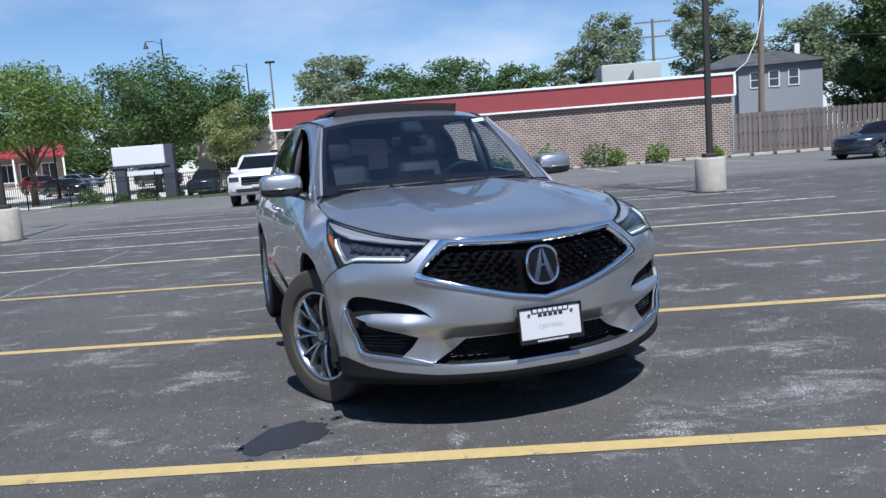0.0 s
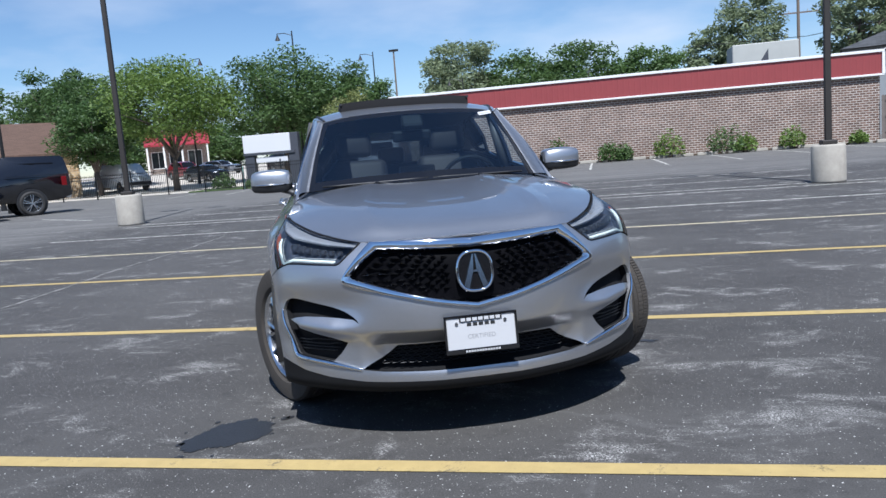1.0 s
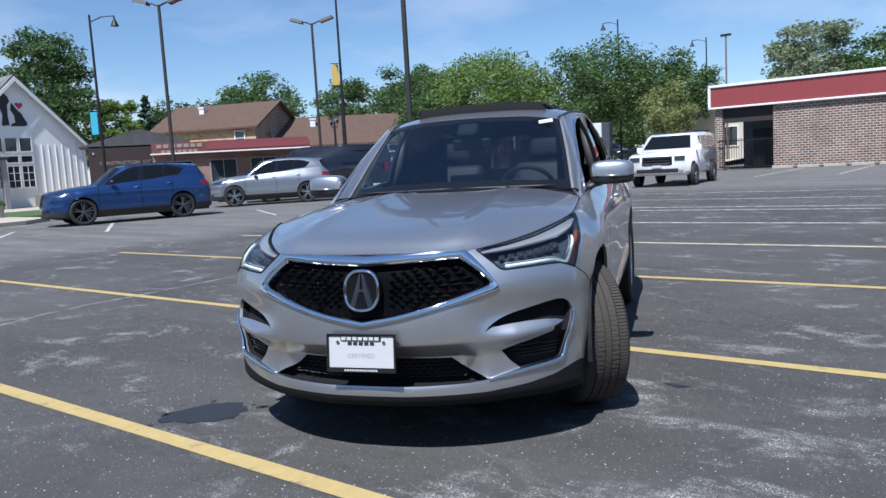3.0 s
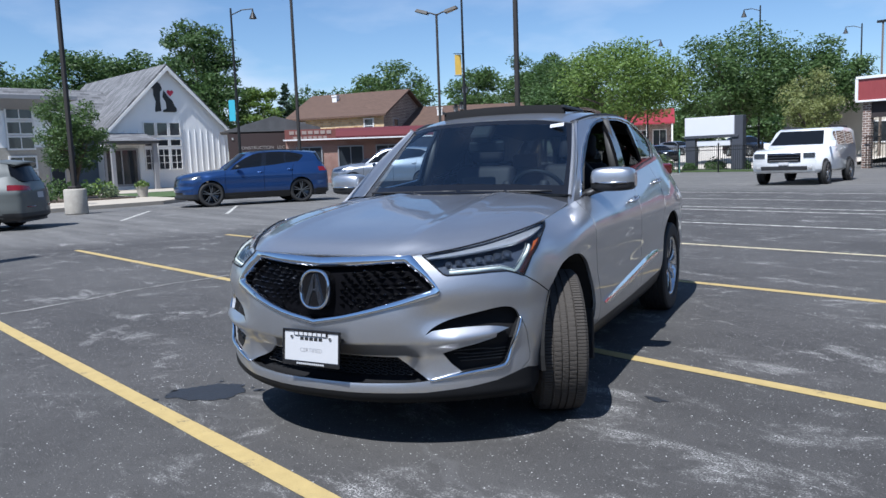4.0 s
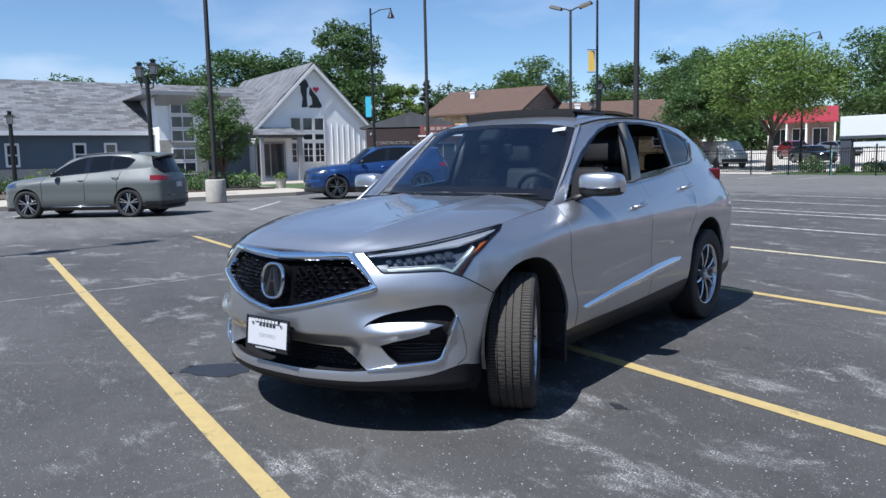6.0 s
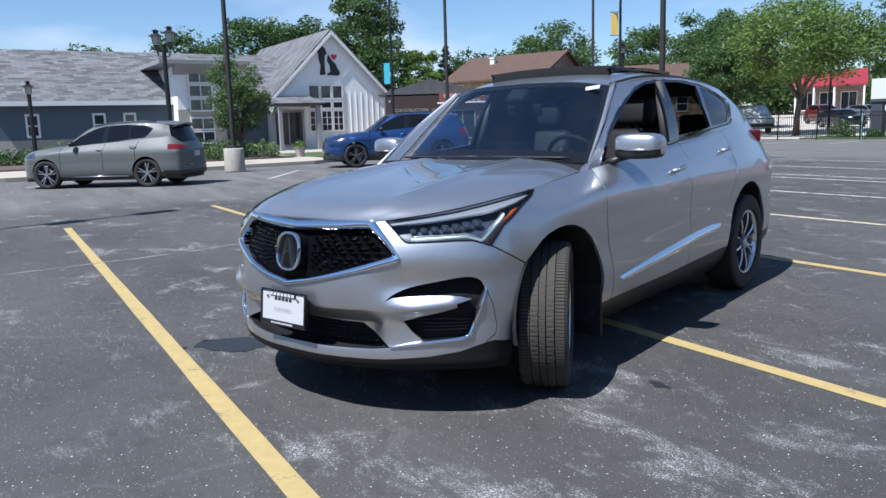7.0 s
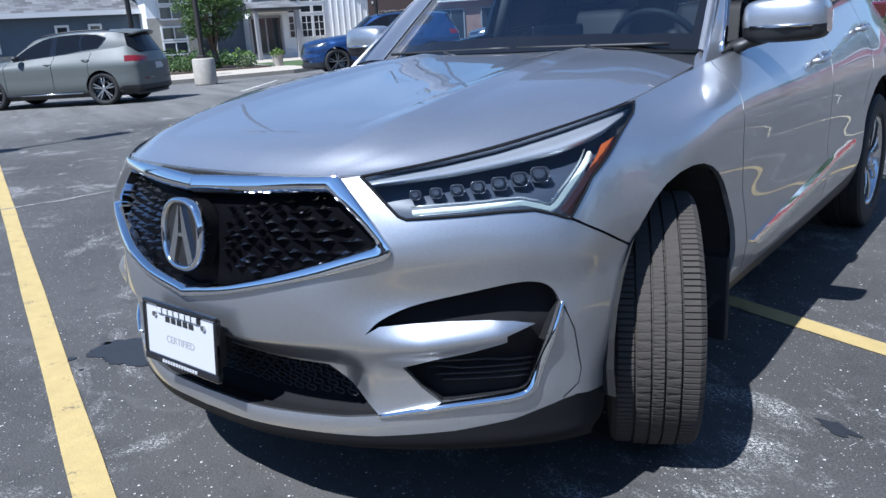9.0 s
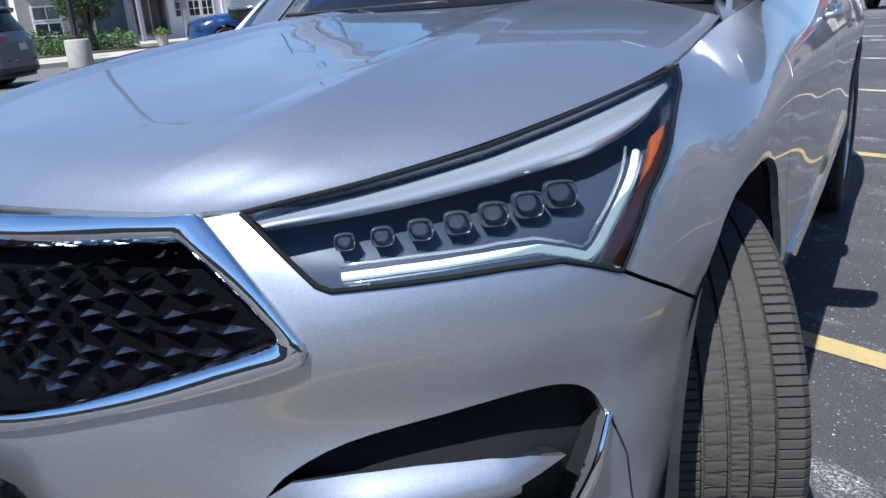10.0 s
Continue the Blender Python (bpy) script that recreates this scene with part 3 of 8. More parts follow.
bm = bmesh.new()
grid_mesh(bm, np.array([[(x, y, 0) for y in np.linspace(-500, 700, 9)] for x in np.linspace(-600, 600, 9)]))
tagged(part("ground", bm, ASPHALT), "dark patched asphalt of a car park", "ground", kind="structure")
SLOPE = 1.5
for k, (y, x0, x1) in enumerate(((3.18, -8.55, 7.0), (5.74, -10.45, 7.0), (8.55, -10.6, 7.0), (11.4, -10.8, 6.6), (14.35, -11.0, 6.5), (17.15, -11.2, 6.4), (17.95, -11.2, 6.4), (20.55, -11.3, 6.4), (23.4, -11.3, 6.4))):
    bm = bmesh.new()
    n = 24
    rr = random.Random(k)
    rows = []
    for i in range(n + 1):
        x = x0 + (x1 - x0) * i / n
        w = 0.051 + rr.uniform(-0.004, 0.004)
        rows.append([(x, -w, 0.004), (x, w, 0.004)])
    grid_mesh(bm, rows)
    mat = LINE_YELLOW if k < 3 else LINE_CREAM if k < 4 else LINE_WHITE
    tagged(part("parking_line", bm, mat, at=pose(0, y, 0, 0, 0, SLOPE)), "worn yellow parking line on asphalt" if k < 3 else "worn pale yellow parking line on asphalt" if k < 4 else "worn white parking line on asphalt", "parking line", "parking lines", "structure")
for x, y0, y1, a in ((-7.0, 34.2, 43.7, 2), (-3.8, 34.2, 43.7, 2), (-0.45, 34.2, 43.7, 2), (2.8, 34.2, 43.7, 2), (5.8, 34.2, 43.7, 2), (9.0, 34.2, 43.7, 2), (12.2, 34.2, 43.7, 2),
                     (-18.5, 35.0, 39.6, 14), (-21.8, 35.0, 39.6, 14), (-25.1, 35.0, 39.6, 14)):
    bm = bmesh.new()
    grid_mesh(bm, np.array([[(xx, yy, 0.004) for yy in (0, y1 - y0)] for xx in (-0.055, 0.055)]))
    tagged(part("parking_line", bm, LINE_WHITE, at=pose(x, y0, 0, 0, 0, a)), "worn white parking line on asphalt", "parking line", "parking lines", "structure")
for x, y, a in ((-19.2, 9.6, 60), (-18.6, 12.3, 60), (-20.6, 6.5, 60), (-21.5, 3.6, 60), (-17.8, 17.3, 60), (-17.2, 22.0, 60), (-22.0, 0.5, 60)):
    bm = bmesh.new()
    grid_mesh(bm, np.array([[(xx, yy, 0.004) for yy in (-2.2, 2.2)] for xx in (-0.05, 0.05)]))
    tagged(part("parking_line", bm, LINE_WHITE, at=pose(x, y, 0, 0, 0, a)), "worn white parking line on asphalt", "parking line", "parking lines", "structure")
# damp patch
rr = random.Random(9)
bm = bmesh.new()
poly = []
for i in range(140):
    a = 2 * math.pi * i / 140
    r = 1 + 0.13 * math.sin(2 * a + 0.6) + 0.09 * math.sin(3 * a + 1) + 0.05 * math.sin(7 * a) + 0.03 * math.sin(13 * a + 2) + 0.03 * math.sin(29 * a) + rr.uniform(-0.025, 0.025)
    poly.append((0.15 * r * math.cos(a), 0.235 * r * math.sin(a)))
bm.faces.new([bm.verts.new((x, y, 0.0)) for x, y in poly])
for k in range(9):
    a, d, q = rr.uniform(0, 6.28), rr.uniform(1.1, 1.6), rr.uniform(0.006, 0.022)
    bm.faces.new([bm.verts.new((0.15 * d * math.cos(a) + q * math.cos(j * 0.9), 0.235 * d * math.sin(a) + q * math.sin(j * 0.9) * 1.4, 0.0)) for j in range(7)])
tagged(part("damp_patch", bm, STAIN, at=pose(-0.87, 3.50, 0.0035, 0, 0, -22)), "dark wet patch on the asphalt", "stain", kind="structure")
bm = bmesh.new()
bm.faces.new([bm.verts.new((0.07 * math.cos(a) * (1 + 0.4 * math.sin(5 * a)), 0.035 * math.sin(a) * (1 + 0.3 * math.sin(4 * a)), 0)) for a in (2 * math.pi * i / 24 for i in range(24))])
tagged(part("oil_spot", bm, STAIN, at=pose(1.13, 5.13, 0.0035) @ Matrix.Scale(0.85, 4)), "small dark oil spot on the asphalt", "stain", kind="structure")
# a long chalky crack
line = catmull([(-4.55, 1.2, 0), (-4.68, 2.15, 0), (-4.93, 3.78, 0), (-5.25, 4.9, 0), (-5.45, 7.2, 0), (-5.9, 9.5, 0), (-6.06, 11.05, 0), (-6.48, 13.5, 0)], 90)
bm = bmesh.new()
rows = []
for p in line:
    w, d = rr.uniform(0.008, 0.028), rr.uniform(-0.02, 0.02)
    rows.append([(p[0] + d - w, p[1], 0), (p[0] + d + w, p[1], 0)])
grid_mesh(bm, rows)
tagged(part("crack", bm, CRACK, at=pose(0, 0, 0.0042)), "long chalky crack across the asphalt", "crack", kind="structure")
# pavement, kerb and beds to the west
flat("pavement", [(-23.2, -30), (-23.2, 2), (-24.9, 12.6), (-26.2, 14.0), (-40, 14.0), (-40, -30)], 0.14, PAVING, "pale concrete pavement with a kerb", "pavement", 0.14)
flat("planting_bed", [(-28.5, -20), (-28.5, 1.0), (-29.4, 13.2), (-38.5, 13.2), (-38.5, -20)], 0.20, MULCH, "mulched planting bed along the building", "planting bed", 0.07)
flat("lawn", [(-38, 14.2), (-31, 14.2), (-30, 19), (-38, 22)], 0.08, GRASS, "short green lawn", "lawn", 0.08)
flat("street", [(-120, 14.2), (-41.2, 14.2), (-41.2, 120), (-120, 120)], 0.006, PAVING, "pale concrete street", "street")
RISE = 0.034  # the yard behind the fence climbs gently
bm = bmesh.new()
grid_mesh(bm, np.array([[(x, y, 0.008 + RISE * max(0.0, y - 46)) for y in (42.2, 46, 60, 75, 90)] for x in (-70, -50, -30, -15)]))
tagged(part("yard", bm, ROAD_PALE), "pale concrete yard climbing behind the fence", "yard", kind="structure")
flat("lawn", [(-25, 42.0), (-14.5, 42.0), (-14.5, 46.2), (-25, 46.2)], 0.07, GRASS, "short green lawn round the sign", "lawn", 0.07)


def tree(name, m, height, spread, trunk_h, leaf, seed, leaves=2600, size=0.22, lean=0.0, label="", flatness=0.62, category="tree", trunk_r=0.16, airy=0.25, conifer=False):
    """A tapered trunk with limbs, and a crown of many small leaf sprays gathered in clumps."""
    rg = random.Random(seed)
    t = thing(name, m, label, category)
    bm = bmesh.new()
    tips = []
    top = Vector((lean, 0, trunk_h))
    tube(bm, [(0, 0, -0.1), (lean * 0.3, 0.03, trunk_h * 0.5), tuple(top)], [trunk_r * 1.25, trunk_r * 0.9, trunk_r * 0.75], 9)
    clumps = []
    if conifer:
        tube(bm, [tuple(top), (lean, 0, height * 0.97)], [trunk_r * 0.7, 0.02], 7)
        for k in range(46):
            f = k / 46
            z = trunk_h + (height - trunk_h) * f
            a = k * 2.4
            r = spread * (1 - f) * rg.uniform(0.5, 1.0)
            clumps.append((Vector((r * math.cos(a), r * math.sin(a), z - 0.1 * r)), 0.34 * spread * (1.15 - f)))
    else:
        nl = 9
        for k in range(nl):
            a = 2 * math.pi * k / nl + rg.uniform(-0.3, 0.3)
            r = spread * rg.uniform(0.45, 0.8)
            z = trunk_h + (height - trunk_h) * rg.uniform(0.25, 0.75)
            end = top + Vector((r * math.cos(a), r * math.sin(a), z - trunk_h))
            mid = top.lerp(end, 0.5) + Vector((0, 0, 0.12 * (height - trunk_h)))
            tube(bm, [tuple(top - Vector((0, 0, 0.1 * trunk_h * (k % 3)))), tuple(mid), tuple(end)], [trunk_r * 0.5, trunk_r * 0.28, 0.02], 6)
            tips += [mid, end]
            for q in range(2):
                e2 = mid + Vector((rg.uniform(-1, 1), rg.uniform(-1, 1), rg.uniform(0.1, 0.9))) * spread * 0.4
                tube(bm, [tuple(mid), tuple(e2)], [trunk_r * 0.2, 0.012], 5)
                tips.append(e2)
        zc = trunk_h + (height - trunk_h) * 0.52
        for k in range(110):
            for _ in range(40):
                v = Vector((rg.uniform(-1, 1), rg.uniform(-1, 1), rg.uniform(-1, 1)))
                if 0.15 < v.length < 1:
                    break
            up = 1.0 if v.z > 0 else 0.85
            c = Vector((v.x * spread * 0.88, v.y * spread * 0.88, zc + v.z * up * (height - trunk_h) * 0.5))
            clumps.append((c + Vector((lean, 0, 0)), spread * rg.uniform(0.20, 0.36)))
    part("trunk", bm, BARK, t, "", True)
    verts, faces = [], []
    per = max(8, leaves // len(clumps))
    for c, r in clumps:
        if rg.random() < airy * 0.2:
            continue
        for _ in range(int(per * rg.uniform(0.6, 1.4))):
            d = Vector((rg.gauss(0, 1), rg.gauss(0, 1), rg.gauss(0, 0.75)))
            d = d.normalized() * r * rg.random() ** 0.45
            d.z *= flatness
            p = c + d
            s = size * rg.uniform(0.5, 1.2)
            ax = Vector((rg.gauss(0, 1), rg.gauss(0, 1), rg.gauss(0, 0.6))).normalized()
            bx = ax.cross(Vector((rg.gauss(0, 1), rg.gauss(0, 1), rg.gauss(0, 1)))).normalized()
            i = len(verts)
            verts += [p - ax * s, p + bx * s * 0.38 - ax * s * 0.1, p + ax * s, p - bx * s * 0.38 + ax * s * 0.1]
            faces.append((i, i + 1, i + 2, i + 3))
    me = bpy.data.meshes.new("crown")
    me.from_pydata(verts, [], faces)
    me.materials.append(leaf)
    crown = new("crown", me)
    crown.parent = t
    return t


def bush(m, w, h, leaf, seed, label, leaves=420, size=0.11, name="bush", category="bush"):
    rg = random.Random(seed)
    t = thing(name, m, label, category)
    bm = bmesh.new()
    for k in range(5):
        a = 2 * math.pi * k / 5
        tube(bm, [(0.05 * math.cos(a), 0.05 * math.sin(a), -0.05), (0.3 * w * math.cos(a), 0.3 * w * math.sin(a), h * 0.7)], [0.02, 0.006], 5)
    part("stem", bm, BARK, t)
    verts, faces = [], []
    for _ in range(leaves):
        a, r = rg.uniform(0, 2 * math.pi), w * 0.5 * rg.random() ** 0.5
        z = h * (0.08 + 0.92 * rg.random() * (1 - 0.55 * (r / (0.5 * w)) ** 2)) * rg.uniform(0.8, 1.08)
        p = Vector((r * math.cos(a), r * math.sin(a), z))
        s = size * rg.uniform(0.5, 1.2)
        ax = Vector((rg.gauss(0, 1), rg.gauss(0, 1), rg.gauss(0, 0.8))).normalized()
        bx = ax.cross(Vector((rg.gauss(0, 1), rg.gauss(0, 1), rg.gauss(0, 1)))).normalized()
        i = len(verts)
        verts += [p - ax * s, p + bx * s * 0.45, p + ax * s, p - bx * s * 0.45]
        faces.append((i, i + 1, i + 2, i + 3))
    me = bpy.data.meshes.new("leaves")
    me.from_pydata(verts, [], faces)
    me.materials.append(leaf)
    ob = new("leaves", me)
    ob.parent = t
    return t


def light_pole(m, height=9.2, base=True, label="bronze parking light pole on a round concrete base", arms=True):
    t = thing("light_pole", m, label, "light pole", "light poles")
    z0 = 0.0
    if base:
        bm = bmesh.new()
        lathe(bm, [(0.0, 0.0), (0.0, 0.335), (0.05, 0.342), (0.76, 0.335), (0.79, 0.320), (0.80, 0.29), (0.80, 0.0)], 36, "z")
        part("base", bm, CONCRETE, t, "stained round concrete base", True)
        z0 = 0.80
    bm = bmesh.new()
    box(bm, -0.15, 0.15, -0.15, 0.15, z0, z0 + 0.09, 0.015)
    part("base_cover", bm, BRONZE, t)
    bm = bmesh.new()
    box(bm, -0.065, 0.065, -0.065, 0.065, z0 + 0.05, height, 0.012)
    for v in bm.verts:
        if v.co.z > height - 0.1:
            v.co.x *= 0.8
            v.co.y *= 0.8
    part("shaft", bm, BRONZE, t)
    if arms:
        for s in (-1, 1):
            bm = bmesh.new()
            tube(bm, [(0, 0, height - 0.06), (s * 0.28, 0, height + 0.06), (s * 0.55, 0, height + 0.12)], 0.04, 6)
            part("arm", bm, BRONZE, t)
            bm = bmesh.new()
            prism(bm, [(-0.22, -0.22), (0.44, -0.17), (0.50, 0.0), (0.44, 0.17), (-0.22, 0.22)], 0.0, 0.15)
            for v in bm.verts:
                if v.co.z > 0.05:
                    v.co.x *= 0.85
                    v.co.y *= 0.7
            head = part("lamp_head", bm, BRONZE, t, at=pose(s * 0.68, 0, height + 0.06, 0, 0, 0 if s > 0 else 180) @ pose(0, 0, 0, 0, -17, 0))
            bm = bmesh.new()
            box(bm, -0.12, 0.36, -0.13, 0.13, -0.012, 0.0)
            part("lamp_panel", bm, GLOSS_BLACK, head)
    return t


POLES = ((-11.75, 17.95, 20), (5.22, 17.95, 0), (-22.2, 8.8, 35), (-27.3, 20.0, 35), (-26.8, 28.2, 35), (-7.95, -2.1, 112))
for x, y, a in POLES:
    light_pole(pose(x, y, 0 if x > -22 else 0.0, 0, 0, a), 9.5 if x > -26 else 8.7)


def street_lamp(m, height, label="black street lamp with a curved arm", arm=1.2, banner=None):
    t = thing("street_lamp", m, label, "street lamp", "street lamps")
    bm = bmesh.new()
    tube(bm, [(0, 0, -0.05), (0, 0, height)], [0.085, 0.05], 10)
    tube(bm, [(0, 0, 0), (0, 0, 0.8)], [0.14, 0.10], 10)
    part("post", bm, IRON, t)
    bm = bmesh.new()
    tube(bm, [(0, 0, height - 0.35), (arm * 0.5, 0, height - 0.12), (arm, 0, height - 0.10)], 0.03, 6)
    part("arm", bm, IRON, t)
    bm = bmesh.new()
    lathe(bm, [(height - 0.62, 0.02), (height - 0.60, 0.20), (height - 0.42, 0.12), (height - 0.24, 0.05), (height - 0.10, 0.03)], 16, "z")
    for v in bm.verts:
        v.co.x += arm
    part("lantern", bm, IRON, t)
    if banner:
        bm = bmesh.new()
        box(bm, -0.46, -0.12, -0.01, 0.01, banner[1], banner[2])
        part("banner", bm, banner[0], t, "cloth banner on the post")
        for z in (banner[1] - 0.05, banner[2] + 0.05):
            bm = bmesh.new()
            tube(bm, [(0, 0, z), (-0.52, 0, z)], 0.02, 5)
            part("banner_bar", bm, IRON, t)
    return t


street_lamp(pose(-34.4, 20.6, 0, 0, 0, 40), 9.5, "tall black street lamp with a teal banner", banner=(TEAL_BANNER, 3.7, 4.8))
street_lamp(pose(-26.7, 29.9, 0, 0, 0, 60), 11.0, "tall black street lamp with a yellow banner", banner=(YELLOW_BANNER, 5.7, 6.75))
street_lamp(pose(-23.0, 55.3, 0, 0, 0, 180), 10.9)
street_lamp(pose(-20.5, 66.9, 0, 0, 0, 180), 9.9)
street_lamp(pose(-12.5, 67.0, 0, 0, 0, 180), 7.6)
street_lamp(pose(-31.4, 54.0, 0, 0, 0, 0), 9.6)


def lantern_post(m, height, heads):
    t = thing("lantern_post", m, "black post with glazed lantern heads", "lantern post", "lantern posts")
    bm = bmesh.new()
    tube(bm, [(0, 0, -0.05), (0, 0, 0.7), (0, 0, height)], [0.16, 0.09, 0.075], 10)
    part("post", bm, IRON, t)
    for k, x in enumerate(heads):
        h = height + 0.10 * (k % 2)
        turn = pose(x, 0, h, 0, 0, 45) @ Matrix.Scale(0.82, 4)
        if x:
            bm = bmesh.new()
            tube(bm, [(0, 0, height - 0.45), (x * 0.8, 0, height - 0.40), (x, 0, h - 0.2)], 0.035, 6)
            part("bracket", bm, IRON, t)
        bm = bmesh.new()
        cylinder(bm, 0.10, 0.13, -0.26, -0.02, 4)
        head = part("lantern", bm, IRON, t, at=turn)
        bm = bmesh.new()
        cylinder(bm, 0.16, 0.21, 0.0, 0.34, 4)
        part("lantern_glass", bm, LAMP_FROST, head)
        bm = bmesh.new()
        cylinder(bm, 0.38, 0.14, 0.34, 0.46, 4)
        part("lantern_cap", bm, IRON, head)
        bm = bmesh.new()
        cylinder(bm, 0.12, 0.13, 0.46, 0.58, 4)
        cylinder(bm, 0.20, 0.02, 0.58, 0.66, 4)
        part("cupola", bm, IRON, head)
        for q in range(4):
            bm = bmesh.new()
            tube(bm, [(0.162 * math.cos(q * math.pi / 2), 0.162 * math.sin(q * math.pi / 2), 0), (0.212 * math.cos(q * math.pi / 2), 0.212 * math.sin(q * math.pi / 2), 0.34)], 0.014, 4)
            part("lantern_bar", bm, IRON, head)
    return t


lantern_post(pose(-25.75, 7.42, 0.14, 0, 0, 60), 4.4, (-0.25, 0.25))
lantern_post(pose(-31.5, 3.05, 0.14), 2.95, (0.0,))
lantern_post(pose(-36.5, 38.5, 0), 4.6, (-0.3, 0.3))
lantern_post(pose(-30.5, 33.5, 0), 5.2, (0.0,))

# ---- north side: brick shop, board fence, iron fence, sign ----
shop = thing("shop_building", pose(0, 44.6, 0), "single storey brown brick shop with a red metal fascia", "building")
for q in ((-9.1, 14.0, 0.0, 0.30), (13.70, 14.0, 0.30, 16.0), (-9.1, -8.8, 0.30, 16.0), (-9.1, 14.0, 16.0, 16.3)):
    bm = bmesh.new()
    box(bm, *q, 0, 3.5)
    part("wall", bm, BRICK, shop, "brown brick wall")
bm = bmesh.new()
box(bm, -12.2, -11.8, 0.05, 0.45, 0, 3.5)
part("column", bm, BRICK, shop)
bm = bmesh.new()
box(bm, -11.8, -9.1, 0.12, 0.40, 2.62, 3.5)
part("header", bm, plain("dark_soffit", (0.03, 0.022, 0.022), 0.8), shop, "dark header over the gate")
bm = bmesh.new()
box(bm, -12.2, -9.1, 5.0, 5.2, 0, 3.5)
part("back_wall", bm, SIGN_GREY, shop)
bm = bmesh.new()
box(bm, -11.6, -10.5, 4.93, 4.99, 0.1, 2.3)
part("back_window", bm, WINDOW, shop)
bm = bmesh.new()
rows = []
for k in range(441):
    x = -12.4 + 26.5 * k / 440
    d = 0.007 if k % 5 == 0 else 0.0
    rows.append([(x, -0.16 - d, 3.50), (x, -0.16 - d, 4.62)])
grid_mesh(bm, rows)
box(bm, -12.4, 14.1, -0.155, 0.3, 3.52, 4.60)
part("fascia", bm, RED_METAL, shop, "ribbed red metal fascia")
for z0, z1, d in ((3.42, 3.52, 0.22), (4.60, 4.74, 0.24)):
    bm = bmesh.new()
    box(bm, -12.48, 14.18, -d, 0.32, z0, z1, 0.01)
    part("fascia_trim", bm, WHITE, shop, "white trim strip")
for x0, x1 in ((-12.5, -12.36), (14.06, 14.2)):
    bm = bmesh.new()
    box(bm, x0, x1, -0.23, 0.32, 3.50, 4.62)
    part("fascia_trim", bm, WHITE, shop)
bm = bmesh.new()
box(bm, -12.3, 14.0, 0.3, 16.2, 4.2, 4.35)
part("roof", bm, SIGN_GREY, shop)
bm = bmesh.new()
box(bm, 7.2, 10.7, 2.5, 5.0, 4.35, 5.95, 0.04)
hv = part("air_unit", bm, HVAC, shop, "painted steel rooftop unit")
bm = bmesh.new()
prism(bm, [(8.4, 4.5), (9.1, 4.5), (9.1, 5.6)], -2.505, -2.49, pose(0, 0, 0, 90, 0, 0))
part("duct", bm, SIGN_GREY, hv)
gate = thing("iron_gate", pose(-12, 44.4, 0), "black iron gate between brick columns", "gate")
for x in np.arange(0.1, 2.9, 0.13):
    bm = bmesh.new()
    box(bm, x, x + 0.022, 0, 0.022, 0.08, 1.75)
    part("bar", bm, IRON, gate)
for z in (0.15, 1.6):
    bm = bmesh.new()
    box(bm, 0.0, 2.9, -0.01, 0.03, z, z + 0.05)
    part("rail", bm, IRON, gate)
# low kerb blocks along the wall
blk = thing("kerb_block", pose(-9.0, 44.05, 0), "weathered concrete kerb block along the wall", "kerb block", "kerb blocks")
bm = bmesh.new()
box(bm, 0, 1.05, -0.11, 0.11, 0, 0.17, 0.02)
part("block", bm, CONCRETE, blk)
for k in range(1, 23):
    copy_thing(blk, pose(-9.0 + 1.26 * k, 44.05, 0))
flat("wall_bed", [(-9.1, 44.2), (27, 44.2), (27, 44.6), (-9.1, 44.6)], 0.10, MULCH, "narrow strip of soil along the wall", "planting bed", 0.10)
for x, w, h, sd in ((1.0, 1.0, 1.0, 1), (3.4, 1.7, 1.5, 2), (6.3, 2.0, 1.7, 3), (9.6, 1.3, 1.3, 4), (-2.6, 1.2, 1.6, 5), (12.8, 0.9, 0.7, 6), (0.2, 1.3, 1.2, 7), (7.3, 1.2, 1.0, 8)):
    bush(pose(x, 43.85 - 0.2 * (sd % 2), 0.05), w, h, LEAF_MID if sd % 2 else LEAF_LOCUST, sd, "ragged green bush growing at the brick wall", 520)
bf = thing("board_fence", pose(14.03, 44.4, 0), "weathered grey board fence", "fence")
brd = None
for k in range(92):
    bm = bmesh.new() if brd is None else None
    if brd is None:
        prism(bm, [(0, 0.1), (0.13, 0.1), (0.13, 2.36), (0.10, 2.42), (0.03, 2.42), (0, 2.36)], 0, 0.02, pose(0, 0, 0, 90, 0, 0))
        brd = part("board", bm, WOOD_GREY, bf)
        continue
    ob = new("board", brd.data)
    ob.parent = bf
    ob.matrix_basis = pose(0.135 * k, -0.03 + (0.07 if k % 2 else 0), 0.02 * ((k * 7) % 5 - 2) * 0.3)
for z in (0.5, 1.3, 2.1):
    bm = bmesh.new()
    box(bm, 0, 12.5, -0.01, 0.03, z, z + 0.09)
    part("fence_rail", bm, WOOD_GREY, bf)
copy_thing(bf, pose(26.7, 44.3, 0, 0, 0, -62))

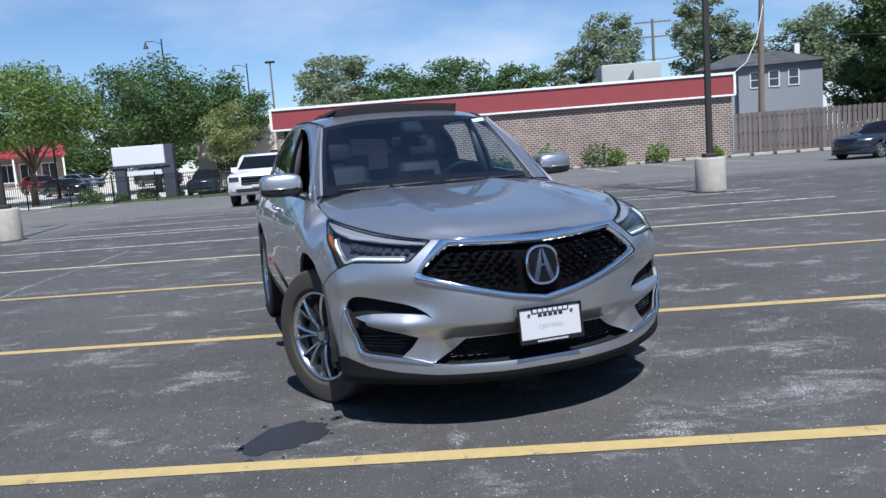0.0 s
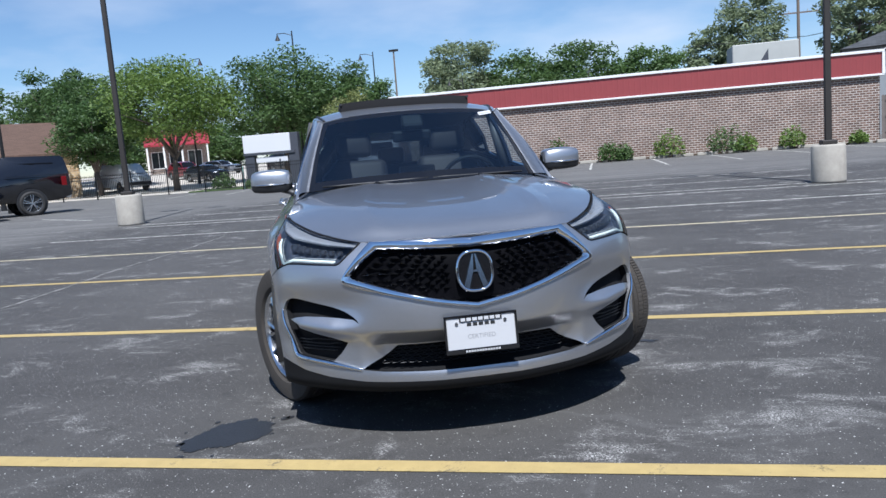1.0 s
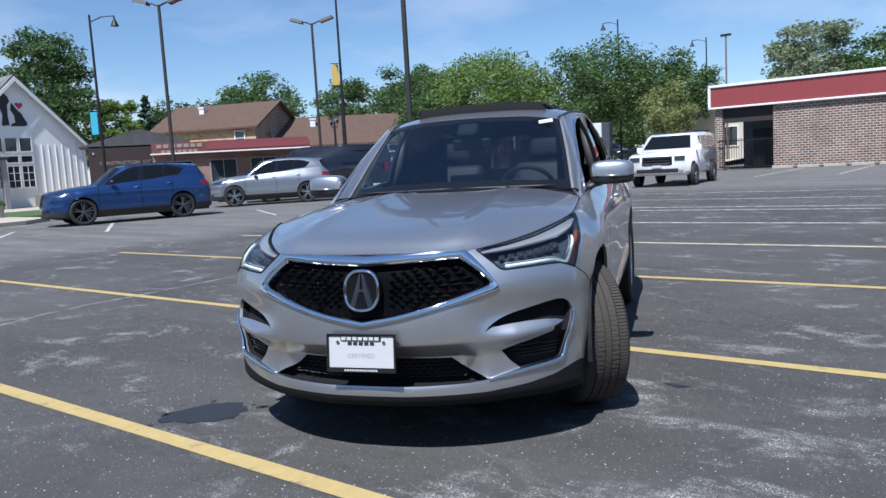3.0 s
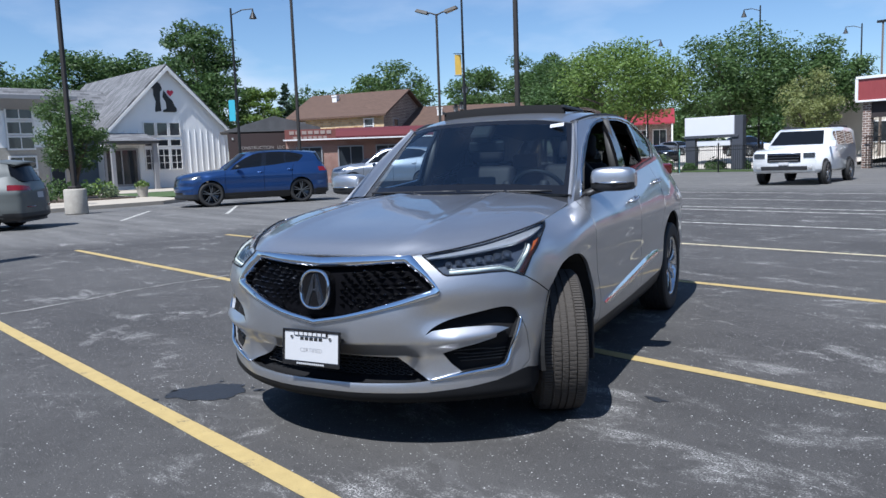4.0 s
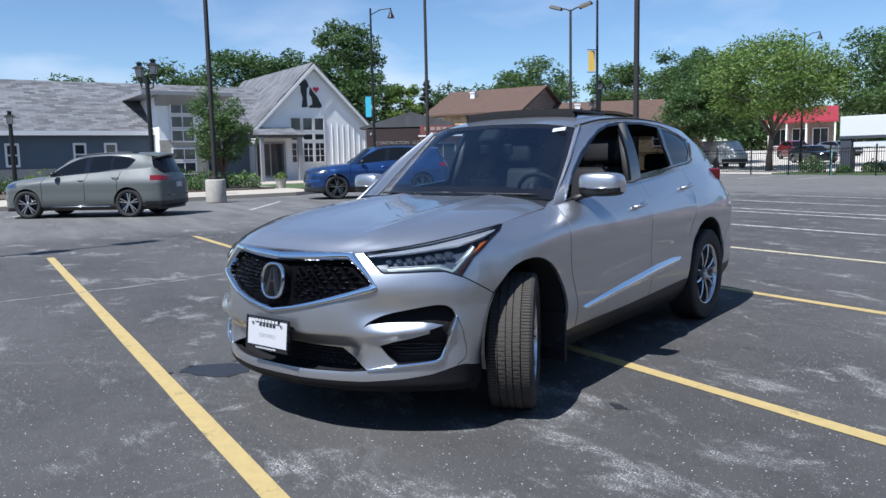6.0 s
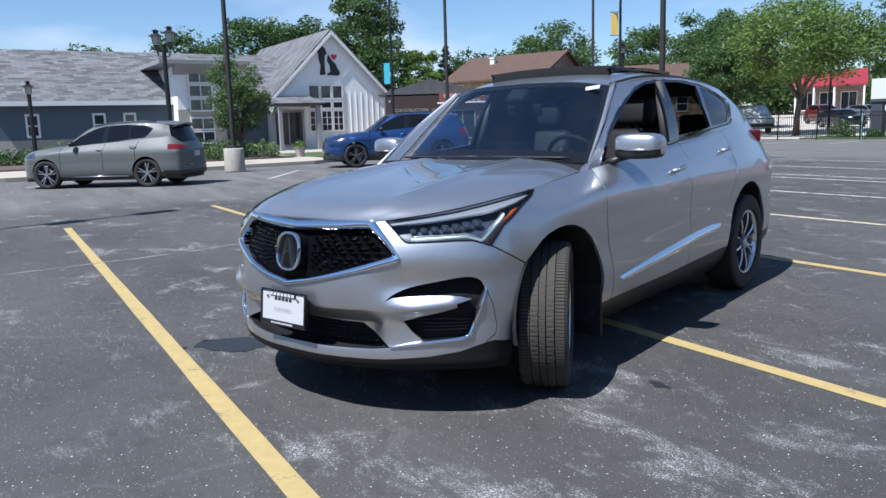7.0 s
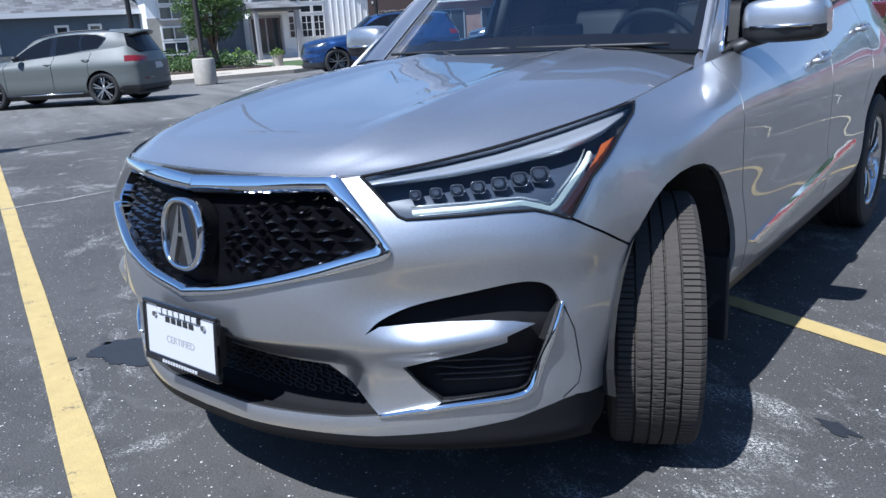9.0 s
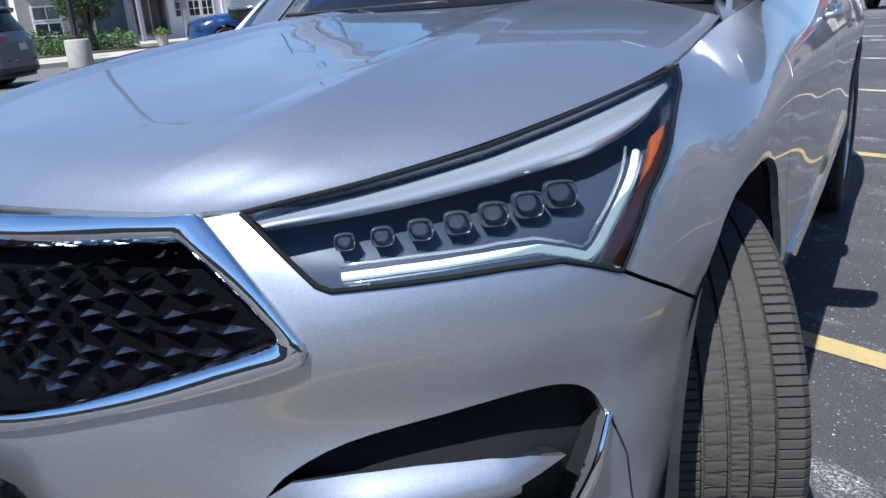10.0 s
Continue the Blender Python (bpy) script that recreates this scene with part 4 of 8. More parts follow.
fence = thing("iron_fence", pose(-48, 41.0, 0), "black iron picket fence along the lot", "fence")
bm = bmesh.new()
box(bm, -0.010, 0.010, -0.010, 0.010, 0.08, 1.50)
picket = part("picket", bm, IRON, fence)
for k in range(1, 290):
    ob = new("picket", picket.data)
    ob.parent = fence
    ob.matrix_basis = pose(0.124 * k, 0, 0)
for k in range(15):
    bm = bmesh.new()
    box(bm, -0.035, 0.035, -0.035, 0.035, 0, 1.62, 0.008)
    part("post", bm, IRON, fence, at=pose(2.48 * k, 0.0, 0))
for z in (0.16, 1.22, 1.40):
    bm = bmesh.new()
    box(bm, 0, 35.9, -0.018, 0.018, z, z + 0.035)
    part("rail", bm, IRON, fence)

sign = thing("sign_monument", pose(-20.0, 43.6, 0, 0, 0, 4) @ Matrix.Scale(0.95, 4), "dark grey monument sign with blank white panels", "sign")
for x0, x1, zt in ((-1.85, -1.2, 2.4), (1.15, 1.85, 3.35)):
    bm = bmesh.new()
    box(bm, x0, x1, 0.0, 0.5, 0, zt, 0.02)
    part("pillar", bm, SIGN_GREY, sign)
bm = bmesh.new()
box(bm, -1.9, 1.6, -0.08, 0.55, 2.05, 2.2, 0.01)
part("beam", bm, SIGN_GREY, sign)
bm = bmesh.new()
box(bm, -1.85, 1.35, -0.1, 0.5, 2.2, 3.35, 0.02)
part("panel", bm, SIGN_WHITE, sign, "blank white panel")
bm = bmesh.new()
box(bm, -1.1, 1.05, 0.05, 0.4, 1.55, 1.88, 0.01)
part("panel", bm, SIGN_WHITE, sign)
for x, y, w, h, sd in ((-23.1, 43.0, 1.5, 1.05, 31), (-18.6, 44.4, 1.0, 0.7, 32), (-20.4, 44.6, 1.3, 0.75, 33), (-21.3, 43.2, 0.9, 0.5, 34)):
    bush(pose(x, y, 0.05), w, h, LEAF_MID if sd % 2 else LEAF_DARK, sd, "clipped green shrub beside the sign", 700, 0.09)
ml = thing("marker_post", pose(-20.9, 41.4, 0), "pale green utility marker post", "post")
bm = bmesh.new()
box(bm, -0.05, 0.05, -0.03, 0.03, 0, 1.35, 0.01)
part("shaft", bm, plain("pale_green_paint", (0.25, 0.50, 0.42), 0.6), ml)


def window(parent, m, w, h, cols=1, rows=1, frame_mat=None, bar=0.05):
    """A window with its frame, sill, bars and panes, set proud of a wall; local x across, z up, y into the wall."""
    fm = frame_mat or WHITE
    bm = bmesh.new()
    for x0, x1, z0, z1 in ((-w / 2, w / 2, 0, bar * 1.6), (-w / 2, w / 2, h - bar * 1.6, h), (-w / 2, -w / 2 + bar * 1.6, bar * 1.6, h - bar * 1.6), (w / 2 - bar * 1.6, w / 2, bar * 1.6, h - bar * 1.6)):
        box(bm, x0, x1, -0.05, 0.06, z0, z1)
    win = part("window", bm, fm, parent, at=m)
    for i in range(1, cols):
        bm = bmesh.new()
        x = -w / 2 + w * i / cols
        box(bm, x - bar / 2, x + bar / 2, -0.035, 0.05, bar, h - bar)
        part("window_bar", bm, fm, win)
    for j in range(1, rows):
        bm = bmesh.new()
        z = h * j / rows
        box(bm, -w / 2 + bar, w / 2 - bar, -0.03, 0.045, z - bar / 2, z + bar / 2)
        part("window_bar", bm, fm, win)
    bm = bmesh.new()
    box(bm, -w / 2 + bar, w / 2 - bar, 0.0, 0.02, bar, h - bar)
    part("pane", bm, WINDOW, win)
    return win


def gable_roof(bm, x0, x1, y0, y1, eave, ridge, axis="y", over=0.35, thick=0.14):
    """Two sloped slabs; the ridge runs along the axis."""
    if axis == "y":
        xm = (x0 + x1) / 2
        k = (ridge - eave) / (xm - x0)
        prof = [(x0 - over, eave - k * over), (xm, ridge), (x1 + over, eave - k * over), (x1 + over, eave - k * over + thick), (xm, ridge + thick), (x0 - over, eave - k * over + thick)]
        prism(bm, prof, -(y1 + over), -(y0 - over), pose(0, 0, 0, 90, 0, 0))
    else:
        ym = (y0 + y1) / 2
        k = (ridge - eave) / (ym - y0)
        prof = [(y0 - over, eave - k * over), (ym, ridge), (y1 + over, eave - k * over), (y1 + over, eave - k * over + thick), (ym, ridge + thick), (y0 - over, eave - k * over + thick)]
        prism(bm, prof, x0 - over, x1 + over, Matrix(((0, 0, 1, 0), (1, 0, 0, 0), (0, 1, 0, 0), (0, 0, 0, 1))))
    bmesh.ops.recalc_face_normals(bm, faces=bm.faces)


# grey house behind the board fence
house = thing("house", pose(24.6, 66.0, 0, 0, 0, -14), "two storey house with grey siding and a dark roof", "house")
bm = bmesh.new()
box(bm, -3.2, 3.2, 0, 9, 0, 6.8)
part("wall", bm, SIDING_GREY, house)
for k in range(34):
    bm = bmesh.new()
    box(bm, -3.21, 3.21, -0.014, 0.002, 0.2 * k, 0.2 * k + 0.17)
    part("siding_board", bm, SIDING_GREY, house)
bm = bmesh.new()
base = [(-6.9, -0.4, 6.8), (3.6, -0.4, 6.8), (3.6, 9.4, 6.8), (-6.9, 9.4, 6.8)]
vb = [bm.verts.new(p) for p in base] + [bm.verts.new(p) for p in ((-3.6, 4.5, 8.3), (0.4, 4.5, 8.3))]
for f in ((0, 1, 5, 4), (1, 2, 5), (2, 3, 4, 5), (3, 0, 4), (3, 2, 1, 0)):
    bm.faces.new([vb[i] for i in f])
part("roof", bm, SHINGLE_DARK, house)
bm = bmesh.new()
box(bm, -6.7, -3.2, 0.5, 9, 0, 6.8)
part("side_wing", bm, SIDING_GREY, house)
for x in (-1.9, -0.45, 1.05):
    window(house, pose(x, -0.02, 4.95), 0.85, 1.35, 1, 2)
bm = bmesh.new()
box(bm, 1.6, 2.0, 3.5, 3.9, 7.5, 8.7)
part("chimney", bm, WHITE, house)

upole = thing("utility_pole", pose(17.3, 49.5, 0), "weathered wooden utility pole with cables", "utility pole", "utility poles")
bm = bmesh.new()
tube(bm, [(0, 0, -0.1), (0.1, 0, 7), (0.35, 0, 15)], [0.20, 0.17, 0.13], 10)
part("shaft", bm, WOOD_POLE, upole)
bm = bmesh.new()
tube(bm, [(0.2, -0.15, 9.0), (-0.6, -1.3, 6.9), (-1.8, -3.0, 5.4), (-3.1, -4.9, 4.72)], 0.03, 5)
part("cable", bm, WIRE_PALE, upole, "pale sagging cable")
for z0, z1, yy in ((7.2, 6.2, 8), (7.4, 6.6, -2), (10.4, 12.5, 2)):
    bm = bmesh.new()
    tube(bm, [(0.2, 0, z0 - 0.3), (9, yy * 0.5, (z0 + z1) / 2 - 0.5), (22, yy, z1)], 0.018, 4)
    part("cable", bm, WIRE, upole)
bm = bmesh.new()
tube(bm, [(0.1, 0, 6.9), (-5, 3, 6.6), (-12, 8, 7.2)], 0.02, 4)
part("cable", bm, WIRE, upole)
up2 = thing("utility_pole", pose(19.1, 88.0, 0), "wooden utility pole with two crossarms", "utility pole", "utility poles")
bm = bmesh.new()
tube(bm, [(0, 0, 0), (0, 0, 14.6)], [0.2, 0.14], 8)
part("shaft", bm, WOOD_POLE, up2)
for z in (12.6, 14.2):
    bm = bmesh.new()
    box(bm, -2.0, 2.0, -0.07, 0.07, z, z + 0.14)
    part("crossarm", bm, WOOD_POLE, up2)
    for x in (-1.8, -0.9, 0.9, 1.8):
        bm = bmesh.new()
        cylinder(bm, 0.06, 0.04, z + 0.14, z + 0.35, 8, pose(x, 0, 0))
        part("insulator", bm, LAMP_FROST, up2)
up3 = thing("utility_pole", pose(-15.9, 57.9, 0), "thin pole with a flood lamp on top", "utility pole", "utility poles")
bm = bmesh.new()
tube(bm, [(0, 0, 0), (0, 0, 8.8)], [0.09, 0.06], 8)
part("shaft", bm, WOOD_POLE, up3)
bm = bmesh.new()
box(bm, -0.35, 0.35, -0.12, 0.12, 8.8, 8.95)
part("lamp_head", bm, IRON, up3)

# low pale building and tan building behind the sign
for nm, m, w, d, h, mt, lb in (("low_building", pose(-18.2, 58.5, 0, 0, 0, -6), 9.0, 8.0, 4.7, WHITE, "low pale flat roofed building"), ("shed", pose(-15.2, 64.0, 0), 6, 5, 2.9, BRICK_TAN, "low tan walled outbuilding with a flat roof")):
    t = thing(nm, m, lb, "building")
    bm = bmesh.new()
    box(bm, -w / 2, w / 2, 0, d, 0, h)
    part("wall", bm, plain("pale_render_wall", (0.52, 0.47, 0.40), 0.9, vary=0.1, scale=1) if nm == "low_building" else mt, t)
    bm = bmesh.new()
    box(bm, -w / 2 - 0.15, w / 2 + 0.15, -0.15, d + 0.15, h, h + 0.28)
    part("roof", bm, WHITE if nm == "low_building" else SIGN_GREY, t)
    for x in (-w / 4, w / 4):
        window(t, pose(x, -0.03, 0.9), 1.6, 1.5, 2, 1)
# diner with a red roof far behind the trees
diner = thing("diner", pose(-55.5, 83.5, 0, 0, 0, 33), "low shop with a red metal roof and walls darkened for porch shade", "building")
bm = bmesh.new()
box(bm, -0.5, 6.6, 0, 8, 0, 3.4)
# dark brown brick puts the shade under the porch into the wall colour
part("wall", bm, BRICK, diner)
bm = bmesh.new()
prof = [(-1.6, 3.3), (2.0, 5.1), (2.0, 5.3), (-1.6, 3.5)]
prism(bm, prof, -0.6, 7.0, Matrix(((0, 0, 1, 0), (1, 0, 0, 0), (0, 1, 0, 0), (0, 0, 0, 1))))
bmesh.ops.recalc_face_normals(bm, faces=bm.faces)
part("roof", bm, ROOF_RED, diner, "red ribbed metal roof")
for k in range(12):
    bm = bmesh.new()
    prism(bm, [(-1.61, 3.5), (2.0, 5.3), (2.0, 5.36), (-1.61, 3.56)], -0.5 + 0.65 * k, -0.44 + 0.65 * k, Matrix(((0, 0, 1, 0), (1, 0, 0, 0), (0, 1, 0, 0), (0, 0, 0, 1))))
    part("roof_rib", bm, ROOF_RED, diner)
for x in (-0.4, 1.5, 3.6, 6.6):
    bm = bmesh.new()
    box(bm, x, x + 0.18, -1.5, -1.32, 0, 3.3)
    part("porch_post", bm, WHITE, diner)
for x in (0.9, 3.0, 5.2):
    window(diner, pose(x, -0.03, 0.6), 1.7, 2.1, 2, 1)

# ---- west side: animal clinic and neighbours ----
clinic = thing("clinic_building", pose(-48.9, 18.35, 0, 0, 0, 93.6), "white gabled building with grey shingle roofs and slate siding", "building")
bm = bmesh.new()
poly = [(0, 0), (7.78, 0), (7.78, 3.95), (3.89, 8.3), (0, 3.95)]
prism(bm, poly, -0.25, 0.0, pose(0, 0, 0, 90, 0, 0))
box(bm, 0.0, 0.25, 0.25, 12, 0, 3.95)
box(bm, 7.53, 7.78, 0.25, 12, 0, 3.95)
part("gable_wall", bm, SIDING_WHITE, clinic, "white board and batten wall")
for k in range(19):
    x = 0.35 + 0.40 * k
    if 2.2 < x < 4.7:
        z0 = 4.35
    else:
        z0 = 0.6
    zt = 3.95 + (8.3 - 3.95) * (1 - abs(x - 3.89) / 3.89) - 0.2
    if x > 4.6 or x < 2.2:
        zt = min(zt, 4.0)
        bm = bmesh.new()
        box(bm, x - 0.025, x + 0.025, -0.035, 0.0, z0, zt)
        part("batten", bm, SIDING_WHITE, clinic)
bm = bmesh.new()
gable_roof(bm, 0, 7.78, 0.0, 14, 3.95, 8.3, "y", 0.35)
part("roof", bm, SHINGLE, clinic, "grey shingle roof")
for s in (-1, 1):
    bm = bmesh.new()
    a, b = Vector((3.89 + s * 4.26, 3.52)), Vector((3.89, 8.30))
    prism(bm, [tuple(a), tuple(b), (b.x, b.y - 0.30), (a.x, a.y - 0.22)], 0.36, 0.42, pose(0, 0, 0, 90, 0, 0))
    bmesh.ops.recalc_face_normals(bm, faces=bm.faces)
    part("barge_board", bm, WHITE, clinic)
bm = bmesh.new()
box(bm, 4.4, 7.8, -0.06, 0.0, 0, 0.7)
part("stone_base", bm, CONCRETE, clinic)
for cx in (2.62, 3.42, 4.22):
    for z, h in ((3.55, 0.95), (2.85, 0.50), (1.25, 1.45)):
        window(clinic, pose(cx, -0.05, z), 0.74, h, 2 if h > 1.2 else 1, 3 if h > 1.2 else 1, bar=0.035)
# wall graphic: a seated dog with a small red heart
DOG = (((0.0, 0.88), (0.08, 0.97), (0.18, 1.0), (0.36, 1.0), (0.46, 0.92), (0.52, 0.76), (0.44, 0.66), (0.42, 0.36), (0.44, 0.03), (0.24, 0.0), (0.22, 0.05), (0.27, 0.34), (0.20, 0.56), (0.20, 0.76), (0.05, 0.80)),
       ((0.57, 0.72), (0.72, 0.52), (0.86, 0.38), (0.93, 0.22), (1.0, 0.12), (1.0, 0.03), (0.92, 0.0), (0.50, 0.0), (0.51, 0.06), (0.64, 0.12), (0.62, 0.34), (0.52, 0.50)))
for outline in DOG:
    bm = bmesh.new()
    prism(bm, [(1.75 * x, 2.05 * z) for x, z in outline], 0.0, 0.04, pose(0, 0, 0, 90, 0, 0))
    bmesh.ops.recalc_face_normals(bm, faces=bm.faces)
    part("wall_graphic", bm, PRINT, clinic, "black seated dog shape", at=pose(2.72, -0.003, 5.20))
bm = bmesh.new()
prism(bm, [(0, 0), (0.20, 0.24), (0.20, 0.36), (0.10, 0.42), (0.0, 0.34), (-0.10, 0.42), (-0.20, 0.36), (-0.20, 0.24)], 0.0, 0.04, pose(0, 0, 0, 90, 0, 0))
part("wall_graphic_heart", bm, plain("heart_red", (0.55, 0.03, 0.07), 0.5), clinic, "small red heart", at=pose(4.12, -0.003, 6.28))
# entrance porch
bm = bmesh.new()
box(bm, -0.6, 2.3, -2.2, 0.0, 3.0, 3.18)
prism(bm, [(-2.3, 3.18), (0, 3.75), (0, 3.18)], -0.7, 2.35, Matrix(((0, 0, 1, 0), (1, 0, 0, 0), (0, 1, 0, 0), (0, 0, 0, 1))))
part("porch_roof", bm, SHINGLE, clinic)
for x in (-0.4, 2.1):
    bm = bmesh.new()
    box(bm, x - 0.12, x + 0.12, -2.1, -1.86, 0, 3.0)
    part("porch_post", bm, PRINT_GREY, clinic)
window(clinic, pose(0.85, -0.05, 0.25), 2.0, 2.5, 2, 1, PRINT_GREY, 0.08)
# long wing with slate siding
bm = bmesh.new()
box(bm, -19.0, 0.0, 1.5, 12.0, 0, 3.55)
part("wing_wall", bm, SIDING_BLUE, clinic, "slate blue siding")
for k in range(16):
    bm = bmesh.new()
    box(bm, -19.0, -7.4, 1.47, 1.5, 1.25 + 0.14 * k, 1.25 + 0.14 * k + 0.11)
    part("siding_board", bm, SIDING_BLUE, clinic)
bm = bmesh.new()
box(bm, -19.0, -7.2, 1.40, 1.5, 0, 1.22)
part("stone_base", bm, CONCRETE, clinic)
bm = bmesh.new()
gable_roof(bm, -18.8, 2.0, 1.2, 12.0, 3.55, 7.0, "x", 0.3)
part("wing_roof", bm, SHINGLE, clinic, "grey shingle roof")
bm = bmesh.new()
box(bm, -19.2, -7.2, 0.74, 0.84, 3.26, 3.54)
part("eave_board", bm, WHITE, clinic)
for x in (-16.2, -12.1, -10.1):
    window(clinic, pose(x, 1.44, 1.35), 0.85, 1.45, 1, 2, bar=0.085)
# entrance tower
bm = bmesh.new()
box(bm, -7.2, -2.8, -0.4, 5.0, 0, 5.7)
part("tower_wall", bm, SIDING_WHITE, clinic)
bm = bmesh.new()
box(bm, -7.24, -2.76, -0.46, -0.4, 0, 2.9)
part("stone_base", bm, CONCRETE, clinic)
bm = bmesh.new()
box(bm, -8.5, -2.2, -1.5, 5.5, 5.72, 5.95)
prism(bm, [(-1.5, 5.72), (-0.4, 5.1), (-0.4, 5.72)], -7.4, -2.6, Matrix(((0, 0, 1, 0), (1, 0, 0, 0), (0, 1, 0, 0), (0, 0, 0, 1))))
bmesh.ops.recalc_face_normals(bm, faces=bm.faces)
part("tower_roof", bm, PRINT_GREY, clinic)
for z, h in ((4.55, 0.85), (3.65, 0.85), (2.75, 0.85), (1.55, 0.85), (0.65, 0.85)):
    window(clinic, pose(-5.6, -0.5, z), 1.7, h, 2, 1, bar=0.06)
window(clinic, pose(-3.5, -0.5, 0.1), 1.0, 2.2, 1, 1, PRINT_GREY)

# the gable stands wider and the wing shorter than the module they are drawn on
for ob in clinic.children:
    if ob.name.startswith(("window", "wall_graphic")):
        ob.location.x *= 1.14 if ob.location.x > 0 else 0.92
        ob.scale.x = 1.14 if ob.location.x > 0 else 0.92
        continue
    for v in ob.data.vertices:
        v.co.x *= 1.14 if v.co.x > 0 else 0.92

# plain unseen walls added east and south; they darken what the silver paint mirrors
for name, q in (("wall_east", (26.0, 26.4, -22.0, 26.0)), ("wall_south", (-38.0, 26.4, -22.4, -22.0))):
    bm = bmesh.new()
    box(bm, *q, 0.0, 5.4)
    tagged(part(name, bm, BRICK), "plain brown brick wall out of view, added to darken reflections", "wall", kind="structure")

# dark container shop front with a sign
cont = thing("dark_storefront", pose(-43.2, 24.2, 0, 0, 0, 62.6), "dark brown storefront box with pale lettering", "building")
bm = bmesh.new()
box(bm, 0, 6.0, 0, 4.0, 0, 3.4)
part("wall", bm, plain("dark_brown_board", (0.035, 0.02, 0.018), 0.7), cont)
bm = bmesh.new()
prism(bm, [(-0.5, 3.5), (3.0, 4.5), (6.0, 3.7), (6.0, 3.5)], -4, 0, pose(0, 0, 0, 90, 0, 0))
bmesh.ops.recalc_face_normals(bm, faces=bm.faces)
part("roof", bm, SHINGLE, cont)


def sign_letters(text, size, mat, parent, m):
    cu = bpy.data.curves.new("lettering", "FONT")
    cu.body, cu.size, cu.extrude, cu.align_x, cu.align_y = text, size, 0.01, "CENTER", "CENTER"
    tmp = new("lettering", cu)
    me = bpy.data.meshes.new_from_object(tmp.evaluated_get(bpy.context.evaluated_depsgraph_get()))
    bpy.data.objects.remove(tmp)
    me.materials.append(mat)
    ob = new("lettering", me)
    ob.parent, ob.matrix_basis = parent, m


DIM = plain("dim_sign_letters", (0.30, 0.27, 0.25), 0.6)
sign_letters("CONSTRUCTION", 0.29, DIM, cont, pose(1.75, -0.02, 2.45, 90, 0, 0))
sign_letters("LLC", 0.29, DIM, cont, pose(3.35, -0.02, 2.45, 90, 0, 0))
for x in (0.25, 5.6):
    bm = bmesh.new()
    box(bm, x, x + 0.10, -0.05, 0.0, 3.0, 3.15)
    part("wall_lamp", bm, LAMP_FROST, cont)


# tan brick house and brown roofed neighbour
def brick_house(m, w, d, eave, ridge, wall, label):
    t = thing("brick_house", m, label, "house")
    bm = bmesh.new()
    box(bm, 0, w, 0, d, 0, eave)
    part("wall", bm, wall, t)
    bm = bmesh.new()
    prism(bm, [(0, eave), (d, eave), (d / 2, ridge)], w - 0.2, w - 0.002, Matrix(((0, 0, 1, 0), (1, 0, 0, 0), (0, 1, 0, 0), (0, 0, 0, 1))))
    bmesh.ops.recalc_face_normals(bm, faces=bm.faces)
    part("gable", bm, BRICK, t)
    bm = bmesh.new()
    box(bm, w - 0.01, w + 0.02, 0.02, d - 0.02, 0, eave)
    part("side_wall", bm, BRICK, t)
    window(t, pose(w + 0.05, d * 0.25, eave - 1.6, 0, 0, 90), 1.0, 1.3, 1, 2, PRINT_GREY)
    bm = bmesh.new()
    gable_roof(bm, 0, w, 0, d, eave, ridge, "x", 0.4)
    part("roof", bm, SHINGLE_BROWN, t)
    bm = bmesh.new()
    box(bm, w * 0.3, w * 0.3 + 0.42, d * 0.3, d * 0.3 + 0.42, ridge - 1.8, ridge - 0.1)
    box(bm, w * 0.3 - 0.05, w * 0.3 + 0.47, d * 0.3 - 0.05, d * 0.3 + 0.47, ridge - 0.22, ridge - 0.1)
    part("chimney", bm, WHITE, t)
    for x in (w * 0.12, w * 0.85):
        window(t, pose(x, -0.04, eave - 1.5), 0.9, 1.2, 1, 2)
    return t


brick_house(pose(-52.6, 34.4, 0, 0, 0, 26), 8.6, 8.4, 5.0, 7.0, BRICK_TAN, "two storey tan brick house with a brown roof")
brick_house(pose(-46.0, 39.8, 0, 0, 0, 46), 12.0, 9, 3.4, 5.7, BRICK_TAN, "low brick house with a long brown roof")
shopf = thing("awning_shop", pose(-40.4, 27.1, 0, 0, 0, 54.9), "shop front with a dark red awning", "building")
bm = bmesh.new()
box(bm, -0.3, 9.2, 0.6, 5.0, 0, 3.2)
part("wall", bm, BRICK_RED, shopf)
bm = bmesh.new()
prism(bm, [(-0.9, 2.86), (-0.9, 2.98), (-0.5, 3.30), (0.6, 3.56), (0.6, 2.86)], 3.0, 9.3, Matrix(((0, 0, 1, 0), (1, 0, 0, 0), (0, 1, 0, 0), (0, 0, 0, 1))))
bmesh.ops.recalc_face_normals(bm, faces=bm.faces)
part("awning", bm, plain("dark_red_canvas", (0.10, 0.014, 0.018), 0.8), shopf, "dark red canvas awning")
bm = bmesh.new()
box(bm, -0.3, 3.0, 0.2, 0.6, 2.78, 3.52)
part("sign_board", bm, plain("brown_sign", (0.16, 0.05, 0.04), 0.6), shopf)
FADED = plain("faded_sign_letters", (0.30, 0.23, 0.20), 0.6)
for k in range(7):
    for x0, x1, z0, z1 in ((0.0 + 0.4 * k, 0.3 + 0.4 * k, 3.20, 3.42), (0.25 + 0.32 * k, 0.48 + 0.32 * k, 2.88, 3.06)):
        bm = bmesh.new()
        box(bm, x0, x1, 0.17, 0.2, z0, z1)
        part("writing_bar", bm, FADED, shopf)
bm = bmesh.new()
box(bm, -0.3, 9.3, -0.92, -0.86, 2.78, 2.86)
